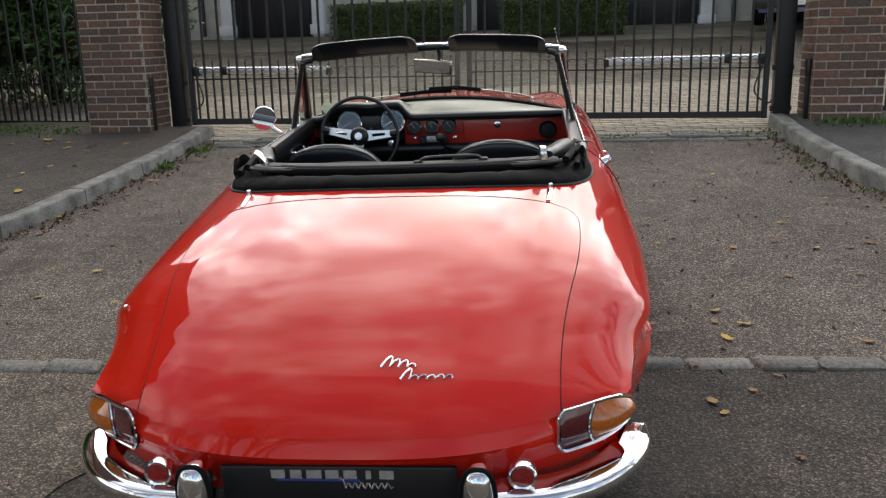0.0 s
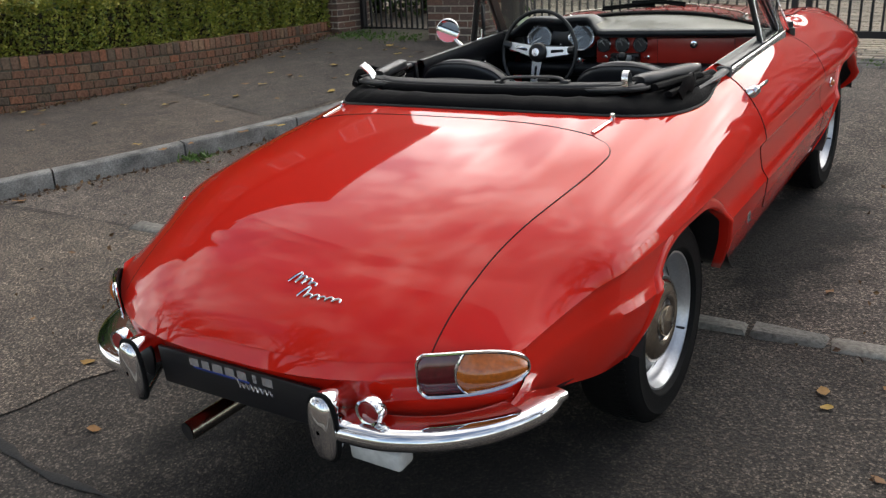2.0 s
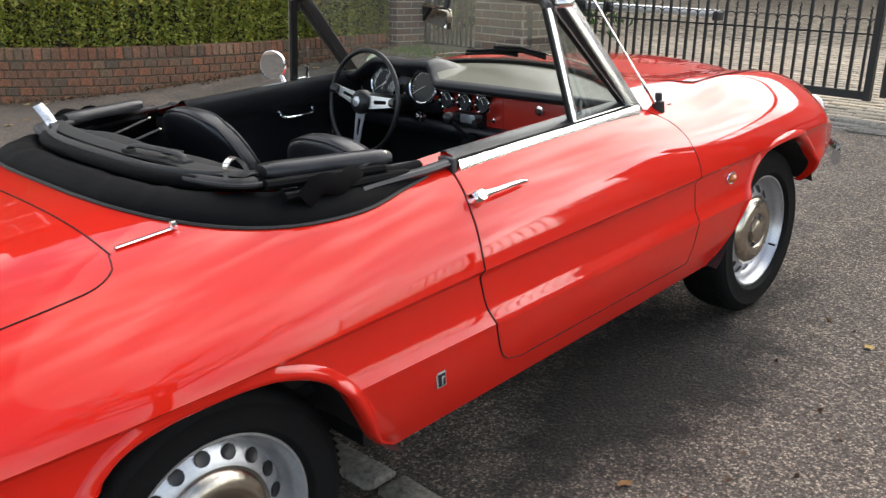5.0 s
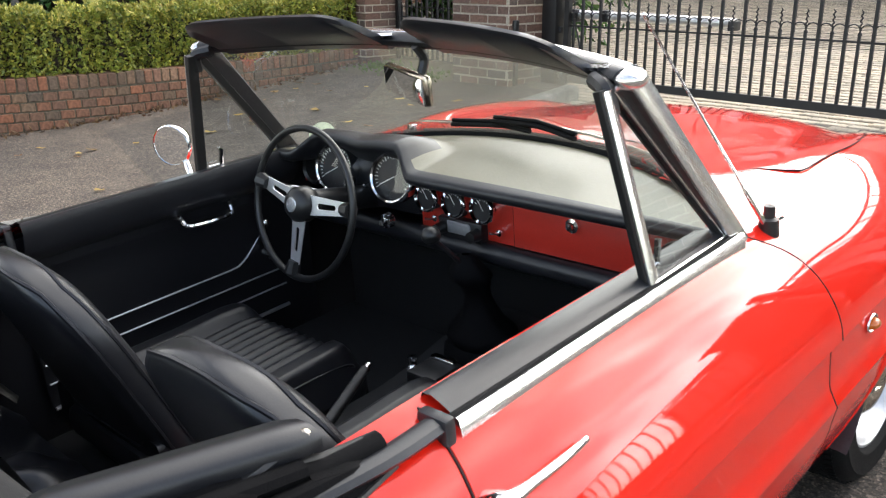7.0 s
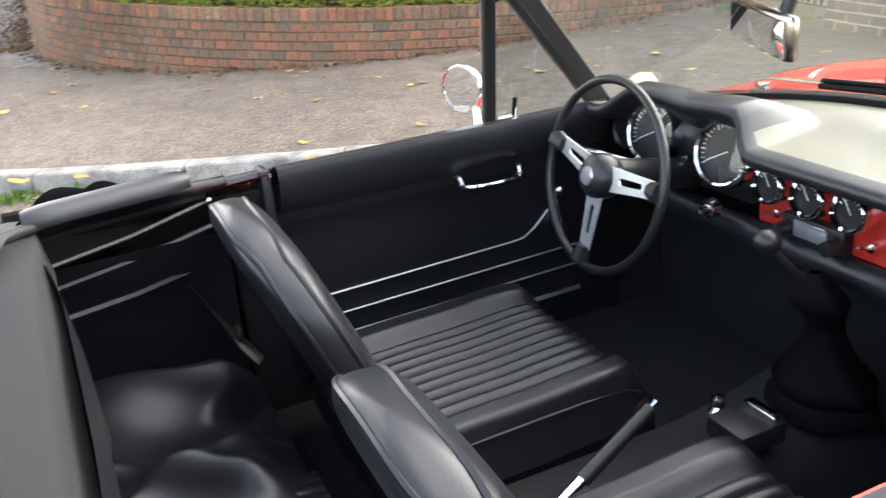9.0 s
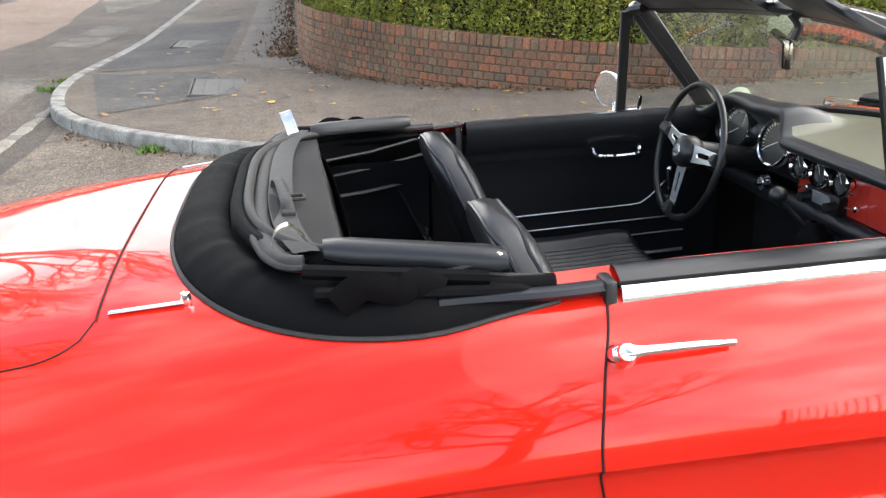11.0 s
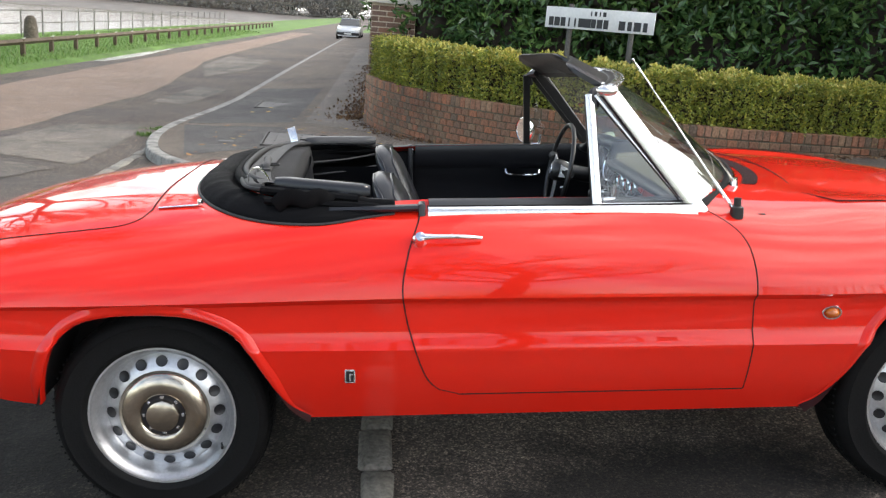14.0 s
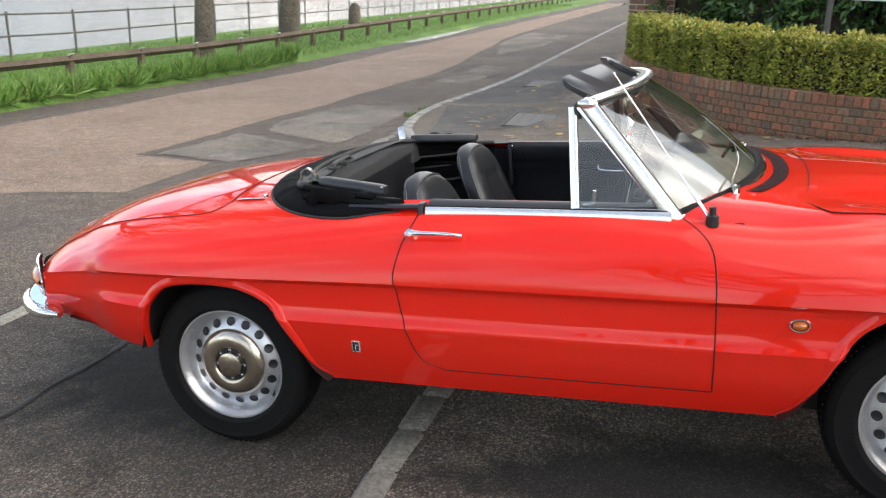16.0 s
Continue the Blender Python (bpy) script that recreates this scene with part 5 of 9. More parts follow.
part("mirror_stem", mesh("mirror_stem", *tube([md + Vector((0.02, 0.018, -0.04)), (-0.70, 1.232, 0.872)], 0.009, 10)), CHROME, door_parts[-1], "chrome mirror stem")


# ---- inside the car ----
part("cabin_floor", mesh("cabin_floor", *box(0, 1.1, 0.335, 1.36, 1.40, 0.03)), CARPET, car, "black carpeted floor")
part("bulkhead", mesh("bulkhead", *box(0, 1.70, 0.60, 1.30, 0.03, 0.52)), CARPET, car, "black front bulkhead")
part("bulkhead", mesh("bulkhead", *box(0, 0.19, 0.58, 1.16, 0.03, 0.50)), CARPET, car, "black rear bulkhead")
part("rear_shelf", mesh("rear_shelf", *box(0, 0.40, 0.47, 1.25, 0.46, 0.03)), CARPET, car, "black carpeted shelf behind the seats")
tunnel = []
for y in steps(0.45, 1.70, 20):
    h = 0.44 + 0.05 * smooth01(1.25, 1.6, y)
    tunnel.append([(-0.15, y, 0.33), (-0.12, y, h - 0.05), (-0.09, y, h), (0.0, y, h + 0.01), (0.09, y, h), (0.12, y, h - 0.05), (0.15, y, 0.33)])
part("tunnel", mesh("tunnel", *grid(tunnel, flip=True), angle=60), CARPET, car, "black carpeted transmission tunnel")
for sign in (1, -1):
    # black lining close behind the whole skin
    rows = []
    for y in steps(0.205, 1.96, 60):
        top = V_OPEN - 10 * (1 - smooth01(OPEN_FROM, OPEN_FROM + 0.26, y)) ** 2 + 1.2
        if y > 1.50:
            top = V_OPEN + 3.0
        low = N_TOP - 2 if y < 0.45 or y > 1.80 else N_TOP + N_MID + N_LOW
        rows.append([skin(y, top + (low - top) * q / 24, -0.010) for q in range(25)])
    rows = [[(sign * p.x, p.y, p.z) for p in r] for r in rows]
    part("skin_lining", mesh("skin_lining", *grid(rows, flip=sign < 0), angle=60), CARPET, car, "black inner lining")
    # inner side wall and door card
    rows = [[(sign * x, y, z) for x, z in ((0.70, 0.33), (0.705, 0.5), (0.69, 0.7), (0.645, 0.79), (0.625, 0.865))] for y in (0.66, 0.72, 1.1, 1.5, 1.58)]
    part("side_lining", mesh("side_lining", *grid(rows, flip=sign < 0)), BLACK_VINYL, car, "black side lining")
    rows = [[(sign * x, y, z) for x, z in ((0.62, 0.47), (0.63, 0.6), (0.61, 0.72), (0.58, 0.78), (0.56, 0.82))] for y in (0.20, 0.35, 0.50, 0.64)]
    part("quarter_lining", mesh("quarter_lining", *grid(rows, flip=sign < 0)), BLACK_VINYL, car, "black rear quarter lining")
    card = [[(sign * x, y, z) for x, z in ((0.683, 0.40), (0.683, 0.56), (0.672, 0.70), (0.648, 0.795), (0.628, 0.806), (0.606, 0.835), (0.592, 0.880), (0.598, 0.903), (0.614, 0.905), (0.634, 0.897), (0.653, 0.887))] for y in steps(0.755, 1.50, 16)]
    door_card = part("door_card", mesh("door_card", *grid(card, flip=sign < 0), angle=60), BLACK_VINYL, door_parts[sign], "black vinyl door card with padded top")
    part("piping", mesh("piping", *tube([(sign * 0.644, y, 0.803) for y in steps(0.77, 1.48, 8)], 0.0032, 6)), STEEL, door_card, "thin bright piping")
    pull = spline([(sign * 0.640, 1.128, 0.802), (sign * 0.618, 1.136, 0.798), (sign * 0.602, 1.150, 0.778), (sign * 0.602, 1.262, 0.776), (sign * 0.618, 1.280, 0.796), (sign * 0.640, 1.292, 0.800)], 5)
    part("door_pull", mesh("door_pull", *tube(pull, 0.0065, 8)), CHROME, door_card, "chrome door pull")
    for i, z in enumerate((0.585, 0.535, 0.485, 0.42)):
        line = [(sign * 0.677, y, z + (0.11 * smooth01(1.30, 1.46, y) if i == 0 else 0.0) + 0.02 * (y - 0.8)) for y in steps(0.76, 1.46, 24)]
        part("trim_strip", mesh("trim_strip", *tube(line, 0.0026 if i < 3 else 0.0055, 6)), STEEL, door_card, "thin chrome trim strip")
    crank = Vector((sign * 0.668, 1.40, 0.61))
    part("window_winder", mesh("window_winder", *join(moved(lathe([(0, 0.03), (0.014, 0.028), (0.016, 0)], 14), Matrix.Translation(crank) @ pose(0, 0, 0, 0, 0, 180 if sign > 0 else 0)), tube([crank + Vector((-sign * 0.028, 0, 0)), crank + Vector((-sign * 0.034, -0.02, 0.10))], 0.006, 8), ellipsoid(crank + Vector((-sign * 0.045, -0.02, 0.105)), (0.014, 0.012, 0.012), 10, 8))), CHROME, door_card, "chrome window winder")
    # rubber seal on the door top inner edge and B-post
    part("door_seal", mesh("door_seal", *tube([(sign * 0.648, y, 0.888) for y in steps(0.75, 1.50, 10)], 0.005, 6)), RUBBER, door_card, "black window seal")
    post = part("lock_post", mesh("lock_post", *join(box(sign * 0.640, 0.735, 0.80, 0.05, 0.02, 0.20, 0.006))), BLACK_VINYL, car, "black lock pillar")
    part("striker", mesh("striker", *join(box(sign * 0.648, 0.739, 0.883, 0.026, 0.012, 0.012, 0.003), box(sign * 0.626, 0.745, 0.875, 0.008, 0.010, 0.020, 0.002))), CHROME, post, "chrome striker")
    # quarter panel capping between hood and door
    cap = [(sign * (0.622 + 0.022 * smooth01(0.48, 0.68, y)), y, 0.879 + 0.03 * (y - 0.48)) for y in steps(0.48, 0.735, 8)]
    part("side_capping", mesh("side_capping", *tube(cap, 0.015, 8, squash=(1.2, 0.7))), BLACK_VINYL, car, "black capping")


# ---- seats ----
def seat(cx, label):
    base = part("seat", mesh("seat_base", *box(cx, 1.0, 0.40, 0.42, 0.46, 0.10, 0.03)), BLACK_VINYL, car, label)
    # cushion: raised side bolsters with fluted centre
    rows = []
    n = 120
    for k in range(31):
        y = 0.735 + 0.535 * k / 30
        front = smooth01(0.80, 1.0, k / 30)
        edge = 0.235 - 0.02 * front
        row = []
        for q in range(n + 1):
            u = -1 + 2 * q / n
            x = cx + edge * u
            z = 0.515 + 0.010 * math.sin(k / 30 * math.pi) + 0.012 * smooth01(0.5, 0.85, k / 30)
            bol = smooth01(0.55, 0.76, abs(u)) * (1 - smooth01(0.86, 1.0, abs(u)) ** 2 * 0.9)
            z += 0.034 * bol
            if abs(u) < 0.60 and 0.08 < k / 30 < 0.93:
                z += 0.017 * abs(math.sin((u + 0.6) / 1.2 * math.pi * 9)) ** 0.6 * smooth01(0.08, 0.12, k / 30) * (1 - smooth01(0.90, 0.93, k / 30))
            z -= 0.085 * smooth01(0.86, 1.0, k / 30) ** 2 + 0.085 * smooth01(0.90, 1.0, abs(u)) ** 2
            row.append((x, y, z))
        rows.append(row)
    part("cushion", mesh("cushion", *grid(rows, flip=True), angle=60), BLACK_VINYL, base, "fluted black vinyl cushion")
    part("cushion_side", mesh("cushion_side", *box(cx, 1.0, 0.445, 0.46, 0.53, 0.08, 0.03)), BLACK_VINYL, base)
    piping = [(cx + s_ * 0.228, y, 0.521) for s_ in (1,) for y in steps(0.76, 1.22, 10)]
    part("piping", mesh("piping", *tube(spline([(cx - 0.222, 0.78, 0.518), (cx - 0.222, 1.15, 0.524), (cx - 0.19, 1.245, 0.49), (cx, 1.268, 0.475), (cx + 0.19, 1.245, 0.49), (cx + 0.222, 1.15, 0.524), (cx + 0.222, 0.78, 0.518)], 6), 0.004, 5)), BLACK_VINYL, base)
    # backrest: a thick padded slab with a rounded top and a fluted face
    def shell(a, h):
        """a round the slab's outline, h up 0..1."""
        w = 0.228 * (1 - 0.06 * h) * max(0.0, 1 - max(0.0, (h - 0.45) / 0.55) ** 3.4) ** 0.5
        T = 0.050 * max(0.0, 1 - max(0.0, (h - 0.80) / 0.20) ** 2.5) ** 0.5
        c, s = math.cos(a), math.sin(a)
        u = math.copysign(abs(c) ** 0.5, c)
        t = math.copysign(abs(s) ** 0.62, s) * T
        if s > 0 and abs(u) < 0.56 and h < 0.78:
            deep = smooth01(0.0, 0.06, 0.78 - h) * smooth01(0.0, 0.05, 0.56 - abs(u))
            t += deep * (-0.016 + 0.009 * abs(math.sin((u + 0.56) / 1.12 * math.pi * 8)) ** 0.6)
        return Vector((cx + w * u, 0.805 - 0.165 * h - 0.02 * h * h + t, 0.47 + 0.465 * h))

    rows = []
    for k in range(45):
        h = 1 - (1 - k / 44) ** 1.6
        rows.append([shell(math.tau * q / 144, h) for q in range(144)])
    part("backrest", mesh("backrest", *grid(rows, False, True), angle=0), BLACK_VINYL, base, "fluted black vinyl backrest")
    for front in (0.9, -0.9):
        seam = [shell(math.acos(0.97) * (1 if front > 0 else -1), k / 20 * 0.9) for k in range(21)]
        top = [shell((math.acos(0.97) + (math.pi - 2 * math.acos(0.97)) * k / 20) * (1 if front > 0 else -1), 0.9 + 0.075 * math.sin(math.pi * k / 20) ** 0.6) for k in range(1, 20)]
        other = [shell((math.pi - math.acos(0.97)) * (1 if front > 0 else -1), k / 20 * 0.9) for k in range(20, -1, -1)]
        part("piping", mesh("piping", *tube(seam + top + other, 0.0042, 6)), BLACK_VINYL, base, "black piped seam")
    part("recliner", mesh("recliner", *join(*[moved(lathe([(0.0, 0.012), (0.02, 0.01), (0.022, 0.0)], 16), Matrix.Translation((cx + sx * 0.235, 0.80, 0.47)) @ pose(0, 0, 0, 0, 0, 0 if sx > 0 else 180)) for sx in (1, -1)])), CHROME, base, "chrome recliner knobs")
    return base


seat(-0.338, "black vinyl bucket seat with fluted centre")
seat(0.325, "black vinyl bucket seat with fluted centre")

# rear shelf: ribbed rubber mat and loose vinyl
mat_rows = []
for k in range(169):
    x = -0.24 + 0.80 * k / 168
    mat_rows.append([(x, y, 0.494 + 0.007 * abs(math.sin(k * math.pi / 6)) ** 0.7 * (0.25 < y < 0.64) + 0.012 * math.sin(5 * x + 8 * y) + (0.05 * ((0.40 - y) / 0.2) ** 2 if y < 0.40 else 0.0)) for y in (0.22, 0.25, 0.26, 0.32, 0.38, 0.44, 0.50, 0.56, 0.62, 0.63, 0.66)])
part("ribbed_mat", mesh("ribbed_mat", *grid(mat_rows, flip=True)), BLACK_VINYL, car, "ribbed black rubber mat behind the seats")
fold_rows = []
for k in range(61):
    u = k / 60
    x = -0.60 + 0.46 * u
    row = []
    for q in range(31):
        w = q / 30
        hem = smooth01(0, 0.10, u) * smooth01(0, 0.25, 1 - u + 0.06 * math.sin(9 * w)) * smooth01(0, 0.25, 1 - w + 0.08 * math.sin(11 * u))
        crease = 0.030 * math.exp(-((x + 0.42 - 0.25 * w) / 0.035) ** 2) + 0.022 * math.exp(-((x + 0.22 + 0.12 * w) / 0.03) ** 2) + 0.010 * math.sin(14 * x + 7 * w) + 0.004 * math.sin(37 * x - 9 * w)
        row.append((x, 0.215 + 0.43 * w, 0.486 + hem * (0.034 + 0.09 * (1 - u) ** 3 + crease)))
    fold_rows.append(row)
part("loose_vinyl", mesh("loose_vinyl", *grid(fold_rows, flip=True), angle=70), BLACK_VINYL, car, "creased loose black vinyl sheet")
for sx in (-1, 1):
    part("seat_belt", mesh("seat_belt", *join(tube(spline([(sx * 0.62, 0.55, 0.72), (sx * 0.625, 0.61, 0.60), (sx * 0.60, 0.66, 0.52)], 5), 0.018, 6, squash=(1, 0.2)), tube([(sx * 0.63 + 0.02 * math.cos(a), 0.63 + 0.0 * a, 0.575 + 0.018 * math.sin(a)) for a in [math.tau * k / 16 for k in range(16)]], 0.004, 6, True), moved(lathe([(0, 0.02), (0.01, 0.018), (0.011, 0)], 12), pose(sx * 0.645, 0.628, 0.585, 0, 0, 180 if sx > 0 else 0)))), BLACK_PLASTIC, car, "black seat belt with its loop")
part("buckle", mesh("buckle", *box(-0.06, 0.80, 0.50, 0.02, 0.03, 0.05, 0.004)), RED_LENS, car, "small red belt buckle")

# handbrake, gear lever, ash tray
hb = part("handbrake", mesh("handbrake", *tube([(0.075, 0.86, 0.46), (0.045, 1.0, 0.515)], 0.010, 10)), CHROME, car, "chrome handbrake lever with black grip")
part("grip", mesh("grip", *tube([(0.045, 1.0, 0.515), (0.020, 1.145, 0.578)], [0.013, 0.011], 10)), BLACK_PLASTIC, hb, "black grip")
part("button", mesh("button", *tube([(0.020, 1.145, 0.578), (0.0175, 1.158, 0.584)], 0.006, 8)), CHROME, hb)
part("gaiter", mesh("gaiter", *join(*[moved(lathe([(0.026 - 0.003 * k, 0.014 * k), (0.032 - 0.003 * k, 0.014 * k + 0.006), (0.024 - 0.003 * k, 0.014 * k + 0.013)], 16, "y"), pose(0.080, 0.82, 0.447, 22, 0, 12)) for k in range(4)])), RUBBER, hb, "pleated rubber gaiter")
gl = part("gear_lever", mesh("gear_lever", *tube(spline([(0.048, 1.45, 0.705), (0.040, 1.41, 0.75), (0.022, 1.368, 0.80)], 5), 0.006, 8)), BLACK_METAL, car, "black gear lever with round knob")
part("knob", mesh("knob", *ellipsoid((0.022, 1.366, 0.807), (0.022, 0.022, 0.020), 20, 12)), BLACK_PLASTIC, gl, "round black gear knob")
gait = [[(0.046 + r * math.cos(a) * (1 + 0.10 * math.sin(5 * a + 40 * z)), y + r * math.sin(a) * 0.9, z) for a in [math.tau * k / 28 for k in range(28)]] for r, y, z in ((0.009, 1.447, 0.742), (0.024, 1.448, 0.736), (0.026, 1.449, 0.728), (0.030, 1.450, 0.724), (0.046, 1.456, 0.700), (0.050, 1.464, 0.680), (0.036, 1.474, 0.656), (0.032, 1.480, 0.632), (0.040, 1.485, 0.602), (0.054, 1.487, 0.574), (0.074, 1.49, 0.550), (0.084, 1.49, 0.538), (0.088, 1.49, 0.525), (0.082, 1.49, 0.512), (0.092, 1.49, 0.502), (0.098, 1.49, 0.48))]
part("gaiter", mesh("gaiter", *grid(gait, False, True), angle=60), BLACK_CLOTH, gl, "creased black gaiter")
ash = part("ash_tray", mesh("ash_tray", *join(box(0.055, 1.31, 0.500, 0.085, 0.095, 0.04, 0.006))), BLACK_METAL, car, "small black ash tray on the tunnel")
part("lid", mesh("lid", *box(0.055, 1.345, 0.524, 0.07, 0.02, 0.008, 0.002)), CHROME, ash, "chrome lid edge")
part("knob", mesh("knob", *moved(lathe([(0, 0.03), (0.012, 0.028), (0.013, 0.014), (0.008, 0.012), (0.016, 0.0)], 18, "z"), pose(-0.008, 1.305, 0.500))), CHROME, ash, "chrome knob")

# ---- dashboard ----
rows, hoods = [], []
for k in range(61):
    x = -0.615 + 1.23 * k / 60
    b = BASE(max(-1, min(1, x / 0.636)))
    hump = 0.056 * smooth01(-0.57, -0.47, x) * (1 - smooth01(-0.19, -0.115, x))
    hump -= 0.006 * math.exp(-((x + 0.327) / 0.05) ** 2)
    hump = max(0.0, hump)
    y1 = b.y - 0.004
    yf = 1.452 + 0.035 * hump / 0.056
    row = []
    for q in range(15):
        t = q / 14
        y = yf + (y1 - yf) * t
        z = 0.905 + (b.z + 0.0015 - 0.905) * t + hump * (1 - smooth01(0.10, 0.75, t)) + 0.007 * math.sin(math.pi * t)
        row.append((x, y, z))
    lip = [(x, yf - 0.010, 0.905 + hump - 0.005), (x, yf - 0.013, 0.905 + hump - 0.014), (x, yf - 0.009, 0.905 + hump - 0.024), (x, yf + 0.012, 0.905 + hump * 0.9 - 0.034), (x, yf + 0.06, 0.868)]
    rows.append(list(reversed(lip)) + row)
    hoods.append(hump)
v, f = grid(rows, flip=True)
me = mesh("dashboard", v, f, angle=60)
me.materials.append(DASH_TOP)
me.materials.append(BLACK_VINYL)
for poly in me.polygons:
    k, q = divmod(min(poly.vertices), len(rows[0]))
    black = q <= 5 or (hoods[min(k + 1, 60)] > 0.004 and q <= 10)
    poly.material_index = 1 if black else 0
dash = part("dashboard", me, None, car, "black-edged padded dashboard with pale olive top and red fascia")
part("binnacle", mesh("binnacle", *join(box(-0.345, 1.565, 0.838, 0.36, 0.09, 0.15, 0.03))), BLACK_VINYL, dash, "black instrument binnacle")
part("fascia", mesh("fascia", *join(box(0.232, 1.545, 0.812, 0.80, 0.03, 0.130, 0.004), box(-0.585, 1.545, 0.832, 0.07, 0.03, 0.075, 0.004))), RED_DASH, dash, "red painted fascia panel")
part("knee_roll", mesh("knee_roll", *tube([(x, 1.525, 0.722) for x in steps(-0.63, 0.63, 10)], 0.026, 10)), BLACK_VINYL, dash, "black padded lower roll")
part("under_dash", mesh("under_dash", *box(0, 1.62, 0.70, 1.24, 0.16, 0.04, 0.01)), BLACK_VINYL, dash)
gb = part("glovebox", mesh("glovebox", *box(0.290, 1.528, 0.804, 0.332, 0.006, 0.108, 0.002)), RED_DASH, dash, "red glovebox lid")
ed = [(0.122, 0.750), (0.458, 0.750), (0.458, 0.860), (0.122, 0.860)]
part("gap", mesh("gap", *tube([(x, 1.5285, z) for x, z in ed], 0.0022, 5, True)), DARK_GAP, gb, "dark gap")
part("lock", mesh("lock", *moved(lathe([(0, -0.022), (0.008, -0.021), (0.009, -0.012), (0.016, -0.010), (0.017, 0.0)], 18, "y"), pose(0.287, 1.525, 0.832))), CHROME, gb, "chrome lock button")
for x in (-0.116, -0.029, 0.057):
    g = part("gauge", mesh("gauge", *moved(lathe([(0.0275, -0.040), (0.031, -0.046), (0.0345, -0.043), (0.036, -0.034), (0.035, 0.0)], 32, "y"), pose(x, 1.535, 0.831, -6, 0, 0))), CHROME, dash, "small round gauge with chrome bezel")
    part("face", mesh("face", *moved(lathe([(0, -0.036), (0.030, -0.036)], 24, "y"), pose(x, 1.535, 0.831, -6, 0, 0))), DIAL, g, "black dial")
    marks = [moved(box(0, -0.0368, 0.022, 0.0014, 0.0006, 0.006, 0), pose(x, 1.535, 0.831, -6, 0, 0) @ Matrix.Rotation(radians(a), 4, "Y")) for a in range(-60, 61, 20)]
    marks.append(moved(box(0, -0.0372, 0.008, 0.0014, 0.0006, 0.026, 0), pose(x, 1.535, 0.831, -6, 0, 0) @ Matrix.Rotation(radians(-35), 4, "Y")))
    part("marking", mesh("marking", *join(*marks), smooth=False), WHITE_MARK, g, "white marks and needle")
for x, z in ((-0.432, 0.862), (-0.222, 0.866)):
    m = pose(x, 1.508, z, -14, 0, 8)
    g = part("dial", mesh("dial", *moved(lathe([(0.056, -0.026), (0.060, -0.029), (0.063, -0.022), (0.064, 0.0)], 40, "y"), m)), CHROME, dash, "large round dial with chrome bezel")
    part("face", mesh("face", *moved(lathe([(0, -0.016), (0.058, -0.016)], 32, "y"), m)), DIAL, g, "black dial face")
    marks = [moved(box(0, -0.0172, 0.050, 0.0016 if a % 30 else 0.0024, 0.0006, 0.006 if a % 30 else 0.010, 0), m @ Matrix.Rotation(radians(a), 4, "Y")) for a in range(-120, 121, 10)]
    marks.append(moved(box(0, -0.0178, 0.018, 0.002, 0.0006, 0.05, 0), m @ Matrix.Rotation(radians(-118), 4, "Y")))
    part("marking", mesh("marking", *join(*marks), smooth=False), WHITE_MARK, g, "white marks and needle")
    pane = part("glass", mesh("glass", *moved(lathe([(0, -0.024), (0.057, -0.024)], 32, "y"), m)), DIAL_GLASS, g, "clear dial glass")
    pane.visible_shadow = False
for x, z in ((-0.345, 0.935), (-0.305, 0.935), (-0.326, 0.835)):
    part("telltale", mesh("telltale", *moved(lathe([(0, -0.012), (0.006, -0.011), (0.008, 0.0)], 14, "y"), pose(x, 1.500, z))), CHROME, dash, "small chrome tell-tale")
radio = part("radio", mesh("radio", *box(-0.024, 1.522, 0.768, 0.135, 0.03, 0.048, 0.004)), BLACK_METAL, dash, "black car radio with chrome face")
part("radio_face", mesh("radio_face", *join(box(-0.024, 1.505, 0.771, 0.07, 0.004, 0.026, 0.001), box(-0.024, 1.503, 0.785, 0.066, 0.004, 0.006, 0.001))), STEEL, radio, "bright tuning scale")
for x in (-0.076, 0.030):
    part("radio_knob", mesh("radio_knob", *moved(lathe([(0, -0.028), (0.013, -0.026), (0.014, -0.006), (0.016, 0)], 18, "y"), pose(x, 1.507, 0.766))), BLACK_PLASTIC, radio, "black radio knob")
for x in (-0.118, 0.082):
    part("toggle", mesh("toggle", *join(moved(lathe([(0, -0.008), (0.008, -0.006), (0.009, 0)], 12, "y"), pose(x, 1.528, 0.775)), tube([(x, 1.522, 0.775), (x - 0.008, 1.500, 0.780)], 0.003, 6))), CHROME, dash, "chrome toggle switch")
for x, z in ((0.527, 0.800), (-0.560, 0.838)):
    vp = part("vent_pod", mesh("vent_pod", *moved(lathe([(0, -0.022), (0.03, -0.020), (0.036, -0.026), (0.042, -0.02), (0.043, 0.0)], 28, "y"), pose(x, 1.535, z))), BLACK_PLASTIC, dash, "round black air vent")
part("ignition", mesh("ignition", *moved(lathe([(0, -0.03), (0.008, -0.03), (0.010, -0.018), (0.018, -0.016), (0.02, 0.0)], 18, "y"), pose(-0.228, 1.478, 0.765))), CHROME, dash, "chrome ignition lock")
part("column", mesh("column", *tube([(-0.345, 1.335, 0.832), (-0.345, 1.62, 0.775)], 0.030, 14)), BLACK_PLASTIC, dash, "black steering column")

# steering wheel
sw_m = Matrix.Translation((-0.350, 1.312, 0.832)) @ pose(0, 0, 0, 90 - 13, 0, 0)     # local z is the axis, towards the driver
def swp(x, y, z):
    return sw_m @ Vector((x, y, z))


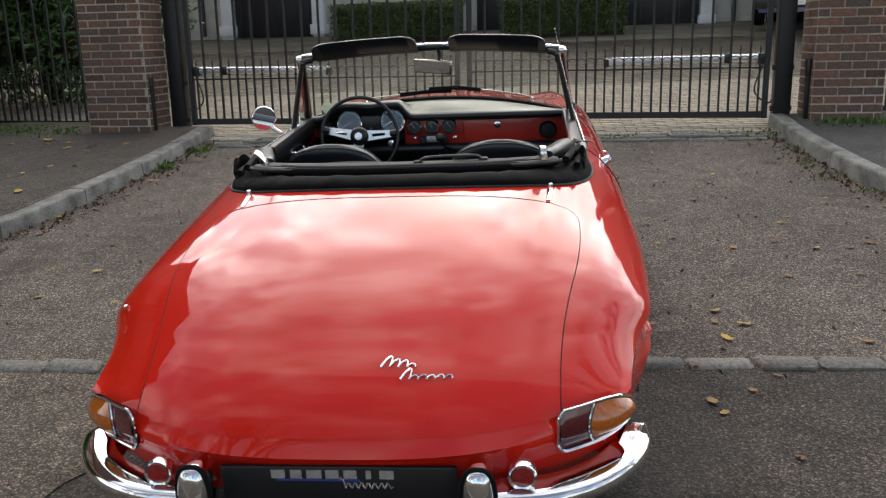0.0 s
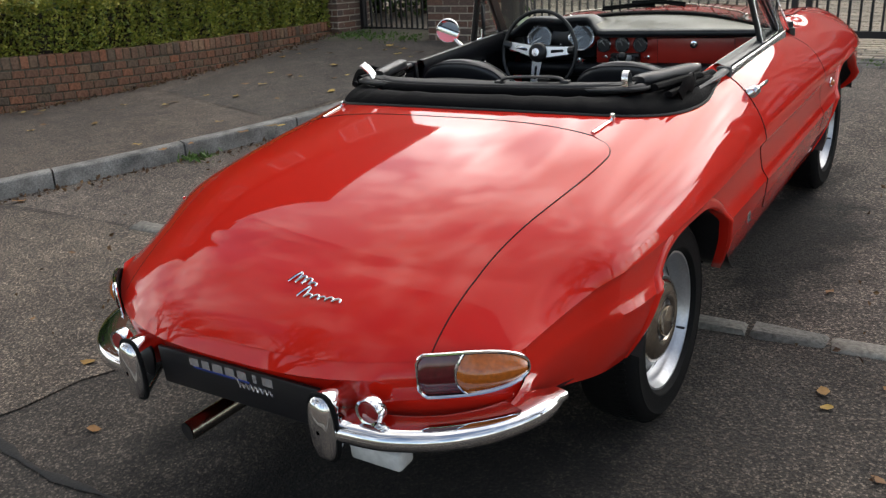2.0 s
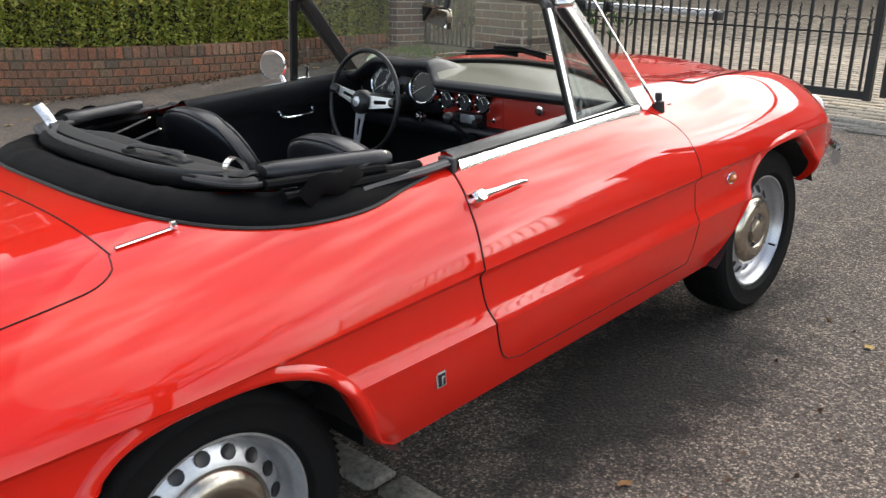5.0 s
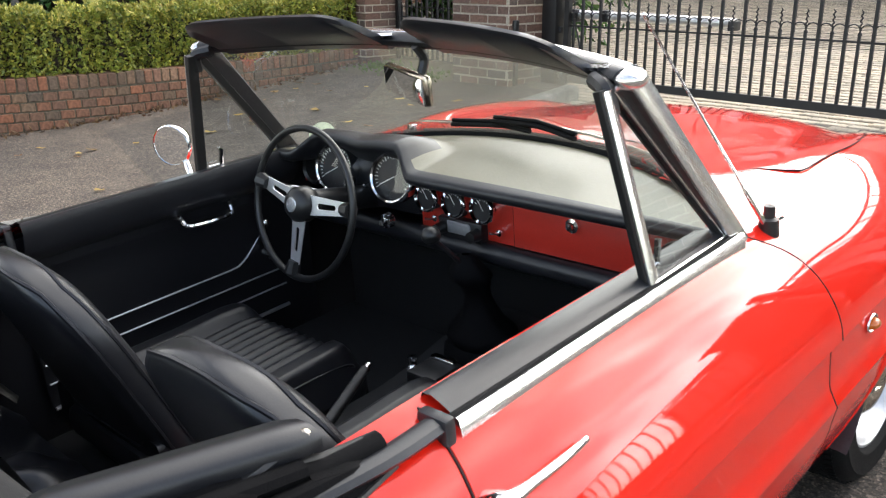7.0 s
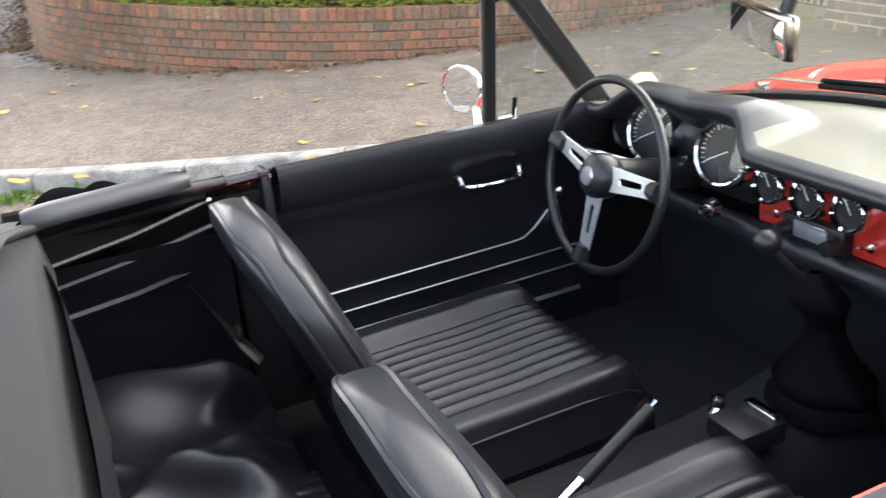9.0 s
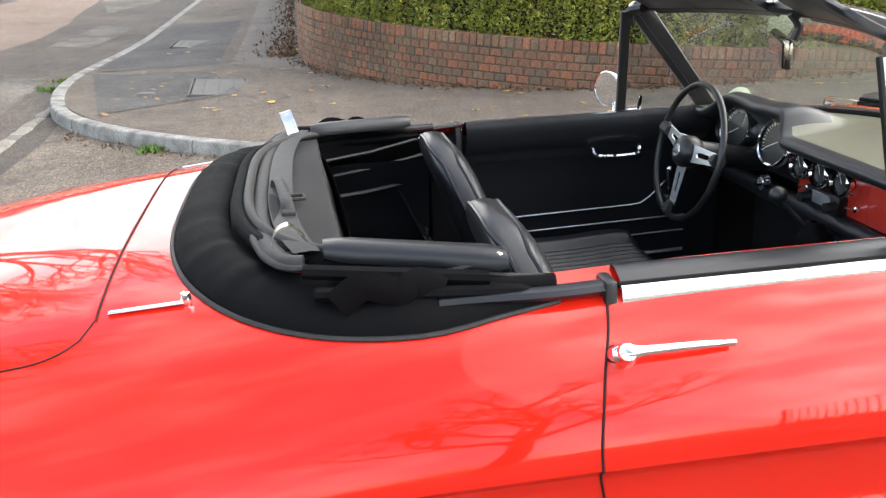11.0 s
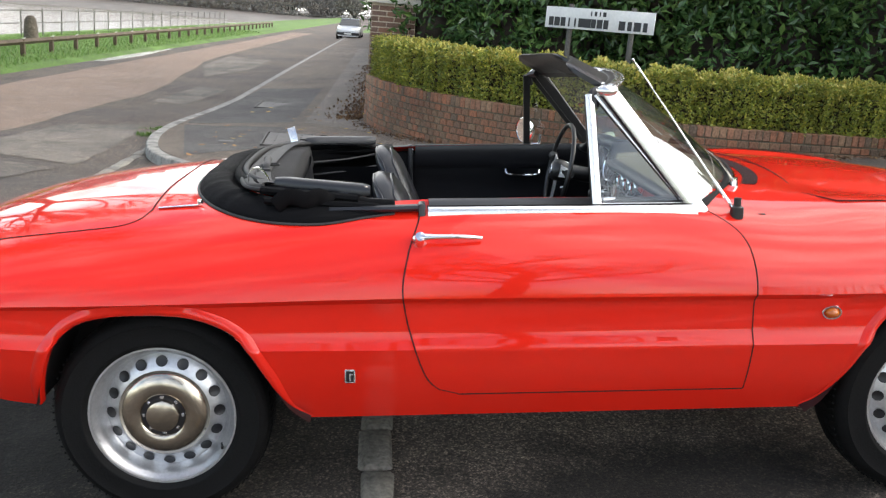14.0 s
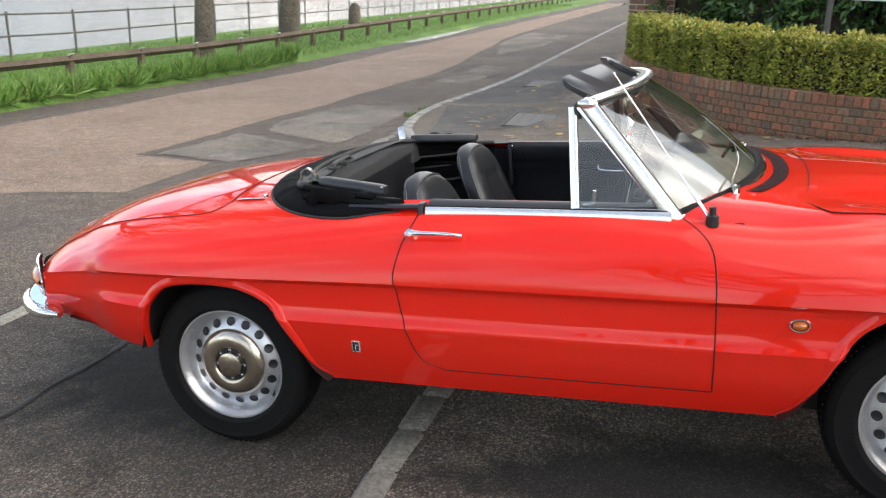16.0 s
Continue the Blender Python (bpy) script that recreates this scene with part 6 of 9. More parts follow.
sw = part("steering_wheel", mesh("steering_wheel", *tube([swp(0.181 * math.cos(a), 0.181 * math.sin(a), 0.0) for a in [math.tau * k / 64 for k in range(64)]], 0.0088, 10, True)), BLACK_PLASTIC, car, "thin black steering wheel with slotted alloy spokes")
for ang in (168, 4, 262):
    a = radians(ang)
    rot = Matrix.Rotation(a, 4, "Z")
    outer, inner = [], []
    def sp(r, w, z):
        return sw_m @ (rot @ Vector((r, w, z)))
    v, f = [], []
    stations = [(0.032, 0.024), (0.058, 0.0225), (0.062, 0.022), (0.118, 0.018), (0.122, 0.018), (0.150, 0.016)]
    rows = []
    slot_w = {1: 0.0, 2: 0.007, 3: 0.006, 4: 0.0}
    for side in (1, -1):
        rr = []
        for i, (r, w) in enumerate(stations):
            z = -0.004 + 0.010 * (1 - r / 0.15)
            s0 = slot_w.get(i, 0.0)
            rr.append([sp(r, side * s0, z + 0.002), sp(r, side * w, z + 0.002), sp(r, side * w, z - 0.002), sp(r, side * s0, z - 0.002)])
        vv, ff = grid(rr, False, True, flip=side > 0)
        rows.append((vv, ff))
    spoke = part("spoke", mesh("spoke", *join(*rows), angle=30), ALUMINIUM, sw, "slotted bare alloy spoke")
    part("spoke_root", mesh("spoke_root", *tube([sp(0.145, 0, -0.002), sp(0.176, 0, 0.0)], [0.015, 0.020], 8, squash=None)), BLACK_PLASTIC, sw)
part("hub", mesh("hub", *moved(lathe([(0, 0.034), (0.018, 0.034), (0.032, 0.030), (0.042, 0.018), (0.044, -0.01), (0.03, -0.04)], 36, "z"), sw_m)), BLACK_PLASTIC, sw, "black hub boss")
part("horn_badge", mesh("horn_badge", *moved(lathe([(0, 0.037), (0.017, 0.036), (0.019, 0.033)], 28, "z"), sw_m)), SILVER_MARK, sw, "pale round horn badge")
part("stalk", mesh("stalk", *tube([(-0.38, 1.40, 0.835), (-0.50, 1.36, 0.845)], 0.005, 8)), CHROME, car, "thin chrome indicator stalk")


# ---- folded hood ----
def u_path(half, back, front, z_back, z_front, n=48, square=2.6):
    """A U round the back of the cockpit, open to the front."""
    pts = []
    for k in range(n + 1):
        a = math.pi * k / n
        c, s = math.cos(a), math.sin(a)
        x = half * math.copysign(abs(c) ** (2 / square), c)
        f = abs(s) ** (2 / square)
        pts.append(Vector((x, front + (back - front) * f, z_front + (z_back - z_front) * f)))
    return pts


def deck_u(off, rise, n=72, square=3.3):
    """A U on the deck round the back of the cockpit, `off` inwards from the hood's outer edge."""
    back, front = 0.046 + off, 0.66
    pts = []
    for k in range(n + 1):
        a = math.pi * k / n
        c, s = math.cos(a), math.sin(a)
        f = abs(s) ** (2 / square)
        half = 0.668 - 0.95 * off * (0.22 + 0.78 * smooth01(0.0, 0.55, f)) - 0.022 * (1 - smooth01(0.0, 0.35, f))
        x = half * math.copysign(abs(c) ** (2 / square), c)
        y = front + (back - front) * f
        p = on_top(x, y)
        pts.append(Vector((x, y, p.z + rise * (0.35 + 0.65 * smooth01(0.0, 0.5, f)))))
    return pts


skirt = [deck_u(o, r) for o, r in ((0.0, -0.002), (0.003, 0.010), (0.012, 0.019), (0.03, 0.026), (0.055, 0.029), (0.08, 0.024), (0.098, 0.012), (0.104, -0.004), (0.106, -0.05))]
for r_ in skirt:
    for k, p in enumerate(r_):
        p.z += 0.003 * math.sin(k * 1.7) * math.sin(k * 0.43)
hood_top = part("folded_hood", mesh("hood_skirt", *grid(skirt), angle=70), BLACK_CLOTH, car, "folded black fabric hood, loosely stacked")
part("hood_bed", mesh("hood_bed", *grid([deck_u(o, r)[20:53] for o, r in ((0.09, 0.004), (0.13, 0.005), (0.17, 0.005), (0.20, 0.004))]), angle=70), BLACK_CLOTH, hood_top, "black fabric bed under the folds")
part("hood_edge", mesh("hood_edge", *tube(deck_u(-0.003, 0.002), 0.0045, 6)), GREY_TRIM, hood_top, "grey piped edge")
part("hood_roll", mesh("hood_roll", *tube(deck_u(0.118, 0.022), 0.016, 10)), BLACK_CLOTH, hood_top, "black rolled fabric")
part("hood_piping", mesh("hood_piping", *tube(deck_u(0.138, 0.031), 0.010, 10)), GREY_TRIM, hood_top, "grey rubber piping")
part("header_band", mesh("header_band", *tube(u_path(0.520, 0.222, 0.30, 0.945, 0.948), 0.015, 12, squash=(1.2, 0.7))), GREY_TRIM, hood_top, "faded grey front edge of the hood")
part("header_seam", mesh("header_seam", *tube(u_path(0.545, 0.200, 0.30, 0.950, 0.946), 0.006, 8)), GREY_TRIM, hood_top, "grey rubber seam")
inner_rows = []
for k in range(-30, 31):
    x = 0.50 * k / 30
    e = (abs(k) / 30) ** 3
    y0 = 0.238 + 0.05 * e
    row = []
    for q in range(13):
        t = q / 12
        y = y0 + (0.150 - 0.05 * e - 0.03 * (0.5 - x)) * t
        z = 0.952 - 0.012 * t - 0.075 * smooth01(0.82, 1.0, t) + 0.006 * math.sin(7 * x + 3 * t) * (1 - abs(x)) - 0.004 * math.cos(14 * x)
        row.append((x, y, z))
    inner_rows.append(row)
part("hood_lining", mesh("hood_lining", *grid(inner_rows), angle=70), GREY_CLOTH, hood_top, "dark grey fabric sheet")
band = []
for k in range(-30, 31):
    x = 0.50 * k / 30
    e = (abs(k) / 30) ** 3
    band.append([(x, 0.236 + 0.05 * e, 0.956), (x, 0.262 + 0.048 * e, 0.959), (x, 0.284 + 0.044 * e, 0.957)])
part("lining_band", mesh("lining_band", *grid(band), angle=70), GREY_TRIM, hood_top, "paler stitched band")
hd_ = spline([(0.060, 0.252, 0.958), (0.075, 0.254, 0.972), (0.12, 0.262, 0.976), (0.22, 0.272, 0.976), (0.262, 0.276, 0.972), (0.276, 0.277, 0.958)], 6)
pull_h = part("hood_handle", mesh("hood_handle", *join(tube(hd_, 0.011, 8, squash=(1.0, 0.45)), box(0.058, 0.252, 0.960, 0.03, 0.024, 0.012, 0.003), box(0.280, 0.278, 0.960, 0.03, 0.024, 0.012, 0.003))), GREY_TRIM, hood_top, "grey plastic pull handle")
part("buckle", mesh("buckle", *tube([(0.185, 0.276, 0.966), (0.185, 0.305, 0.966), (0.215, 0.308, 0.966), (0.215, 0.279, 0.966)], 0.0035, 6, True)), GREY_TRIM, hood_top, "small plastic loop")
for sign in (1, -1):
    hook = Vector((sign * 0.482, 0.275, 0.952))
    if sign < 0:                            # thrown back: a broad bright lever standing up
        lever = spline([hook + Vector((0.004, 0.012, -0.006)), hook + Vector((-0.002, 0.008, 0.016)), hook + Vector((-0.016, 0.000, 0.040)), hook + Vector((-0.032, -0.006, 0.056))], 5)
        rows = [[p + Vector((dx, dy, 0.3 * dy)) for dx, dy in ((-0.004, -0.014), (-0.003, 0.014), (0.001, 0.015), (0.004, 0.0), (0.002, -0.014))] for p in lever]
    else:                                   # folded over: a thin open loop
        lever = spline([hook + Vector((0.004, -0.022, 0.004)), hook + Vector((0.003, -0.018, 0.034)), hook + Vector((0, 0.006, 0.046)), hook + Vector((-0.004, 0.030, 0.022)), hook + Vector((-0.006, 0.038, -0.004))], 5)
        rows = [[p + Vector((dx, 0, dz)) for dx, dz in ((-0.010, -0.002), (-0.010, 0.002), (0.010, 0.002), (0.010, -0.002))] for p in lever]
    v, f = grid(rows, False, True)
    n_ = len(rows[0])
    part("hook", mesh("hook", v, list(f) + [tuple(range(n_)), tuple(reversed(range(len(v) - n_, len(v))))], angle=50), POLISHED, hood_top, "bright steel over-centre lever")
    part("hook_base", mesh("hook_base", *box(hook.x, hook.y, hook.z - 0.008, 0.028, 0.034, 0.014, 0.004)), BLACK_METAL, hood_top, "small black lever base")
    # folded side rails and frame links
    for (a, b, w, h) in (((0.560, 0.285, 0.948), (0.612, 0.560, 0.930), 0.020, 0.016), ((0.600, 0.30, 0.925), (0.632, 0.60, 0.912), 0.018, 0.014), ((0.545, 0.33, 0.905), (0.600, 0.615, 0.905), 0.016, 0.012)):
        A, B_ = Vector((sign * a[0], a[1], a[2])), Vector((sign * b[0], b[1], b[2]))
        part("side_rail", mesh("side_rail", *tube([A, B_], w, 8, squash=(0.7, 0.6))), BLACK_CLOTH, hood_top, "black folded side rail")
    for (a, b, r) in (((0.575, 0.36, 0.905), (0.595, 0.58, 0.945), 0.006), ((0.50, 0.33, 0.86), (0.60, 0.62, 0.885), 0.005), ((0.54, 0.30, 0.80), (0.615, 0.66, 0.84), 0.006), ((0.55, 0.30, 0.74), (0.62, 0.62, 0.76), 0.008)):
        A, B_ = Vector((sign * a[0], a[1], a[2])), Vector((sign * b[0], b[1], b[2]))
        part("frame_link", mesh("frame_link", *tube([A, A.lerp(B_, 0.5) + Vector((0, 0, -0.006)), B_], r, 6)), BLACK_METAL, hood_top, "thin black frame link")
        part("rivet", mesh("rivet", *ellipsoid(B_, (0.009, 0.009, 0.009), 10, 8)), WORN_CHROME, hood_top, "dull metal pivot")
    # gathered fabric by the rail
    rail_rows = []
    for k in range(13):
        t = k / 12
        c = Vector((0.497, 0.318, 0.938)).lerp(Vector((0.585, 0.592, 0.926)), t)
        f = 0.72 + 0.28 * smooth01(0.0, 0.12, t) * smooth01(0.0, 0.06, 1.02 - t)
        rail_rows.append([(sign * (c.x + a_ * f), c.y, c.z + b_ * f) for a_, b_ in ((-0.030, -0.014), (-0.032, 0.004), (-0.024, 0.013), (0.0, 0.016), (0.022, 0.012), (0.030, 0.002), (0.028, -0.014), (0.0, -0.020))])
    v, f = grid(rail_rows, False, True)
    part("rail_cover", mesh("rail_cover", v, list(f) + [tuple(range(8)), tuple(reversed(range(96, 104)))], angle=50), BLACK_VINYL, hood_top, "smooth black padded rail cover")
    for j, (yy, zz) in enumerate(((0.40, 0.915),)):
        loop = spline([(sign * 0.625, yy - 0.07, zz - 0.01), (sign * 0.632, yy - 0.03, zz + 0.018), (sign * 0.635, yy + 0.02, zz + 0.006), (sign * 0.628, yy + 0.05, zz + 0.016), (sign * 0.62, yy + 0.085, zz - 0.006)], 5)
        part("fold", mesh("fold", *tube(loop, 0.012, 8, squash=(0.35, 1.9))), BLACK_CLOTH, hood_top, "gathered black fabric fold")
    part("hood_flap", mesh("hood_flap", *tube(spline([(sign * 0.615, 0.56, 0.905), (sign * 0.628, 0.62, 0.898), (sign * 0.632, 0.69, 0.882)], 4), [0.022] * 4 + [0.018, 0.014, 0.010, 0.008, 0.006], 8, squash=(1.0, 0.6))), BLACK_CLOTH, hood_top, "black fabric end flap")
curtain = []
for k in range(-30, 31):
    x = 0.58 * k / 30
    e = (abs(k) / 30) ** 4
    curtain.append([(x, 0.365 - 0.07 * e + 0.03 * x, 0.89), (x, 0.375 - 0.08 * e + 0.03 * x, 0.80), (x, 0.36 - 0.10 * e + 0.012 * math.sin(20 * x), 0.66), (x, 0.30, 0.50)])
part("rear_curtain", mesh("rear_curtain", *grid(curtain), angle=70), BLACK_VINYL, hood_top, "black hanging hood lining")

# the folded stack sits low in its well
for ob in list(hood_top.children):
    kind = ob.name.split(".")[0]
    if kind in ("header_band", "header_seam", "hood_lining", "lining_band", "hood_handle", "buckle", "hook", "hook_base"):
        ob.matrix_basis = Matrix.Translation((0, -0.014, -0.022))
    elif kind == "side_rail":
        ob.matrix_basis = Matrix.Translation((0, 0, -0.024))
    elif kind in ("frame_link", "rivet", "fold", "hood_flap"):
        ob.matrix_basis = Matrix.Translation((0, 0, -0.014))

# ================= the ground and the roads =================
def sheet(name, xs, ys, mat, lift, label="", category="ground", shape=None, kind="structure"):
    rows = [[(x, y, lie(x, y) + lift) for y in ys] for x in xs]
    ob = part(name, mesh(name, *grid(rows, flip=True)), mat)
    return tagged(ob, label, category, "", kind)


far_x = [-700, -300, -150, -80, -40, -14, -7, 0, 7, 14, 40, 100, 300]
ground = []
for x in far_x:
    ground.append([(x, y, lie(x, y) - 0.02) for y in (-15, -14, -12, -10, -8, -5, -2, 0, 5, 12, 24, 60, 200, 600)])
tagged(part("ground", mesh("ground", *grid(ground, flip=True)), GRASS_SOIL), "grassy earth beyond the roads", "ground", "", "structure")

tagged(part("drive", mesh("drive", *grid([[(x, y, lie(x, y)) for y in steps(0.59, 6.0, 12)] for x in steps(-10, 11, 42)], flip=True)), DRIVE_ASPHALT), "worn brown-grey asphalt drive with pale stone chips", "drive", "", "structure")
tagged(part("drive_mouth", mesh("drive_mouth", *grid([[(x, y, lie(x, y)) for y in steps(-2.05, 0.59, 8)] for x in steps(-10, 11, 42)], flip=True)), MOUTH_ASPHALT), "darker old asphalt between the road and the sett row, car's tail shade painted in", "drive", "", "structure")
tagged(part("road", mesh("road", *grid([[(x, y, lie(x, y) + 0.001) for y in steps(-7.9, -2.05, 10)] for x in far_x[1:]], flip=True)), ROAD_ASPHALT), "old patched asphalt riverside road", "road", "", "structure")


def ragged(name, pts, mat, lift, label, category, parent=None, soft_edge=True):
    """A patch with an uneven edge lying on the ground."""
    P = spline([(x, y, 0) for x, y in pts], 5, True) if soft_edge else [Vector((a[0] + (b[0] - a[0]) * k / 9, a[1] + (b[1] - a[1]) * k / 9, 0)) for a, b in zip(pts, pts[1:] + pts[:1]) for k in range(9)]
    P = [Vector((p.x + random.uniform(-0.04, 0.04), p.y + random.uniform(-0.03, 0.03), 0)) for p in P]
    c = sum(P, Vector()) / len(P)
    rows = []
    for f in (0.0, 0.25, 0.5, 0.75, 1.0):
        rows.append([(c.x + (p.x - c.x) * f, c.y + (p.y - c.y) * f, 0) for p in P])
    rows = [[(x, y, lie(x, y) + lift) for x, y, _ in r] for r in rows]
    return tagged(part(name, mesh(name, *grid(rows, False, True)), mat, parent), label, category, "", "structure")


ragged("drive_patch", [(-1.15, 0.45), (-1.2, -0.5), (-1.7, -1.35), (-3.4, -1.72), (-6.0, -1.85), (-7.6, -1.95), (-6.6, -1.6), (-5.3, -0.8), (-4.4, 0.1), (-4.0, 0.48)], BROWN_ASPHALT, 0.005, "paler brown worn asphalt with grit along the gutter", "drive")
seam = [(x, -1.07 - 0.02 * x * (x > 0) + 0.022 * math.sin(3.1 * x) + 0.012 * math.sin(9.7 * x + 1)) for x in steps(-2.6, 2.9, 110)]
seam_rows = []
for k, (x, y) in enumerate(seam):
    half = 0.010 + 0.006 * math.sin(k * 0.9) + 0.004 * math.sin(k * 2.3 + 1)
    seam_rows.append([(x, y + q, lie(x, y) + (0.0095 if abs(q) < half else 0.0055)) for q in (-half - 0.003, -half * 0.6, half * 0.6, half + 0.003)])
tagged(part("tar_seam", mesh("tar_seam", *grid(seam_rows, flip=True)), TAR), "dark ragged tar seam across the asphalt", "road", "", "structure")
# tan resurfaced strip along the far lane and grey patches
tan = []
for x in [-70, -55, -45, -38, -33, -29, -26, -23, -21, -19, -17.5, -16, -14.5, -13.2, -12.6, -12.0, -11.2, -10.4, -9.6, -8.8, -8, -7, -6, -5, -4.58, -4.50, -4.2, -3.6, -3.05, -2.8, -2.6, -2, 0, 4, 9, 15]:
    near = -4.2 - 1.2 * smooth01(-14, -30, x) + 0.9 * smooth01(-4.58, -4.50, x) * (1 - smooth01(-3.05, -2.7, x))
    tan.append([(x, y + random.uniform(-0.05, 0.05) * (k in (0, 3)), lie(x, y) + 0.0045) for k, y in enumerate((-6.95, -6.2, (near - 6.2) / 2, near))])
tagged(part("road_patch", mesh("road_patch", *grid(tan, flip=True)), TAN_ASPHALT), "tan resurfaced strip of the road", "road", "", "structure")
for pts in ([(-9.8, -2.85), (-9.3, -3.8), (-7.4, -3.95), (-6.6, -3.75), (-6.0, -2.55), (-8.0, -2.6)], [(-6.3, -3.95), (-4.7, -4.05), (-4.6, -3.1), (-5.7, -2.65)], [(-30, -5.1), (-24, -4.9), (-20, -4.0), (-24, -3.4), (-29, -3.5)], [(-17, -3.6), (-13.5, -3.7), (-13.2, -3.0), (-16.8, -2.9)]):
    ragged("road_patch", pts, GREY_ASPHALT, 0.0075, "pale grey worn patch in the road surface", "road", None, False)
ragged("puddle", [(-23, -7.75), (-27, -7.9), (-33, -7.85), (-28, -7.45), (-24, -7.45)], WATER, 0.012, "thin shining puddle along the road's edge", "puddle")


# ---- kerbs: separate granite lengths along a curve ----
KERB_LEFT = [(-2.80, 6.0), (-2.78, 5.0), (-2.80, 4.2), (-2.88, 3.3), (-3.03, 2.45), (-3.62, 1.15), (-4.22, 0.12), (-5.08, -0.92), (-6.1, -1.72), (-7.4, -2.2), (-9.2, -2.38), (-12, -2.3), (-16, -2.3), (-24, -2.35), (-40, -2.4), (-80, -2.5)]
KERB_RIGHT = [(2.68, 5.7), (2.66, 5.0), (2.68, 4.2), (2.80, 3.1), (3.25, 1.9), (4.1, 0.55), (5.3, -0.8), (6.8, -1.8), (9, -2.3), (14, -2.4), (30, -2.4)]


def kerb(name, pts, side, label):
    """side: +1 when the pavement lies to the left of the way along pts."""
    ob = thing(name, label, "kerb", None, "", "structure")
    P = spline([(x, y, 0) for x, y in pts], 24)
    lengths, run, at = [], 0.0, [P[0]]
    pieces, cur = [], [P[0]]
    for a, b in zip(P, P[1:]):
        run += (b - a).length
        cur.append(b)
        if run > (0.85 if b.x > -12 else 4.0):
            pieces.append(cur)
            cur, run = [b], 0.0
    if len(cur) > 1:
        pieces.append(cur)
    for piece in pieces:
        cut = 0.006
        rows = []
        d0, d1 = (piece[1] - piece[0]).normalized(), (piece[-1] - piece[-2]).normalized()
        pts2 = [piece[0] + d0 * cut] + piece[1:-1] + [piece[-1] - d1 * cut]
        jig = random.uniform(-0.004, 0.004)
        for i, p in enumerate(pts2):
            d = (pts2[min(i + 1, len(pts2) - 1)] - pts2[max(i - 1, 0)]).normalized()
            s = Vector((-d.y, d.x, 0)) * side
            z = lie(p.x, p.y)
            prof = [(0.0, -0.05), (0.004, 0.085), (0.012, 0.104), (0.024, 0.112), (0.12, 0.114), (0.14, 0.108), (0.145, -0.03)]
            rows.append([(p.x + s.x * (q + jig), p.y + s.y * (q + jig), z + h + jig * 0.5) for q, h in prof])
        v, f = grid(rows, flip=side > 0)
        f = list(f) + [tuple(range(7)), tuple(reversed(range((len(rows) - 1) * 7, len(rows) * 7)))]
        part("kerb_stone", mesh("kerb_stone", v, f, angle=30), KERB_STONE, ob)
    return P


kl = kerb("kerb_1", KERB_LEFT, -1, "curved grey granite kerb stones along the pavement")
kr = kerb("kerb_2", KERB_RIGHT, 1, "curved grey granite kerb stones along the pavement")

# ---- pavements behind the kerbs ----
WALL_PATH = [(-5.85, 6.45), (-5.70, 5.2), (-5.62, 4.0), (-5.78, 3.0), (-6.15, 2.2), (-6.85, 1.4), (-7.7, 0.85), (-8.7, 0.45), (-9.7, 0.28)]
INNER_LEFT = [(-5.85, 6.6)] + WALL_PATH[1:-1] + [(-9.75, 0.28), (-12, 0.22), (-16, 0.2), (-24, 0.15), (-40, 0.1), (-80, 0.0)]


def along(pts, n):
    P = spline([(x, y, 0) for x, y in pts], 12)
    L = [0.0]
    for a, b in zip(P, P[1:]):
        L.append(L[-1] + (b - a).length)
    out = []
    for k in range(n + 1):
        s = L[-1] * k / n
        i = max(1, next((j for j in range(len(L)) if L[j] >= s - 1e-9), len(L) - 1))
        t = (s - L[i - 1]) / max(1e-9, L[i] - L[i - 1])
        out.append(P[i - 1].lerp(P[i], t))
    return out


# knots pair by pair so that the sheet does not twist
OUT_L = [(-2.80, 6.0), (-2.80, 4.2), (-3.03, 2.45), (-3.62, 1.15), (-4.22, 0.12), (-5.08, -0.92), (-6.1, -1.72), (-7.4, -2.2), (-9.2, -2.38), (-12, -2.3), (-16, -2.3), (-24, -2.35), (-40, -2.4), (-80, -2.5)]
IN_L = [(-5.85, 6.5), (-5.62, 4.4), (-5.68, 3.3), (-5.9, 2.6), (-6.3, 1.95), (-6.9, 1.35), (-7.7, 0.85), (-8.7, 0.45), (-9.75, 0.28), (-12, 0.22), (-16, 0.2), (-24, 0.15), (-40, 0.1), (-80, 0.0)]


def pavement_pairs(name, outer, inner, side, mat, label):
    a, b = spline([(x, y, 0) for x, y in outer], 10), spline([(x, y, 0) for x, y in inner], 10)
    rows = []
    for i, (p, q) in enumerate(zip(a, b)):
        d = (a[min(i + 1, len(a) - 1)] - a[max(i - 1, 0)]).normalized()
        p = p + Vector((-d.y, d.x, 0)) * side * 0.138
        rows.append([(p.x + (q.x - p.x) * k / 8, p.y + (q.y - p.y) * k / 8, lie(p.x + (q.x - p.x) * k / 8, p.y + (q.y - p.y) * k / 8) + 0.106) for k in range(9)])
    return tagged(part(name, mesh(name, *grid(rows, flip=side > 0)), mat), label, "pavement", "", "structure")


pavement_pairs("pavement_1", OUT_L, IN_L, -1, PAVE_ASPHALT, "grey asphalt pavement with scattered dead leaves")
OUT_R = [(2.68, 5.7), (2.68, 4.2), (2.80, 3.1), (3.25, 1.9), (4.1, 0.55), (5.3, -0.8), (6.8, -1.8), (9, -2.3), (14, -2.4), (30, -2.4)]
IN_R = [(6.2, 5.7), (6.0, 5.0), (6.0, 4.4), (6.2, 3.6), (6.8, 2.6), (7.6, 1.8), (8.6, 1.2), (10, 0.8), (14, 0.6), (30, 0.6)]
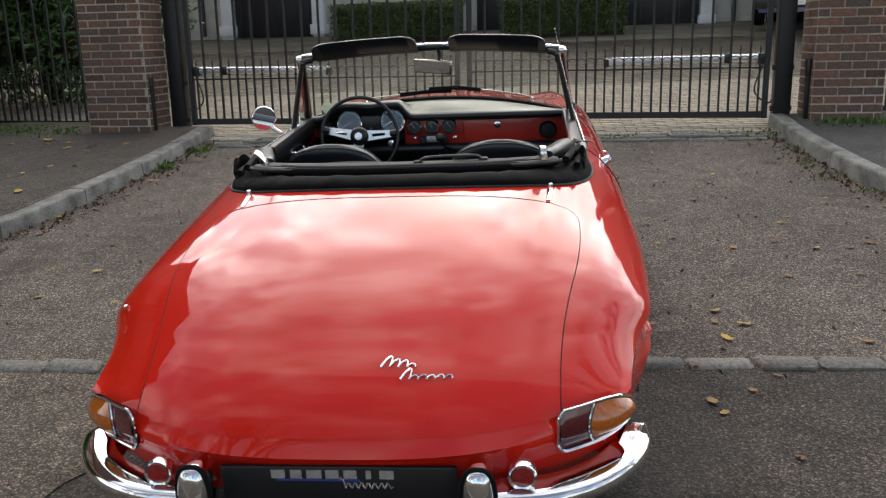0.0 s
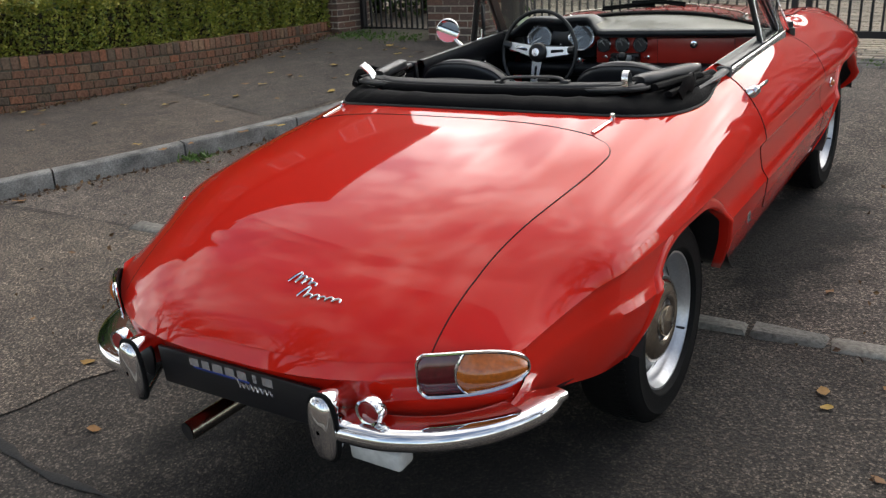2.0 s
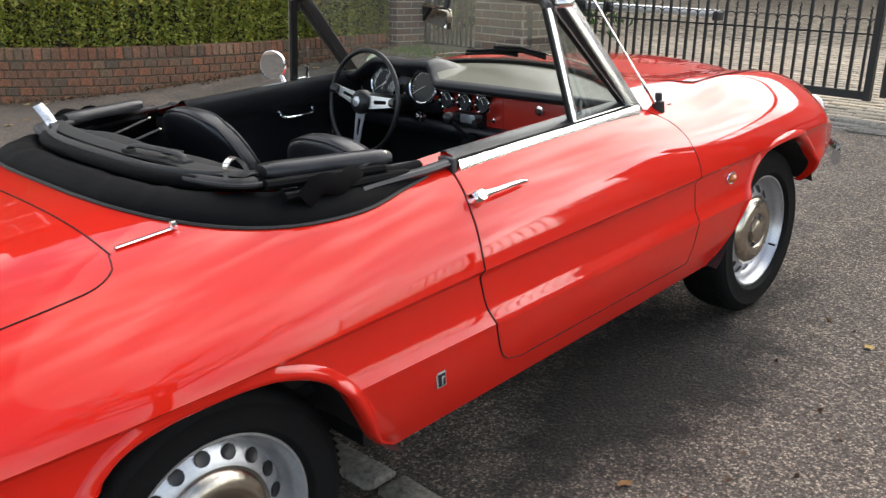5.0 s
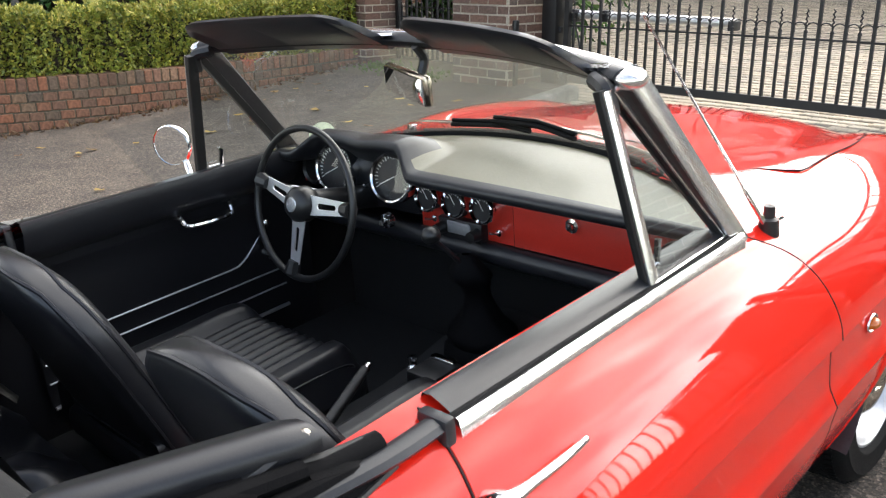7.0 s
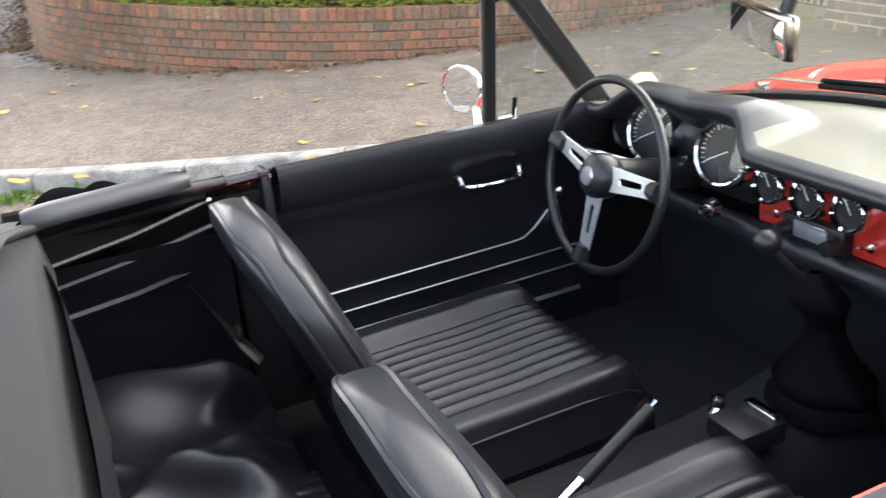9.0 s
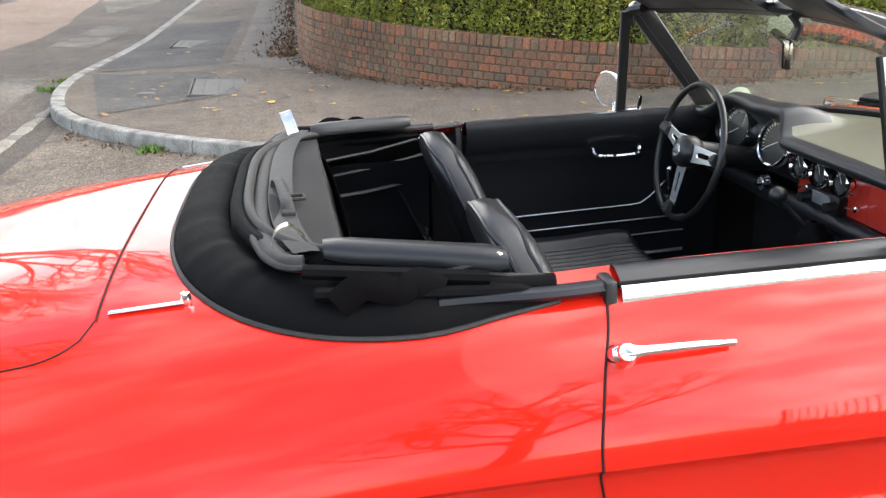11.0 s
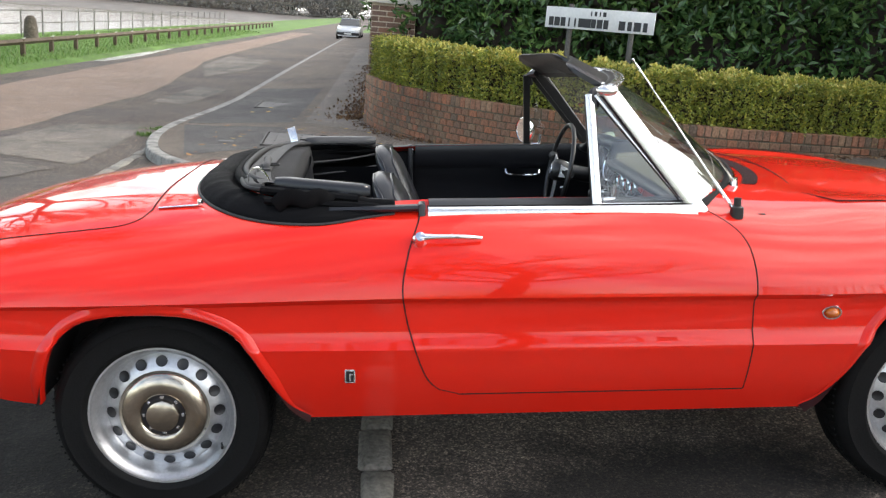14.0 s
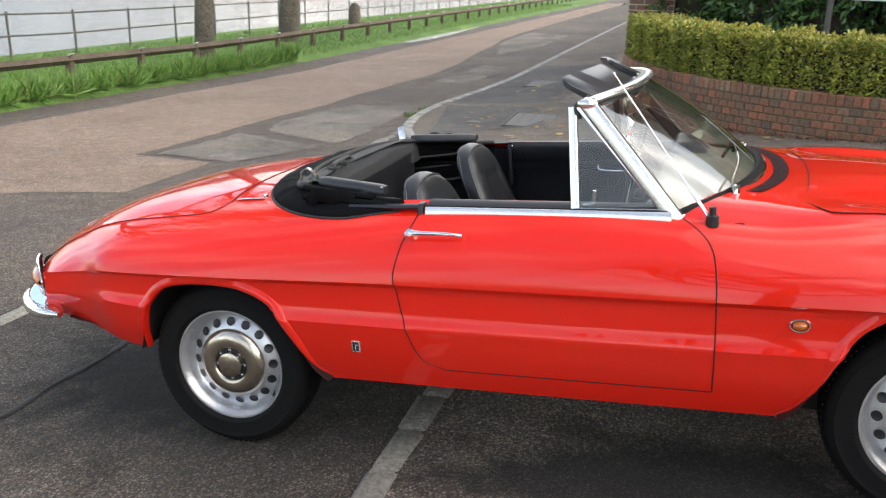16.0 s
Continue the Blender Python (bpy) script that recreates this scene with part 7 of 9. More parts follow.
pavement_pairs("pavement_2", OUT_R, IN_R, 1, PAVE_DARK, "dark asphalt pavement beside the drive")
# bed of earth behind the low wall
bed_edge = along(WALL_PATH, 40)
bed_rows = []
for i, p in enumerate(bed_edge):
    d = (bed_edge[min(i + 1, 40)] - bed_edge[max(i - 1, 0)]).normalized()
    s = Vector((d.y, -d.x, 0))
    bed_rows.append([(p.x + s.x * q, p.y + s.y * q, 0.52 + 0.01 * q) for q in (0.20, 1.0, 2.2)])
tagged(part("earth_bed", mesh("earth_bed", *grid(bed_rows, flip=True)), SOIL), "dark earth in the raised bed", "soil", "", "structure")


# ---- bricks ----
def brick_mesh(name, l, w, h, b=0.005):
    vs, fs = box(0, 0, 0, l, w, h, b, 1)
    return mesh(name, vs, fs, smooth=False)


def lay(parent, me, mat, m, name="brick"):
    ob = new(name, me)
    if not me.materials:
        me.materials.append(mat)
    ob.parent = parent
    ob.matrix_basis = m
    return ob


B_HEADER = brick_mesh("brick_header", 0.104, 0.10, 0.066)
B_PILLAR = brick_mesh("pillar_brick", 0.208, 0.03, 0.064)

# low curved brick wall: level top, stepping out of the rising pavement
WALL_TOP = 0.635
low_wall = thing("wall_low", "low curved red-brown brick garden wall, mossy, with brick-on-edge top", "wall", None, "", "structure")
WP = along(WALL_PATH, 120)
rows = []
for i, p in enumerate(WP):
    d = (WP[min(i + 1, 120)] - WP[max(i - 1, 0)]).normalized()
    s = Vector((d.y, -d.x, 0))          # away from the pavement
    g = lie(p.x, p.y)
    rows.append([(p.x + s.x * 0.0075, p.y + s.y * 0.0075, g - 0.1), (p.x + s.x * 0.0075, p.y + s.y * 0.0075, WALL_TOP - 0.010), (p.x + s.x * 0.21, p.y + s.y * 0.21, WALL_TOP - 0.008), (p.x + s.x * 0.22, p.y + s.y * 0.22, g - 0.1)])
part("mortar", mesh("mortar", *grid(rows), angle=30), MOSSY_MORTAR, low_wall, "mossy mortar core")
total = sum((b - a).length for a, b in zip(WP, WP[1:]))
far_bricks, n_parts = [], 0


def wall_at(s):
    f = max(0.0, min(1.0, s / total)) * 120
    i = min(int(f), 119)
    p = WP[i].lerp(WP[i + 1], f - i)
    d = (WP[min(i + 2, 120)] - WP[max(i - 1, 0)]).normalized()
    return p, d


for course in range(10):
    z = WALL_TOP - 0.055 - 0.11 if course == 0 else 0
    if course == 0:                      # bricks on edge along the top
        step, size, zc_ = 0.0765, (0.066, 0.222, 0.104), WALL_TOP - 0.052
    else:
        step, zc_ = 0.114, WALL_TOP - 0.104 - 0.010 - 0.038 - (course - 1) * 0.076
    k = 0
    s = (0.057 if course % 2 else 0.0) + 0.03
    while s < total:
        p, d = wall_at(s)
        if zc_ > lie(p.x, p.y) + 0.03:
            ang = math.atan2(d.y, d.x)
            side = Vector((d.y, -d.x, 0))
            jit = random.uniform(-0.003, 0.004)
            depth = 0.108 if course == 0 else 0.047
            c = Vector((p.x, p.y, 0)) + side * (depth + jit)
            m = Matrix.Translation((c.x, c.y, zc_ + random.uniform(-0.0015, 0.0015))) @ Matrix.Rotation(ang + random.uniform(-0.015, 0.015), 4, "Z")
            near = 1.2 < p.y < 4.6 and course < 8
            if near and n_parts < 300 and course:
                lay(low_wall, B_HEADER, BRICK, m)
                n_parts += 1
            else:
                sz = (0.066, 0.222, 0.104) if course == 0 else (0.104, 0.10, 0.066)
                far_bricks.append(moved(box(0, 0, 0, *sz, 0.005, 1), m))
        s += step
ob = part("brickwork", mesh("brickwork", *join(*far_bricks), smooth=False), BRICK_STUFF, low_wall, "weathered red and brown bricks")
ob["kind"] = "stuff"


def pillar(name, x, y, w, d, top, turn, mat, label, cap=True, split=300):
    """A brick pier of Flemish-looking courses round a mortar core, with a flat stone cap."""
    ob = thing(name, label, "pillar", Matrix.Translation((x, y, lie(x, y))) @ Matrix.Rotation(radians(turn), 4, "Z"), "brick gate pillars")
    h = top - lie(x, y)
    part("mortar", mesh("mortar", *box(0, 0, h / 2 - 0.1, w - 0.001, d - 0.001, h + 0.2, 0.004, 1), angle=30), MORTAR, ob, "pale mortar core")
    rest, count = [], 0
    for c in range(int(h / 0.075)):
        z = 0.036 + c * 0.075
        for face, length, off in ((0, w, d / 2), (1, d, w / 2), (2, w, d / 2), (3, d, w / 2)):
            at = -length / 2
            first = (c + face) % 2
            k = 0
            while at < length / 2 - 0.02:
                l = 0.104 if (first and k == 0) else 0.2145
                l = min(l, length / 2 - at)
                if l < 0.03:
                    break
                cx = at + l / 2
                m = Matrix.Rotation(face * math.pi / 2, 4, "Z") @ Matrix.Translation((cx, -(off - 0.012) - random.uniform(-0.002, 0.002), z))
                if count < split and abs(l - 0.2145) < 0.012 and face in (0, 1, 3):
                    lay(ob, B_PILLAR, mat, m)
                    count += 1
                else:
                    rest.append(moved(box(0, 0, 0, l - 0.010, 0.03, 0.064, 0.004, 1), m))
                at += l
                k += 1
    o = part("brickwork", mesh("brickwork", *join(*rest), smooth=False), BRICK_STUFF if mat == BRICK else PILLAR_STUFF, ob)
    o["kind"] = "stuff"
    if cap:
        part("cap", mesh("cap", *join(box(0, 0, h + 0.04, w + 0.12, d + 0.12, 0.08, 0.012), box(0, 0, h + 0.10, w + 0.02, d + 0.02, 0.05, 0.012))), CAP_STONE, ob, "pale stone cap")
    return ob


PILLAR_STUFF = material("brown_brick_far", (0.10, 0.05, 0.035), 0.85, scale=50, vary=0.3, bump=0.6, random_by="island", tint=PILLAR_TINTS, fine=0.006)
GATE_TURN = -4.0
pillar("gate_pillar", -3.69, 6.02, 0.67, 0.45, 2.75, GATE_TURN, PILLAR_BRICK, "brown brick gate pillar with pale joints beside the iron gate")
pillar("gate_pillar", 3.26, 5.55, 0.60, 0.50, 2.75, GATE_TURN, PILLAR_BRICK, "brown brick gate pillar standing at the pavement's edge")
pillar("gate_pillar", -6.15, 6.62, 0.95, 0.6, 2.75, GATE_TURN, PILLAR_BRICK, "brown brick pillar at the end of the hedge wall", split=150)
corner_pillar = pillar("gate_pillar", -10.02, 0.62, 0.62, 0.62, 1.62, 0, PILLAR_BRICK, "brick corner pillar with a stone cap and ball finial", split=200)
part("finial", mesh("finial", *lathe([(0.0, 1.93), (0.10, 1.935), (0.10, 1.98), (0.16, 2.02), (0.24, 2.10), (0.26, 2.20), (0.22, 2.32), (0.12, 2.40), (0, 2.42)], 24, "z")), CAP_STONE, corner_pillar, "pale stone ball finial")

# long brick wall running away along the pavement
far_wall = thing("wall_far", "long brick boundary wall along the riverside pavement", "wall", None, "", "structure")
part("mortar", mesh("mortar", *box(-45.2, 0.42, 0.66, 70, 0.24, 2.3, 0, 1)), MORTAR, far_wall)
rows_b = []
for c in range(28):
    z = -0.36 + c * 0.075
    x = -10.4 - (0.11 if c % 2 else 0)
    while x > -32:
        rows_b.append(moved(box(0, 0, 0, 0.212, 0.03, 0.064, 0.004, 1), pose(x - 0.11, 0.302 + random.uniform(-0.002, 0.002), z)))
        x -= 0.224
o = part("brickwork", mesh("brickwork", *join(*rows_b), smooth=False), BRICK_STUFF, far_wall)
o["kind"] = "stuff"


# ---- rows of granite setts ----
def sett_row(name, x0, x1, y0, y1, label, length=0.27, width=0.12, courses=1):
    ob = thing(name, label, "paving", None, "", "structure")
    meshes = []
    for k in range(6):
        bm = bmesh.new()
        bmesh.ops.create_cube(bm, size=1, matrix=Matrix.Diagonal((length * (0.86 + 0.05 * k) - 0.012, width - 0.012, 0.08, 1)))
        bmesh.ops.bevel(bm, geom=bm.edges[:], offset=0.014, segments=1, affect="EDGES")
        for v in bm.verts:
            v.co += Vector((random.uniform(-0.010, 0.010), random.uniform(-0.009, 0.009), random.uniform(-0.005, 0.005)))
        me = from_bm("sett", bm, True, 50)
        meshes.append((me, length * (0.86 + 0.05 * k)))
    for c in range(courses):
        x = x0 + random.uniform(0, 0.2)
        while x < x1:
            me, l = random.choice(meshes)
            t = (x - x0) / (x1 - x0)
            y = y0 + (y1 - y0) * t + c * width
            lay(ob, me, SETT_STONE, Matrix.Translation((x + l / 2, y + random.uniform(-0.006, 0.006), lie(x + l / 2, y) - 0.024 + random.uniform(-0.006, 0.006))) @ Matrix.Rotation(random.uniform(-0.03, 0.03) + math.pi * random.randint(0, 1), 4, "Z"), "sett")
            x += l
    return ob


sett_row("setts_1", -2.70, 2.75, 0.585, 0.60, "single row of pale worn granite setts across the drive")
sett_row("setts_2", -9.1, 4.6, -2.22, -1.80, "single row of granite setts along the road's edge")
sett_row("setts_3", -2.75, 2.68, 5.42, 5.05, "three courses of uneven pale stone setts before the gate", 0.34, 0.115, 3)
drain = thing("drain_cover", "rusty iron drain frame set among the setts", "drain", Matrix.Translation((2.02, 5.32, lie(2.02, 5.32) + 0.012)) @ Matrix.Rotation(radians(GATE_TURN), 4, "Z"))
part("frame", mesh("frame", *join(box(0, 0.15, 0, 0.62, 0.03, 0.02), box(0, -0.15, 0, 0.62, 0.03, 0.02), box(0.3, 0, 0, 0.03, 0.3, 0.02), box(-0.3, 0, 0, 0.03, 0.3, 0.02))), KERB_STONE, drain)
part("grating", mesh("grating", *join(*[box(-0.27 + 0.045 * k, 0, -0.004, 0.02, 0.27, 0.016, 0.002, 1) for k in range(13)])), CAST_IRON, drain)
drain2 = copy_thing(drain, Matrix.Translation((-1.95, 5.62, lie(-1.95, 5.62) + 0.012)) @ Matrix.Rotation(radians(GATE_TURN), 4, "Z"))
drain2["label"] = "slotted iron drain grating beside the gate post"

# ---- block paving behind the setts ----
court = thing("courtyard_paving", "courtyard of buff brick-shaped paving blocks", "paving", None, "", "structure")
part("bed", mesh("bed", *grid([[(x, y, lie(x, y) - 0.004) for y in (5.2, 8, 12, 16, 20, 26)] for x in (-16, -8, -3, 0, 3, 8, 16)], flip=True)), MOSSY_MORTAR, court, "mossy bedding sand")
blk = brick_mesh("paving_block", 0.196, 0.096, 0.05, 0.006)
rest, count = [], 0
y, r = 5.42, 0
while y < 15.5:
    edge_l = -3.3 if y < 6.4 else -9.0
    edge_r = 2.9 if y < 6.2 else 8.5
    x = edge_l + (0.1 if r % 2 else 0)
    while x < edge_r:
        yy = y - 0.068 * x + (0 if y > 6 else 0)
        if yy > 5.78 - 0.068 * (x + 2.75):
            m = Matrix.Translation((x, yy, lie(x, yy) - 0.022 + random.uniform(-0.002, 0.003))) @ Matrix.Rotation(-0.068 + random.uniform(-0.01, 0.01), 4, "Z")
            if 0.4 < x < 2.9 and yy < 7.4 and count < 300:
                lay(court, blk, BLOCK, m, "paving_block")
                count += 1
            else:
                rest.append(moved(box(0, 0, 0, 0.196, 0.096, 0.05, 0.006, 1), m) if yy < 9 else moved(([(-.098, -.048, .024), (.098, -.048, .024), (.098, .048, .024), (-.098, .048, .024)], [(0, 1, 2, 3)]), m))
        x += 0.203
    y += 0.103
    r += 1
o = part("blocks", mesh("blocks", *join(*rest), smooth=False), BLOCK_STUFF, court, "buff paving blocks")
o["kind"] = "stuff"


# ---- iron gates and fence panels ----
def bar(x, z0, z1, r=0.008, tip=True, y=0.0):
    v, f = box(x, y, (z0 + z1) / 2, 2 * r, 2 * r, z1 - z0, 0.001, 1)
    return v, f


def twisted(x, z0, h):
    pts = [(x + 0.006 * math.cos(k * 1.6), 0.006 * math.sin(k * 1.6), z0 + h * k / 14) for k in range(15)]
    return tube(pts, [0.006] * 13 + [0.004, 0.002], 6)


def scroll(x0, x1, z):
    c, r = (x0 + x1) / 2, (x1 - x0) / 2
    pts = [(c + r * math.cos(a), 0, z + r * 0.9 * math.sin(a)) for a in [math.pi * (1.25 - k / 8 * 1.5) for k in range(9)]]
    return tube(pts, 0.005, 5)


BAR_H = mesh("tall_bar", *bar(0, 0.06, 2.05, 0.0105))
DOG_H = mesh("dog_bar", *bar(0, 0.06, 0.53, 0.009))
FINIAL = mesh("twisted_finial", *twisted(0, 0.55, 0.12), angle=60)
SCROLL = mesh("scroll", *scroll(-0.044, 0.044, 0.54), angle=60)


def leaf_gate(name, a, b, label, low=False, drive=None, step=0.174):
    """An iron leaf between two ground points: stiles, rails, tall bars, dog bars, scrolls and twisted finials."""
    A, Bp = Vector((*a, lie(*a))), Vector((*b, lie(*b)))
    length = (Bp.xy - A.xy).length
    turn = math.atan2(Bp.y - A.y, Bp.x - A.x)
    zz = max(A.z, Bp.z) if not low else (A.z + Bp.z) / 2
    ob = thing(name, label, "gate" if not low else "fence", Matrix.Translation((A.x, A.y, zz + 0.06)) @ Matrix.Rotation(turn, 4, "Z"), "black iron gates and railings")
    for x in (0.025, length - 0.025):
        part("stile", mesh("stile", *box(x, 0, 1.05, 0.05, 0.05, 2.1, 0.003, 1)), IRON, ob)
    for z, h in ((0.035, 0.06), (0.47, 0.014), (2.05, 0.05)):
        part("rail", mesh("rail", *box(length / 2, 0, z, length - 0.1, 0.03 if h > 0.02 else 0.012, h, 0.003, 1)), IRON, ob)
    n = max(2, round(length / step))
    sp = length / n
    for k in range(n):
        if k:
            part("tall_bar", BAR_H, IRON, ob, m=pose(k * sp, 0, 0))
        part("dog_bar", DOG_H, IRON, ob, m=pose((k + 0.5) * sp, 0, 0))
        part("finial", FINIAL, IRON, ob, m=pose((k + 0.5) * sp, 0, 0.0))
        for q in (0.25, 0.75):
            part("scroll", SCROLL, IRON, ob, m=pose((k + q) * sp, 0, 0))
    if drive is not None:
        x0, x1 = drive
        arm = part("gate_ram", mesh("gate_ram", *join(tube([(x0, 0.07, 0.56), (x1, 0.07, 0.545)], 0.035, 16), )), ALUMINIUM, ob, "silver tube of the gate opener")
        xm_ = x0 + (x1 - x0) * 0.22
        for bx in ((x0, 0.07, 0.55, 0.10, 0.10, 0.10, 0.01), (xm_, 0.07, 0.555, 0.07, 0.09, 0.09, 0.008), (x1, 0.05, 0.53, 0.05, 0.1, 0.07, 0.008)):
            part("bracket", mesh("bracket", *box(*bx)), BLACK_METAL, arm, "black mounting bracket")
        part("cable", mesh("cable", *tube(spline([(x0, 0.06, 0.5), (x0 + (0.06 if x1 > x0 else -0.06), 0.06, 0.25), (x0 - (0.08 if x1 > x0 else -0.08), 0.06, 0.14), (x0 - (0.12 if x1 > x0 else -0.12), 0.06, 0.3)], 8), 0.008, 6)), BLACK_METAL, arm, "black hanging cable")
    return ob


def on_line(x):
    return (x, 6.17 - 0.070 * (x + 3.2))


def iron_post(x, label):
    y = on_line(x)[1]
    ob = thing("gate_post", label, "post", Matrix.Translation((x, y, lie(x, y) - 0.05)) @ Matrix.Rotation(radians(GATE_TURN), 4, "Z"), "iron gate posts")
    part("post", mesh("post", *box(0, 0, 1.3, 0.15, 0.15, 2.6, 0.006)), IRON, ob)
    for z in (0.20, 0.58, 2.1):
        part("hinge", mesh("hinge", *box(0, 0, z, 0.19, 0.06, 0.05)), IRON, ob, "black hinge lug")
    return ob


iron_post(-3.20, "square black iron gate post at the kerb's end")
iron_post(2.80, "square black iron gate post at the kerb's end")
leaf_gate("gate_leaf", on_line(-3.08), on_line(-0.235), "closed black iron gate leaf with twisted finials and opener arm", drive=(0.05, 1.50))
leaf_gate("gate_leaf", on_line(-0.165), on_line(2.68), "closed black iron gate leaf with twisted finials and opener arm", drive=(2.80, 1.35))
leaf_gate("fence_panel", (-5.66, 6.72), (-4.05, 6.42), "black iron railing panel between two brick pillars", True)
leaf_gate("fence_panel", (3.58, 5.78), (6.4, 5.58), "black iron railing panel beside the gate pillar", True)
leaf_gate("fence_panel", (6.4, 5.58), (9.4, 5.38), "black iron railing panel beside the gate pillar", True)
for x, y in ((-3.36, 5.85), (2.93, 5.42)):
    pc = thing("photocell_post", "slim black photocell post beside the brick pillar", "post", Matrix.Translation((x, y, lie(x, y) + 0.1)))
    part("post", mesh("post", *box(0, 0, 0.22, 0.04, 0.04, 0.46, 0.004)), IRON, pc)
    part("sensor", mesh("sensor", *box(0, -0.01, 0.46, 0.055, 0.05, 0.16, 0.006)), BLACK_PLASTIC, pc, "black sensor head")


# ---- houses ----
def window(parent, m, w, h, bars=(2, 3), mat=None):
    ob = part("window", mesh("window_frame", *join(box(0, 0, h / 2, w, 0.08, 0.07), box(0, 0, -h / 2, w, 0.10, 0.08), box(w / 2, 0, 0, 0.07, 0.08, h), box(-w / 2, 0, 0, 0.07, 0.08, h),
                   *[box(-w / 2 + w * k / bars[0], 0, 0, 0.03, 0.05, h, 0) for k in range(1, bars[0])], *[box(0, 0, -h / 2 + h * k / bars[1], w, 0.05, 0.03, 0) for k in range(1, bars[1])])), WHITE_PAINT, parent, "white sash window", m)
    part("pane", mesh("pane", *box(0, 0.03, 0, w - 0.05, 0.02, h - 0.05, 0, 1)), WINDOW_DARK, ob, "dark pane")
    return ob


BRICK_FAR = material("far_house_brick", (0.20, 0.085, 0.05), 0.9, scale=30, vary=0.3, bump=0.4, vary2=0.2)
base_y = 19.2
terrace = thing("terrace_house", "white-trimmed terrace behind the courtyard with black garage doors", "house", Matrix.Translation((0, base_y, lie(0, base_y))) @ Matrix.Rotation(radians(-4.5), 4, "Z"))
part("wall", mesh("wall", *box(-1, 3.3, 2.3, 34, 6, 5.6, 0.02)), RENDERED, terrace, "cream rendered front wall")
roof = [[(-18.3, 0.0, 5.1), (-18.3, 3.3, 6.9), (-18.3, 6.6, 5.1)], [(16.3, 0.0, 5.1), (16.3, 3.3, 6.9), (16.3, 6.6, 5.1)]]
part("roof", mesh("roof", *grid(roof), smooth=False), ROOF_TILE, terrace, "brown tiled roof")
BATTEN = mesh("batten", *box(0, 0, 0, 0.02, 0.02, 2.1, 0))
for x in (-13.6, -10.2, -6.05, 3.45, 7.2, 11.0):
    shutter = part("garage_door", mesh("garage_door", *box(x, 0.26, 1.05, 2.1, 0.10, 2.2)), DARK_DOOR, terrace, "black panelled garage door")
    for k in range(7):
        part("batten", BATTEN, DARK_DOOR, shutter, "", pose(x - 0.9 + 0.3 * k, 0.20, 1.05))
    for dx in (-1.22, 1.22):
        part("pilaster", mesh("pilaster", *join(box(x + dx, 0.12, 1.2, 0.30, 0.26, 2.6), box(x + dx, 0.10, 0.12, 0.38, 0.34, 0.25), box(x + dx, 0.10, 2.5, 0.38, 0.34, 0.2))), WHITE_PAINT, terrace, "white pilaster")
    part("lintel", mesh("lintel", *box(x, 0.12, 2.62, 2.9, 0.30, 0.26)), WHITE_PAINT, terrace)
    window(terrace, pose(x, 0.28, 3.95), 1.1, 1.4)
for x in (-8.0, -7.4, 0.6, -1.2, 5.3, 9.1):
    part("drainpipe", mesh("drainpipe", *tube([(x, 0.22, 0), (x, 0.22, 5.0)], 0.05, 8)), BLACK_METAL, terrace)
part("front_door", mesh("front_door", *box(-0.3, 0.27, 1.1, 1.0, 0.1, 2.2)), DARK_DOOR, terrace, "black front door")

house = thing("house", "tall brick house with a tiled gable behind the shrubs", "house", Matrix.Translation((-17.2, 8.75, lie(-14, 7))) @ Matrix.Rotation(radians(-20), 4, "Z"))
part("wall", mesh("wall", *box(0, 0, 4.2, 9, 12.6, 9.0, 0.02)), BRICK_FAR, house, "red brick walls")
gv = [(-4.8, -6.8, 8.4), (-4.8, 6.8, 8.4), (-4.8, 0, 13.0), (4.8, -6.8, 8.4), (4.8, 6.8, 8.4), (4.8, 0, 13.0)]
part("roof", mesh("roof", gv, [(0, 3, 5, 2), (1, 2, 5, 4), (0, 2, 1), (3, 4, 5), (0, 1, 4, 3)], smooth=False), ROOF_TILE, house, "brown tiled gable roof")
for y in (-5.0, 4.2):
    part("chimney", mesh("chimney", *box(0.6, y, 11.6, 1.0, 1.4, 3.2, 0.02)), BRICK_FAR, house, "brick chimney")
for y in (-4.4, -1.5, 1.5, 4.4):
    for z in (1.6, 4.4, 7.0):
        window(house, pose(4.5, y, z, 0, 0, 90), 1.1, 1.6)

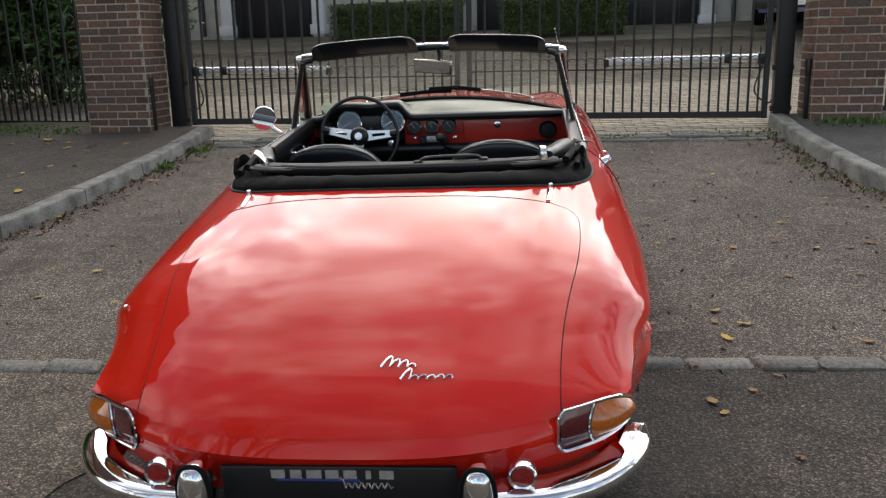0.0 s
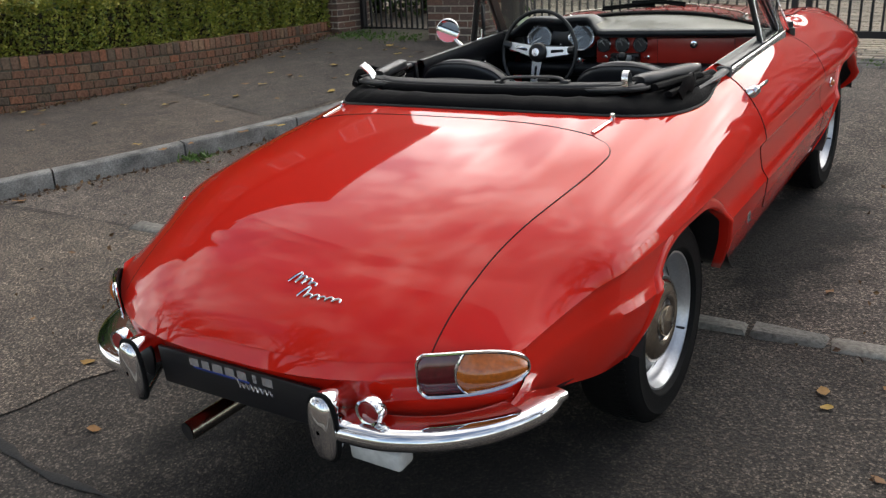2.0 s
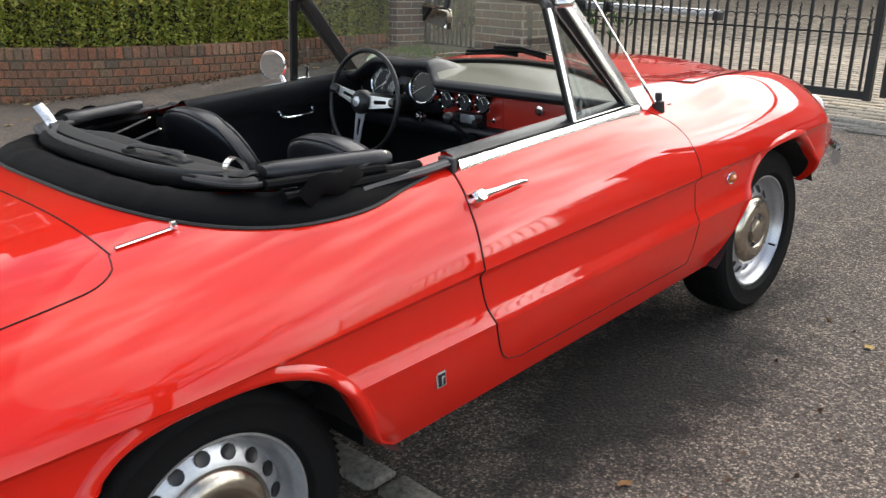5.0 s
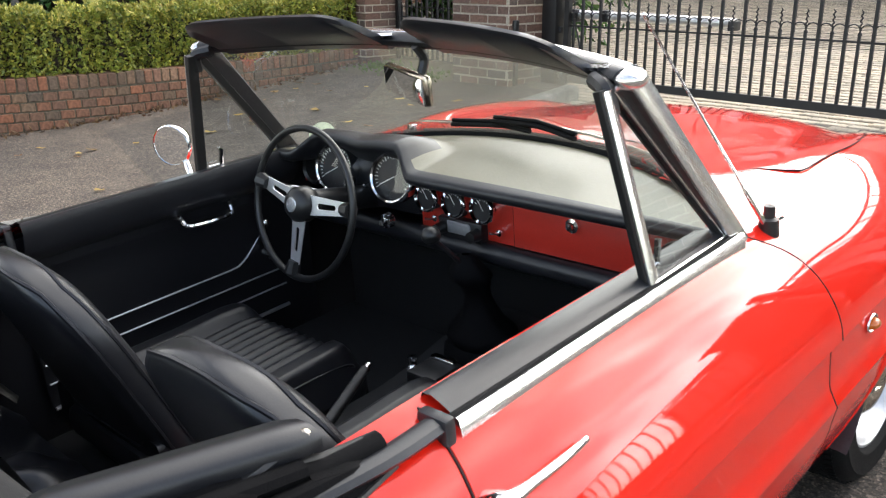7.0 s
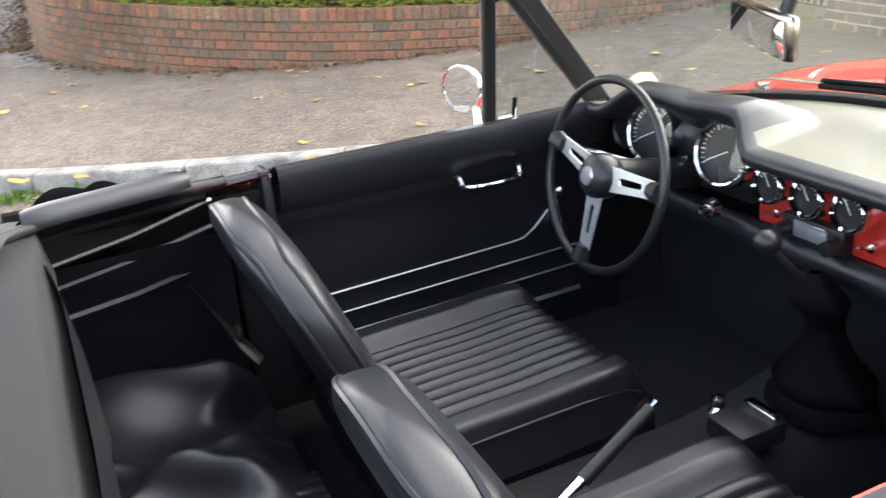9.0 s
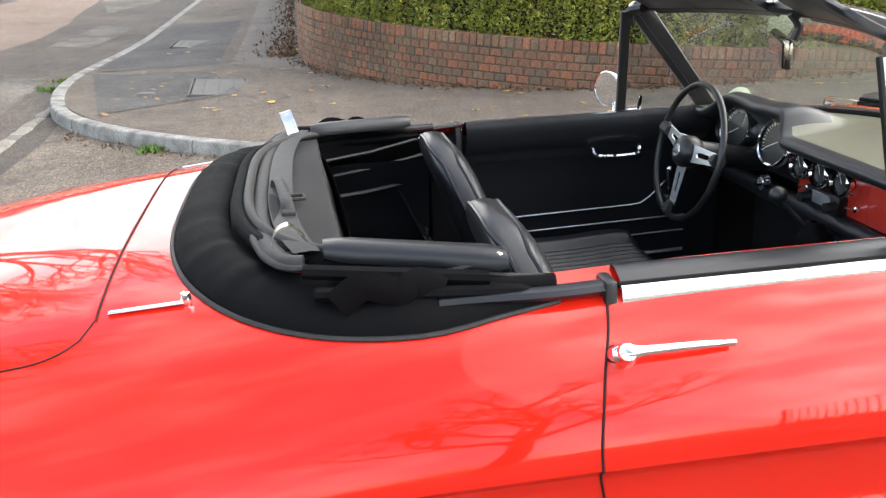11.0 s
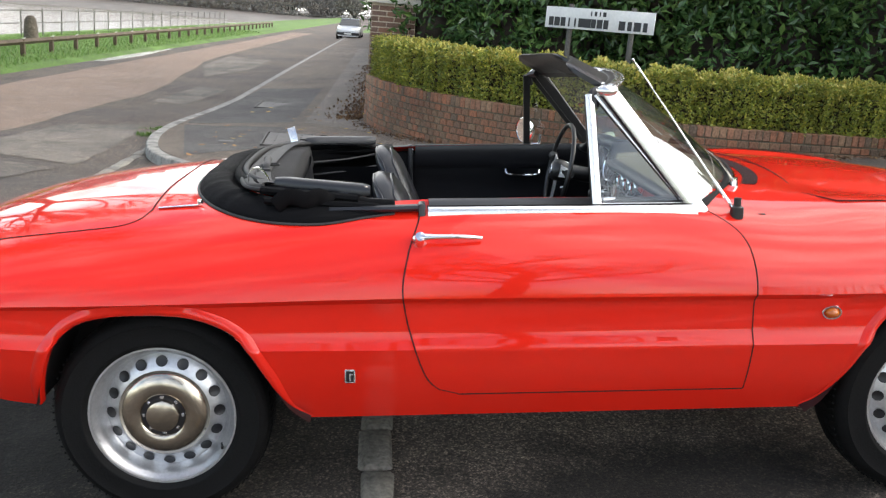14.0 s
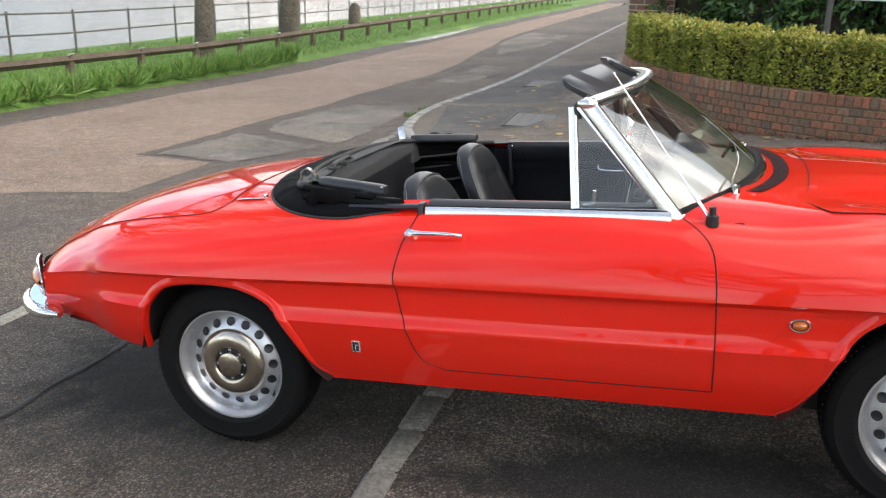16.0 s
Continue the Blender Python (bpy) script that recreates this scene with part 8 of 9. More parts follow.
# a dark blue car parked in the courtyard, and planter hedges
def simple_car(name, label, m, paint, w=1.72, l=4.2, h=1.42):
    """A saloon seen far off: lofted body, glasshouse, bumpers, lamps and wheels."""
    ob = thing(name, label, "car", m)
    top = curve([(-l / 2, 0.72), (-l / 2 + 0.12, 0.86), (-l * 0.30, 0.92), (l * 0.18, 0.95), (l * 0.34, 0.88), (l / 2 - 0.12, 0.76), (l / 2, 0.60)])
    rows = []
    for k in range(25):
        y = -l / 2 + l * k / 24
        f = 1 - 0.16 * (abs(y) / (l / 2)) ** 6
        t = top(y)
        rows.append([(sx * w / 2 * f * q, y, z) for sx, q, z in ((-1, 0.90, 0.24), (-1, 0.99, 0.45), (-1, 1.0, 0.62), (-1, 0.93, t - 0.05), (-1, 0.8, t), (1, 0.0, t + 0.02), (1, 0.8, t), (1, 0.93, t - 0.05), (1, 1.0, 0.62), (1, 0.99, 0.45), (1, 0.90, 0.24))])
    v, f = grid(rows)
    f = list(f) + [tuple(range(11)), tuple(reversed(range(24 * 11, 25 * 11)))]
    part("body", mesh("body", v, f, angle=45), paint, ob)
    cabin = [[(sx * w * 0.43, y, 0.92) for sx, y in ((-1, -l * 0.36), (1, -l * 0.36), (1, l * 0.22), (-1, l * 0.22))], [(sx * w * 0.36, y, h) for sx, y in ((-1, -l * 0.25), (1, -l * 0.25), (1, l * 0.06), (-1, l * 0.06))]]
    v, f = grid(cabin, False, True)
    part("glasshouse", mesh("glasshouse", v, list(f), smooth=False), WINDOW_DARK, ob, "dark car windows")
    part("roof", mesh("roof", *box(0, -l * 0.095, h + 0.01, w * 0.74, l * 0.33, 0.05, 0.02)), paint, ob)
    for sx in (-1, 1):
        part("headlight", mesh("headlight", *box(sx * w * 0.36, l / 2 - 0.07, 0.66, 0.3, 0.12, 0.14, 0.03)), CLEAR_LENS, ob, "clear headlight")
        for y in (-l * 0.31, l * 0.31):
            wh = part("wheel", mesh("wheel", *lathe([(0.0, 0.10), (0.2, 0.10), (0.2, 0.09), (0.3, 0.09), (0.31, 0.05), (0.31, -0.09), (0, -0.09)], 24)), RUBBER, ob, "black tyre", pose(sx * w * 0.44, y, 0.31, 0, 0, 0 if sx > 0 else 180))
    part("bumper", mesh("bumper", *box(0, l / 2 - 0.02, 0.42, w * 0.92, 0.14, 0.2, 0.05)), BLACK_PLASTIC, ob, "dark front bumper")
    part("number_plate", mesh("number_plate", *box(0, l / 2 + 0.06, 0.42, 0.5, 0.02, 0.1, 0.004)), WHITE_PAINT, ob, "plain plate")
    return ob


simple_car("blue_car", "dark blue car parked before the terrace", Matrix.Translation((6.35, 17.2, lie(6.3, 17.2))) @ Matrix.Rotation(radians(160), 4, "Z"), BLUE_PAINT)
simple_car("silver_car", "pale silver car parked far along the riverside road", Matrix.Translation((-62, -2.1, lie(-62, -3.2))) @ Matrix.Rotation(radians(-92), 4, "Z"), SILVER_PAINT)


# ---- leaves ----
def leaves(name, count, place, size, mat, label, category, bend_=0.3, long=1.9):
    """Many folded leaves in one mesh. place() gives a point and an outward direction."""
    rng = np.random.default_rng(len(name) * 7 + count)
    vs = np.zeros((count * 4, 3))
    for k in range(count):
        p, out = place(rng)
        d = Vector(rng.normal(0, 1, 3)) + Vector(out) * 0.9
        d.normalize()
        s = d.cross(Vector(rng.normal(0, 1, 3))).normalized()
        u = s.cross(d)
        L = size * rng.uniform(0.65, 1.3)
        w = L / long
        p = Vector(p)
        vs[k * 4:k * 4 + 4] = [p, p + d * L * 0.5 + s * w * 0.5 + u * w * bend_, p + d * L, p + d * L * 0.5 - s * w * 0.5 + u * w * bend_]
    fs = [t for k in range(count) for t in ((k * 4, k * 4 + 1, k * 4 + 2), (k * 4, k * 4 + 2, k * 4 + 3))]
    me = bpy.data.meshes.new(name)
    me.from_pydata(vs.tolist(), [], fs)
    me.materials.append(mat)
    return me


HEDGE_TOP = 1.12
H_LINE = along([(-6.12, 6.3), (-6.02, 5.2), (-5.95, 4.0), (-6.10, 3.05), (-6.45, 2.35), (-7.05, 1.65), (-7.85, 1.12), (-8.8, 0.76), (-9.6, 0.62)], 80)


def hedge_point(rng, top_only=False):
    f = rng.uniform(0, 79.99)
    i = int(f)
    p = H_LINE[i].lerp(H_LINE[i + 1], f - i)
    d = (H_LINE[i + 1] - H_LINE[i]).normalized()
    s = Vector((d.y, -d.x, 0))
    wob = 0.03 * math.sin(f * 2.1) + 0.03 * math.sin(f * 0.9 + 1) + 0.022 * math.sin(f * 5.3 + 2)
    if top_only or rng.random() < 0.30:
        return (p + s * rng.uniform(-0.22, 0.35) + Vector((0, 0, HEDGE_TOP + wob + rng.uniform(-0.07, 0.01)))), (0, 0, 1)
    z = rng.uniform(0.58, HEDGE_TOP + wob)
    return (p - s * (0.24 + wob - rng.uniform(0, 0.08)) + Vector((0, 0, z))), (-s.x, -s.y, 0.3)


hedge = thing("hedge", "clipped green box hedge, its lit top coloured yellow, above the low wall", "hedge")
# a plain dark core fills the hedge behind its leaves
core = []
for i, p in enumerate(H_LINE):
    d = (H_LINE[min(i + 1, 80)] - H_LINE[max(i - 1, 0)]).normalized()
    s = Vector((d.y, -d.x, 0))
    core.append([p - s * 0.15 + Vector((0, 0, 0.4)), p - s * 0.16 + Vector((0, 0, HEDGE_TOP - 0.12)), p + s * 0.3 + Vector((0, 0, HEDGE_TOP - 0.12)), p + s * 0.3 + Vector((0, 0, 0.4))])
part("inner_growth", mesh("inner_growth", *grid(core)), TWIG, hedge, "solid dark core behind the leaves")
part("foliage", leaves("hedge_leaves", 42000, hedge_point, 0.043, HEDGE_LEAF, "", ""), None, hedge, "small green leaves")
# yellow leaves paint the lit top of the hedge
part("new_growth", leaves("hedge_tips", 20000, lambda rng: hedge_point(rng, True), 0.046, HEDGE_LIT_LEAF, "", ""), None, hedge, "yellow-green top leaves, light put into their colour")


bm = bmesh.new()
bmesh.ops.create_icosphere(bm, subdivisions=2, radius=1.0)
for v_ in bm.verts:
    v_.co *= 1 + 0.12 * math.sin(9 * v_.co.x + 4 * v_.co.z) * math.cos(7 * v_.co.y)
CORE = from_bm("dense_core", bm)


def shrub(name, clumps, n, size, label, mat=LAUREL_LEAF):
    """A large evergreen shrub: stems and a crown of leaves over many clumps."""
    ob = thing(name, label, "shrub")
    stems = []
    for (x, y, z, r) in clumps:
        g = lie(x, y)
        for k in range(2):
            a = random.uniform(0, 6.28)
            stems.append(tube(spline([(x, y, g), (x + 0.2 * math.cos(a), y + 0.2 * math.sin(a), (g + z) / 2), (x + 0.6 * r * math.cos(a), y + 0.6 * r * math.sin(a), z + 0.4 * r)], 4), [0.05, 0.045, 0.04, 0.04, 0.035, 0.03, 0.025, 0.02, 0.012], 6))
    part("stem_cluster", mesh("stem_cluster", *join(*stems)), TWIG, ob, "dark stems")

    def place(rng):
        x, y, z, r = clumps[rng.integers(len(clumps))]
        d = Vector(rng.normal(0, 1, 3)).normalized()
        q = r * (0.62 + 0.42 * rng.random() ** 0.5) * (1 + 0.13 * math.sin(7 * d.x + 5 * d.z) + 0.1 * math.sin(11 * d.y + z))
        return (x + d.x * q, y + d.y * q, max(z + d.z * q, lie(x, y) + 0.05)), d
    part("foliage", leaves(name + "_leaves", n, place, size, mat, "", "", long=2.3), None, ob, "glossy dark green leaves")
    # each clump gets a solid dark ball at its heart
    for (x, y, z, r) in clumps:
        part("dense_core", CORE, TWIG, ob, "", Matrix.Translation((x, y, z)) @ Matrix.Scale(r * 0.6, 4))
    return ob


random.seed(5)
shrub("laurel", [(-7.6 - 0.35 * k + random.uniform(-0.2, 0.2), 6.4 - 0.72 * k + random.uniform(-0.2, 0.2), 1.3 + 0.85 * j + random.uniform(-0.2, 0.2), random.uniform(0.75, 1.0)) for k in range(8) for j in range(3)], 42000, 0.145, "tall dark green laurel behind the clipped hedge")
shrub("laurel", [(-9.7 - 0.4 * k, 3.0 - 0.3 * k + random.uniform(-0.2, 0.2), 1.4 + 0.9 * j, 0.9) for k in range(4) for j in range(3)], 16000, 0.145, "tall dark green laurel beside the corner pillar")
shrub("laurel", [(-5.0 - 1.0 * k, 8.7 + random.uniform(-0.3, 0.3), 1.5 + 0.85 * j, 0.95) for k in range(4) for j in range(2)], 14000, 0.12, "dark evergreen behind the iron railing")
COURT_LEAF = material("courtyard_hedge_leaf", (0.085, 0.12, 0.035), 0.45, random_by="island", tint=[(0.13, 0.17, 0.05), (0.05, 0.085, 0.025), (0.10, 0.14, 0.04)])
for x0, x1, y, nm in ((-3.9, -0.95, 17.3, "a"), (-0.15, 2.55, 17.0, "b")):
    hd = thing("hedge", "clipped dark green hedge in the courtyard", "hedge")

    def courtyard(rng, x0=x0, x1=x1, y=y):
        x = rng.uniform(x0, x1)
        z0 = lie(x, y)
        if rng.random() < 0.4:
            return (x, y + rng.uniform(-0.5, 0.5), z0 + 0.78 + rng.uniform(-0.05, 0.03)), (0, 0, 1)
        return (x, y - 0.5 + rng.uniform(0, 0.06), z0 + rng.uniform(0.05, 0.78)), (0, -1, 0.2)
    part("foliage", leaves("courtyard_hedge" + nm, 9000, courtyard, 0.06, COURT_LEAF, "", ""), None, hd, "small dark leaves")
    part("inner_growth", mesh("inner_growth", *box((x0 + x1) / 2, y, lie((x0 + x1) / 2, y) + 0.33, x1 - x0 - 0.1, 0.85, 0.78, 0.05)), TWIG, hd, "solid dark core behind the leaves")

# ---- street name sign on two posts ----
sign = thing("street_sign", "white street name sign with black lettering on two grey posts", "sign", Matrix.Translation((-7.22, 2.95, 1.60)) @ Matrix.Rotation(radians(52), 4, "Z"))
part("plate", mesh("plate", *box(0, 0, 0, 1.36, 0.02, 0.24, 0.004)), WHITE_PAINT, sign, "white enamelled plate")
for x in (-0.38, 0.40):
    part("post", mesh("post", *tube([(x, 0.05, -1.5), (x, 0.05, 0.16)], 0.032, 10)), RIVER_IRON, sign, "grey steel post")
letters = []
for k, w in enumerate((0.06, 0.07, 0.06, 0.02, 0.02, 0.07, 0.09, 0.06, 0.07, 0.06)):
    letters.append(box(-0.60 + 0.078 * k, -0.012, -0.045, w, 0.003, 0.10, 0, 1))
for k, w in enumerate((0.09, 0.06, 0.10, 0.06)):
    letters.append(box(0.30 + 0.093 * k, -0.012, -0.045, w * 0.85, 0.003, 0.10, 0, 1))
for k, w in enumerate((0.015, 0.03, 0.015, 0.04)):
    letters.append(box(-0.09 + 0.055 * k, -0.012, 0.065, w, 0.003, 0.05, 0, 1))
for bar_vf in letters:
    part("lettering", mesh("lettering", *bar_vf, smooth=False), DIAL, sign)


# ---- riverside: verge, knee rail, trees, railing, water, far bank ----
verge = [[(x, y, lie(x, -8) + z) for y, z in ((-7.85, 0.0), (-8.05, 0.07), (-8.6, 0.12), (-10, 0.12), (-12.6, 0.10), (-13.2, 0.05), (-13.4, -3.0))] for x in far_x[2:]]
tagged(part("grass_verge", mesh("grass_verge", *grid(verge)), GRASS_SOIL), "green riverside grass verge", "grass", "", "structure")


def blade(rng):
    x = -5 - 55 * rng.random() ** 2.0
    y = -7.95 - 5.0 * rng.random()
    return (x, y, lie(x, -8) + 0.10), (0, 0, 2.5)


grass_ob = part("grass", leaves("grass", 40000, blade, 0.13, GRASS, "", "", long=9), None)
tagged(grass_ob, "short green grass of the river bank", "grass", "", "stuff")


def tuft(rng):
    k = rng.integers(16)
    cx = -4.5 - 0.75 * k
    return (cx + rng.normal(0, 0.14), -8.1 + rng.normal(0, 0.12), lie(cx, -8) + 0.08), (0, 0, 2.0)


tagged(part("long_grass", leaves("long_grass", 6000, tuft, 0.34, GRASS, "", "", long=14), None), "tufts of long grass at the road's edge", "grass", "", "stuff")

knee = thing("knee_rail", "low timber knee rail on short posts along the verge", "fence")
posts = [-5.2, -7.2, -9.28, -11.29, -13.2, -15.1, -17.0, -19.1, -21.2, -23.3] + [-25.4 - 2.1 * k for k in range(26)]
post_me = mesh("post", *box(0, 0, 0.16, 0.11, 0.11, 0.56, 0.01))
top_me = mesh("post_top", *moved(box(0, 0, 0, 0.115, 0.15, 0.012, 0.003, 1), Matrix.Rotation(0.5, 4, "X")))
for x in posts:
    y = -8.85 - 0.012 * (abs(x) - 9)
    pm = part("post", post_me, TIMBER, knee, "", pose(x, y, lie(x, -8) + 0.12))
    part("metal_strap", top_me, WHITE_PAINT, pm, "pale metal strap", pose(0, 0, 0.45))
for a, b in zip(posts, posts[1:]):
    ya, yb = -8.85 - 0.012 * (abs(a) - 9), -8.85 - 0.012 * (abs(b) - 9)
    part("rail", mesh("rail", *tube([(a, ya, lie(a, -8) + 0.50), (b, yb, lie(b, -8) + 0.50)], 0.075, 4)), TIMBER, knee)

railing = thing("river_railing", "grey iron two-bar railing along the river's edge", "railing")
pr = mesh("post", *tube([(0, 0, 0), (0, 0, 1.02)], 0.028, 8))
ry, rz = -12.75, lie(-14, -8) + 0.10
for k in range(34):
    x = -4.0 - 2.05 * k
    part("post", pr, RIVER_IRON, railing, "", pose(x, ry, lie(x, -8) + 0.1))
for h in (0.5, 0.95):
    part("rail", mesh("rail", *tube([(x, ry, lie(x, -8) + 0.1 + h) for x in steps(-4, -72, 34)], 0.022, 6)), RIVER_IRON, railing)
stump = thing("tree_stump", "weathered brown tree stump near the river railing", "stump", Matrix.Translation((-27.5, -11.2, lie(-27, -8) + 0.1)))
part("stem", mesh("stem", *lathe([(0.24, 0), (0.22, 0.5), (0.19, 0.75), (0.10, 0.88), (0, 0.90)], 12, "z")), BARK, stump)


def tree(name, x, y, r, h, seed, label, leafy=0):
    """A bare winter tree: buttressed trunk, forking limbs and fine twigs."""
    rng = random.Random(seed)
    ob = thing(name, label, "tree")
    g = lie(x, min(y, 30) if y > -8 else -8) + 0.05
    trunk = [(x, y, g - 0.1), (x + 0.02, y, g + 0.25), (x - 0.04, y + 0.05, g + h * 0.2), (x + 0.05, y, g + h * 0.36)]
    part("trunk", mesh("trunk", *tube(spline(trunk, 6), [r * q for q in [1.5, 1.35, 1.2, 1.1, 1.05, 1.02] + [1.0 - 0.02 * k for k in range(13)]], 14)), BARK, ob, "grey-brown trunk")
    limbs = []

    def grow(p, d, L, rad, depth):
        q = [p]
        dd = d.copy()
        for _ in range(3):
            dd = (dd + Vector((rng.uniform(-0.25, 0.25), rng.uniform(-0.25, 0.25), rng.uniform(-0.05, 0.22)))).normalized()
            q.append(q[-1] + dd * L / 3)
        sides = 8 if depth < 2 else (5 if depth < 4 else 3)
        limbs.append(tube(q, [rad, rad * 0.85, rad * 0.72, rad * 0.6], sides))
        if depth >= 5:
            return
        for k in range(3 if depth < 4 else 4):
            nd = (dd + Vector((rng.uniform(-0.9, 0.9), rng.uniform(-0.9, 0.9), rng.uniform(-0.25, 0.6)))).normalized()
            grow(q[-1] if k < 2 else q[2], nd, L * rng.uniform(0.62, 0.8), rad * 0.60, depth + 1)

    top = Vector(trunk[-1])
    for k in range(4):
        a = k / 4 * math.tau + rng.uniform(-0.4, 0.4)
        grow(top, Vector((math.cos(a) * 0.7, math.sin(a) * 0.7, 0.8)).normalized(), h * 0.25, r * 0.66, 0)
    part("crown", mesh("crown", *join(*limbs), angle=60), BARK, ob, "bare limbs and twigs")
    return ob


tree("tree", -14.7, -9.6, 0.23, 11, 3, "bare grey riverside tree on the grass verge")
tree("tree", -20.2, -10.2, 0.31, 13, 8, "bare grey riverside tree on the grass verge")
tree("tree", 13.0, 2.5, 0.3, 12, 12, "bare tree beyond the pavement")
tree("tree", -7.0, -10.0, 0.3, 12, 21, "bare grey riverside tree on the grass verge")

water = [[(x, y, -3.1) for y in (-13.3, -40, -120, -400, -900)] for x in (-1200, -500, -200, -60, 0, 60, 200, 500)]
tagged(part("river", mesh("river", *grid(water)), WATER), "wide bright river under a pale sky", "river", "", "structure")
mud = [[(3 - d * math.cos(a), 0.8 - d * math.sin(a), z) for d, z in ((215 + 40 * math.sin(a * 5), -3.05), (262, -2.0), (300, -1.0), (420, 0.5))] for a in [radians(-6 + 2.5 * k) for k in range(24)]]
tagged(part("mud_bank", mesh("mud_bank", *grid(mud)), MUD), "grey tidal mud along the far river bank", "bank", "", "structure")


crowns = []
wood_rng = random.Random(9)
for k in range(330):
    a = radians(-7 + 60 * wood_rng.random())
    d = 312 + 26 * wood_rng.random()
    r = wood_rng.uniform(3.0, 6.5)
    hgt = (4 + 9 * wood_rng.random()) * (1 + 0.25 * math.sin(a * 23))
    squash = wood_rng.uniform(0.8, 1.5)
    m = Matrix.Translation((3 - d * math.cos(a), 0.8 - d * math.sin(a), -1 + hgt)) @ Matrix.Rotation(wood_rng.uniform(0, 6.28), 4, "Z") @ Matrix.Diagonal((r, r, r * squash, 1))
    crowns.append(moved(([tuple(v.co * (1 + 0.28 * math.sin(8.0 * v.co.x + k) * math.cos(9.0 * v.co.z + 2 * k))) for v in CORE.vertices], [tuple(p.vertices) for p in CORE.polygons]), m))


def far_wood(rng):
    a = radians(rng.uniform(-6, 52))
    d = 297 + abs(rng.normal(0, 6))
    hgt = 15 + 3 * math.sin(a * 31) + 2.5 * math.sin(a * 77 + 1)
    return (3 - d * math.cos(a), 0.8 - d * math.sin(a), -1 + hgt * rng.random() ** 0.9), (0, 0, 0.3)


wood = part("far_wood", mesh("far_wood_crowns", *join(*crowns), angle=0), HAZED_TREE, None)
tagged(wood, "autumn trees on the far river bank, haze put into their colour", "trees", "", "stuff")
twigs = part("far_thicket", leaves("far_wood", 90000, far_wood, 0.75, HAZED_TREE, "", ""), None)
tagged(twigs, "fine bare branches of the far river bank, haze put into their colour", "trees", "", "stuff")
for x, y, w, h in ((-300, -72, 12, 4.5), (-304, -36, 9, 4)):
    fh = thing("far_building", "pale building among the trees across the river", "building", Matrix.Translation((x, y, -1)) @ Matrix.Rotation(0.3, 4, "Z"))
    part("wall", mesh("wall", *box(0, 0, h / 2, 8, w, h, 0.05)), RENDERED, fh)
    part("roof", mesh("roof", *box(0, 0, h + 0.5, 9, w + 1, 1, 0.05)), ROOF_TILE, fh)
    for k in range(5):
        part("window", mesh("window", *box(4.05, -w / 2 + w * (k + 0.5) / 5, h * 0.55, 0.1, 1.6, 2.0, 0)), WINDOW_DARK, fh)


# ================= small things on the ground =================
random.seed(11)
def panel(pts, mat, lift, label):
    rows = []
    (ax, ay), (bx, by), (cx, cy), (dx, dy) = pts
    for i in range(9):
        u = i / 8
        rows.append([(ax + (bx - ax) * u + ((dx + (cx - dx) * u) - (ax + (bx - ax) * u)) * v, ay + (by - ay) * u + ((dy + (cy - dy) * u) - (ay + (by - ay) * u)) * v) for v in (0, 0.25, 0.5, 0.75, 1)])
    rows = [[(x, y, lie(x, y) + 0.106 + lift) for x, y in r] for r in rows]
    tagged(part("pavement_patch", mesh("pavement_patch", *grid(rows)), mat), label, "pavement", "", "structure")


panel(((-8.0, 0.62), (-40, 0.05), (-40, -0.75), (-9.5, -0.55)), PAVE_PALE, 0.004, "paler strip of pavement asphalt along the wall")
panel(((-6.2, -1.5), (-9.2, -2.15), (-8.9, -0.75), (-7.0, -0.3)), PAVE_DARK, 0.005, "darker patch of pavement asphalt")
panel(((-9.4, -2.18), (-16.5, -2.1), (-16.5, -0.8), (-9.6, -0.72)), PAVE_DARK, 0.005, "darker trench patch of pavement asphalt")
panel(((-3.22, 2.45), (-2.98, 4.0), (-5.35, 4.0), (-5.2, 3.1)), PAVE_GATE, 0.004, "darker damp stretch of pavement asphalt near the gate")
panel(((-2.98, 4.0), (-2.95, 5.75), (-5.5, 5.75), (-5.35, 4.0)), PAVE_GATE, 0.004, "darker damp stretch of pavement asphalt near the gate")


def cover(x, y, w, d, turn, label):
    ob = thing("manhole_cover", label, "manhole", Matrix.Translation((x, y, lie(x, y) + 0.112)) @ Matrix.Rotation(turn, 4, "Z"))
    part("lid", mesh("lid", *box(0, 0, 0, w - 0.05, d - 0.05, 0.02, 0.004, 1)), CAST_IRON, ob, "worn iron lid")
    part("frame", mesh("frame", *join(box(0, d / 2, 0, w, 0.02, 0.022, 0.003, 1), box(0, -d / 2, 0, w, 0.02, 0.022, 0.003, 1), box(w / 2, 0, 0, 0.02, d, 0.022, 0.003, 1), box(-w / 2, 0, 0, 0.02, d, 0.022, 0.003, 1))), CAST_IRON, ob)
    for k in range(5):
        for q in range(3):
            part("stud", STUD, CAST_IRON, ob, "", pose(-w * 0.36 + w * 0.18 * k, -d * 0.26 + d * 0.26 * q, 0.011))
    return ob


STUD = mesh("stud", *box(0, 0, 0, 0.05, 0.02, 0.006, 0.002, 1))
cover(-7.45, -0.55, 1.05, 0.56, 0.05, "rectangular worn iron manhole cover in the pavement")
cover(-12.5, -1.36, 1.0, 0.5, 0.0, "rectangular iron manhole cover in the pavement")
small_cover = thing("valve_cover", "small round iron valve cover in the pavement", "manhole", Matrix.Translation((-7.3, -1.25, lie(-7.3, -1.25) + 0.112)))
part("lid", mesh("lid", *lathe([(0, 0.008), (0.09, 0.008), (0.10, 0.0)], 20, "z")), CAST_IRON, small_cover)

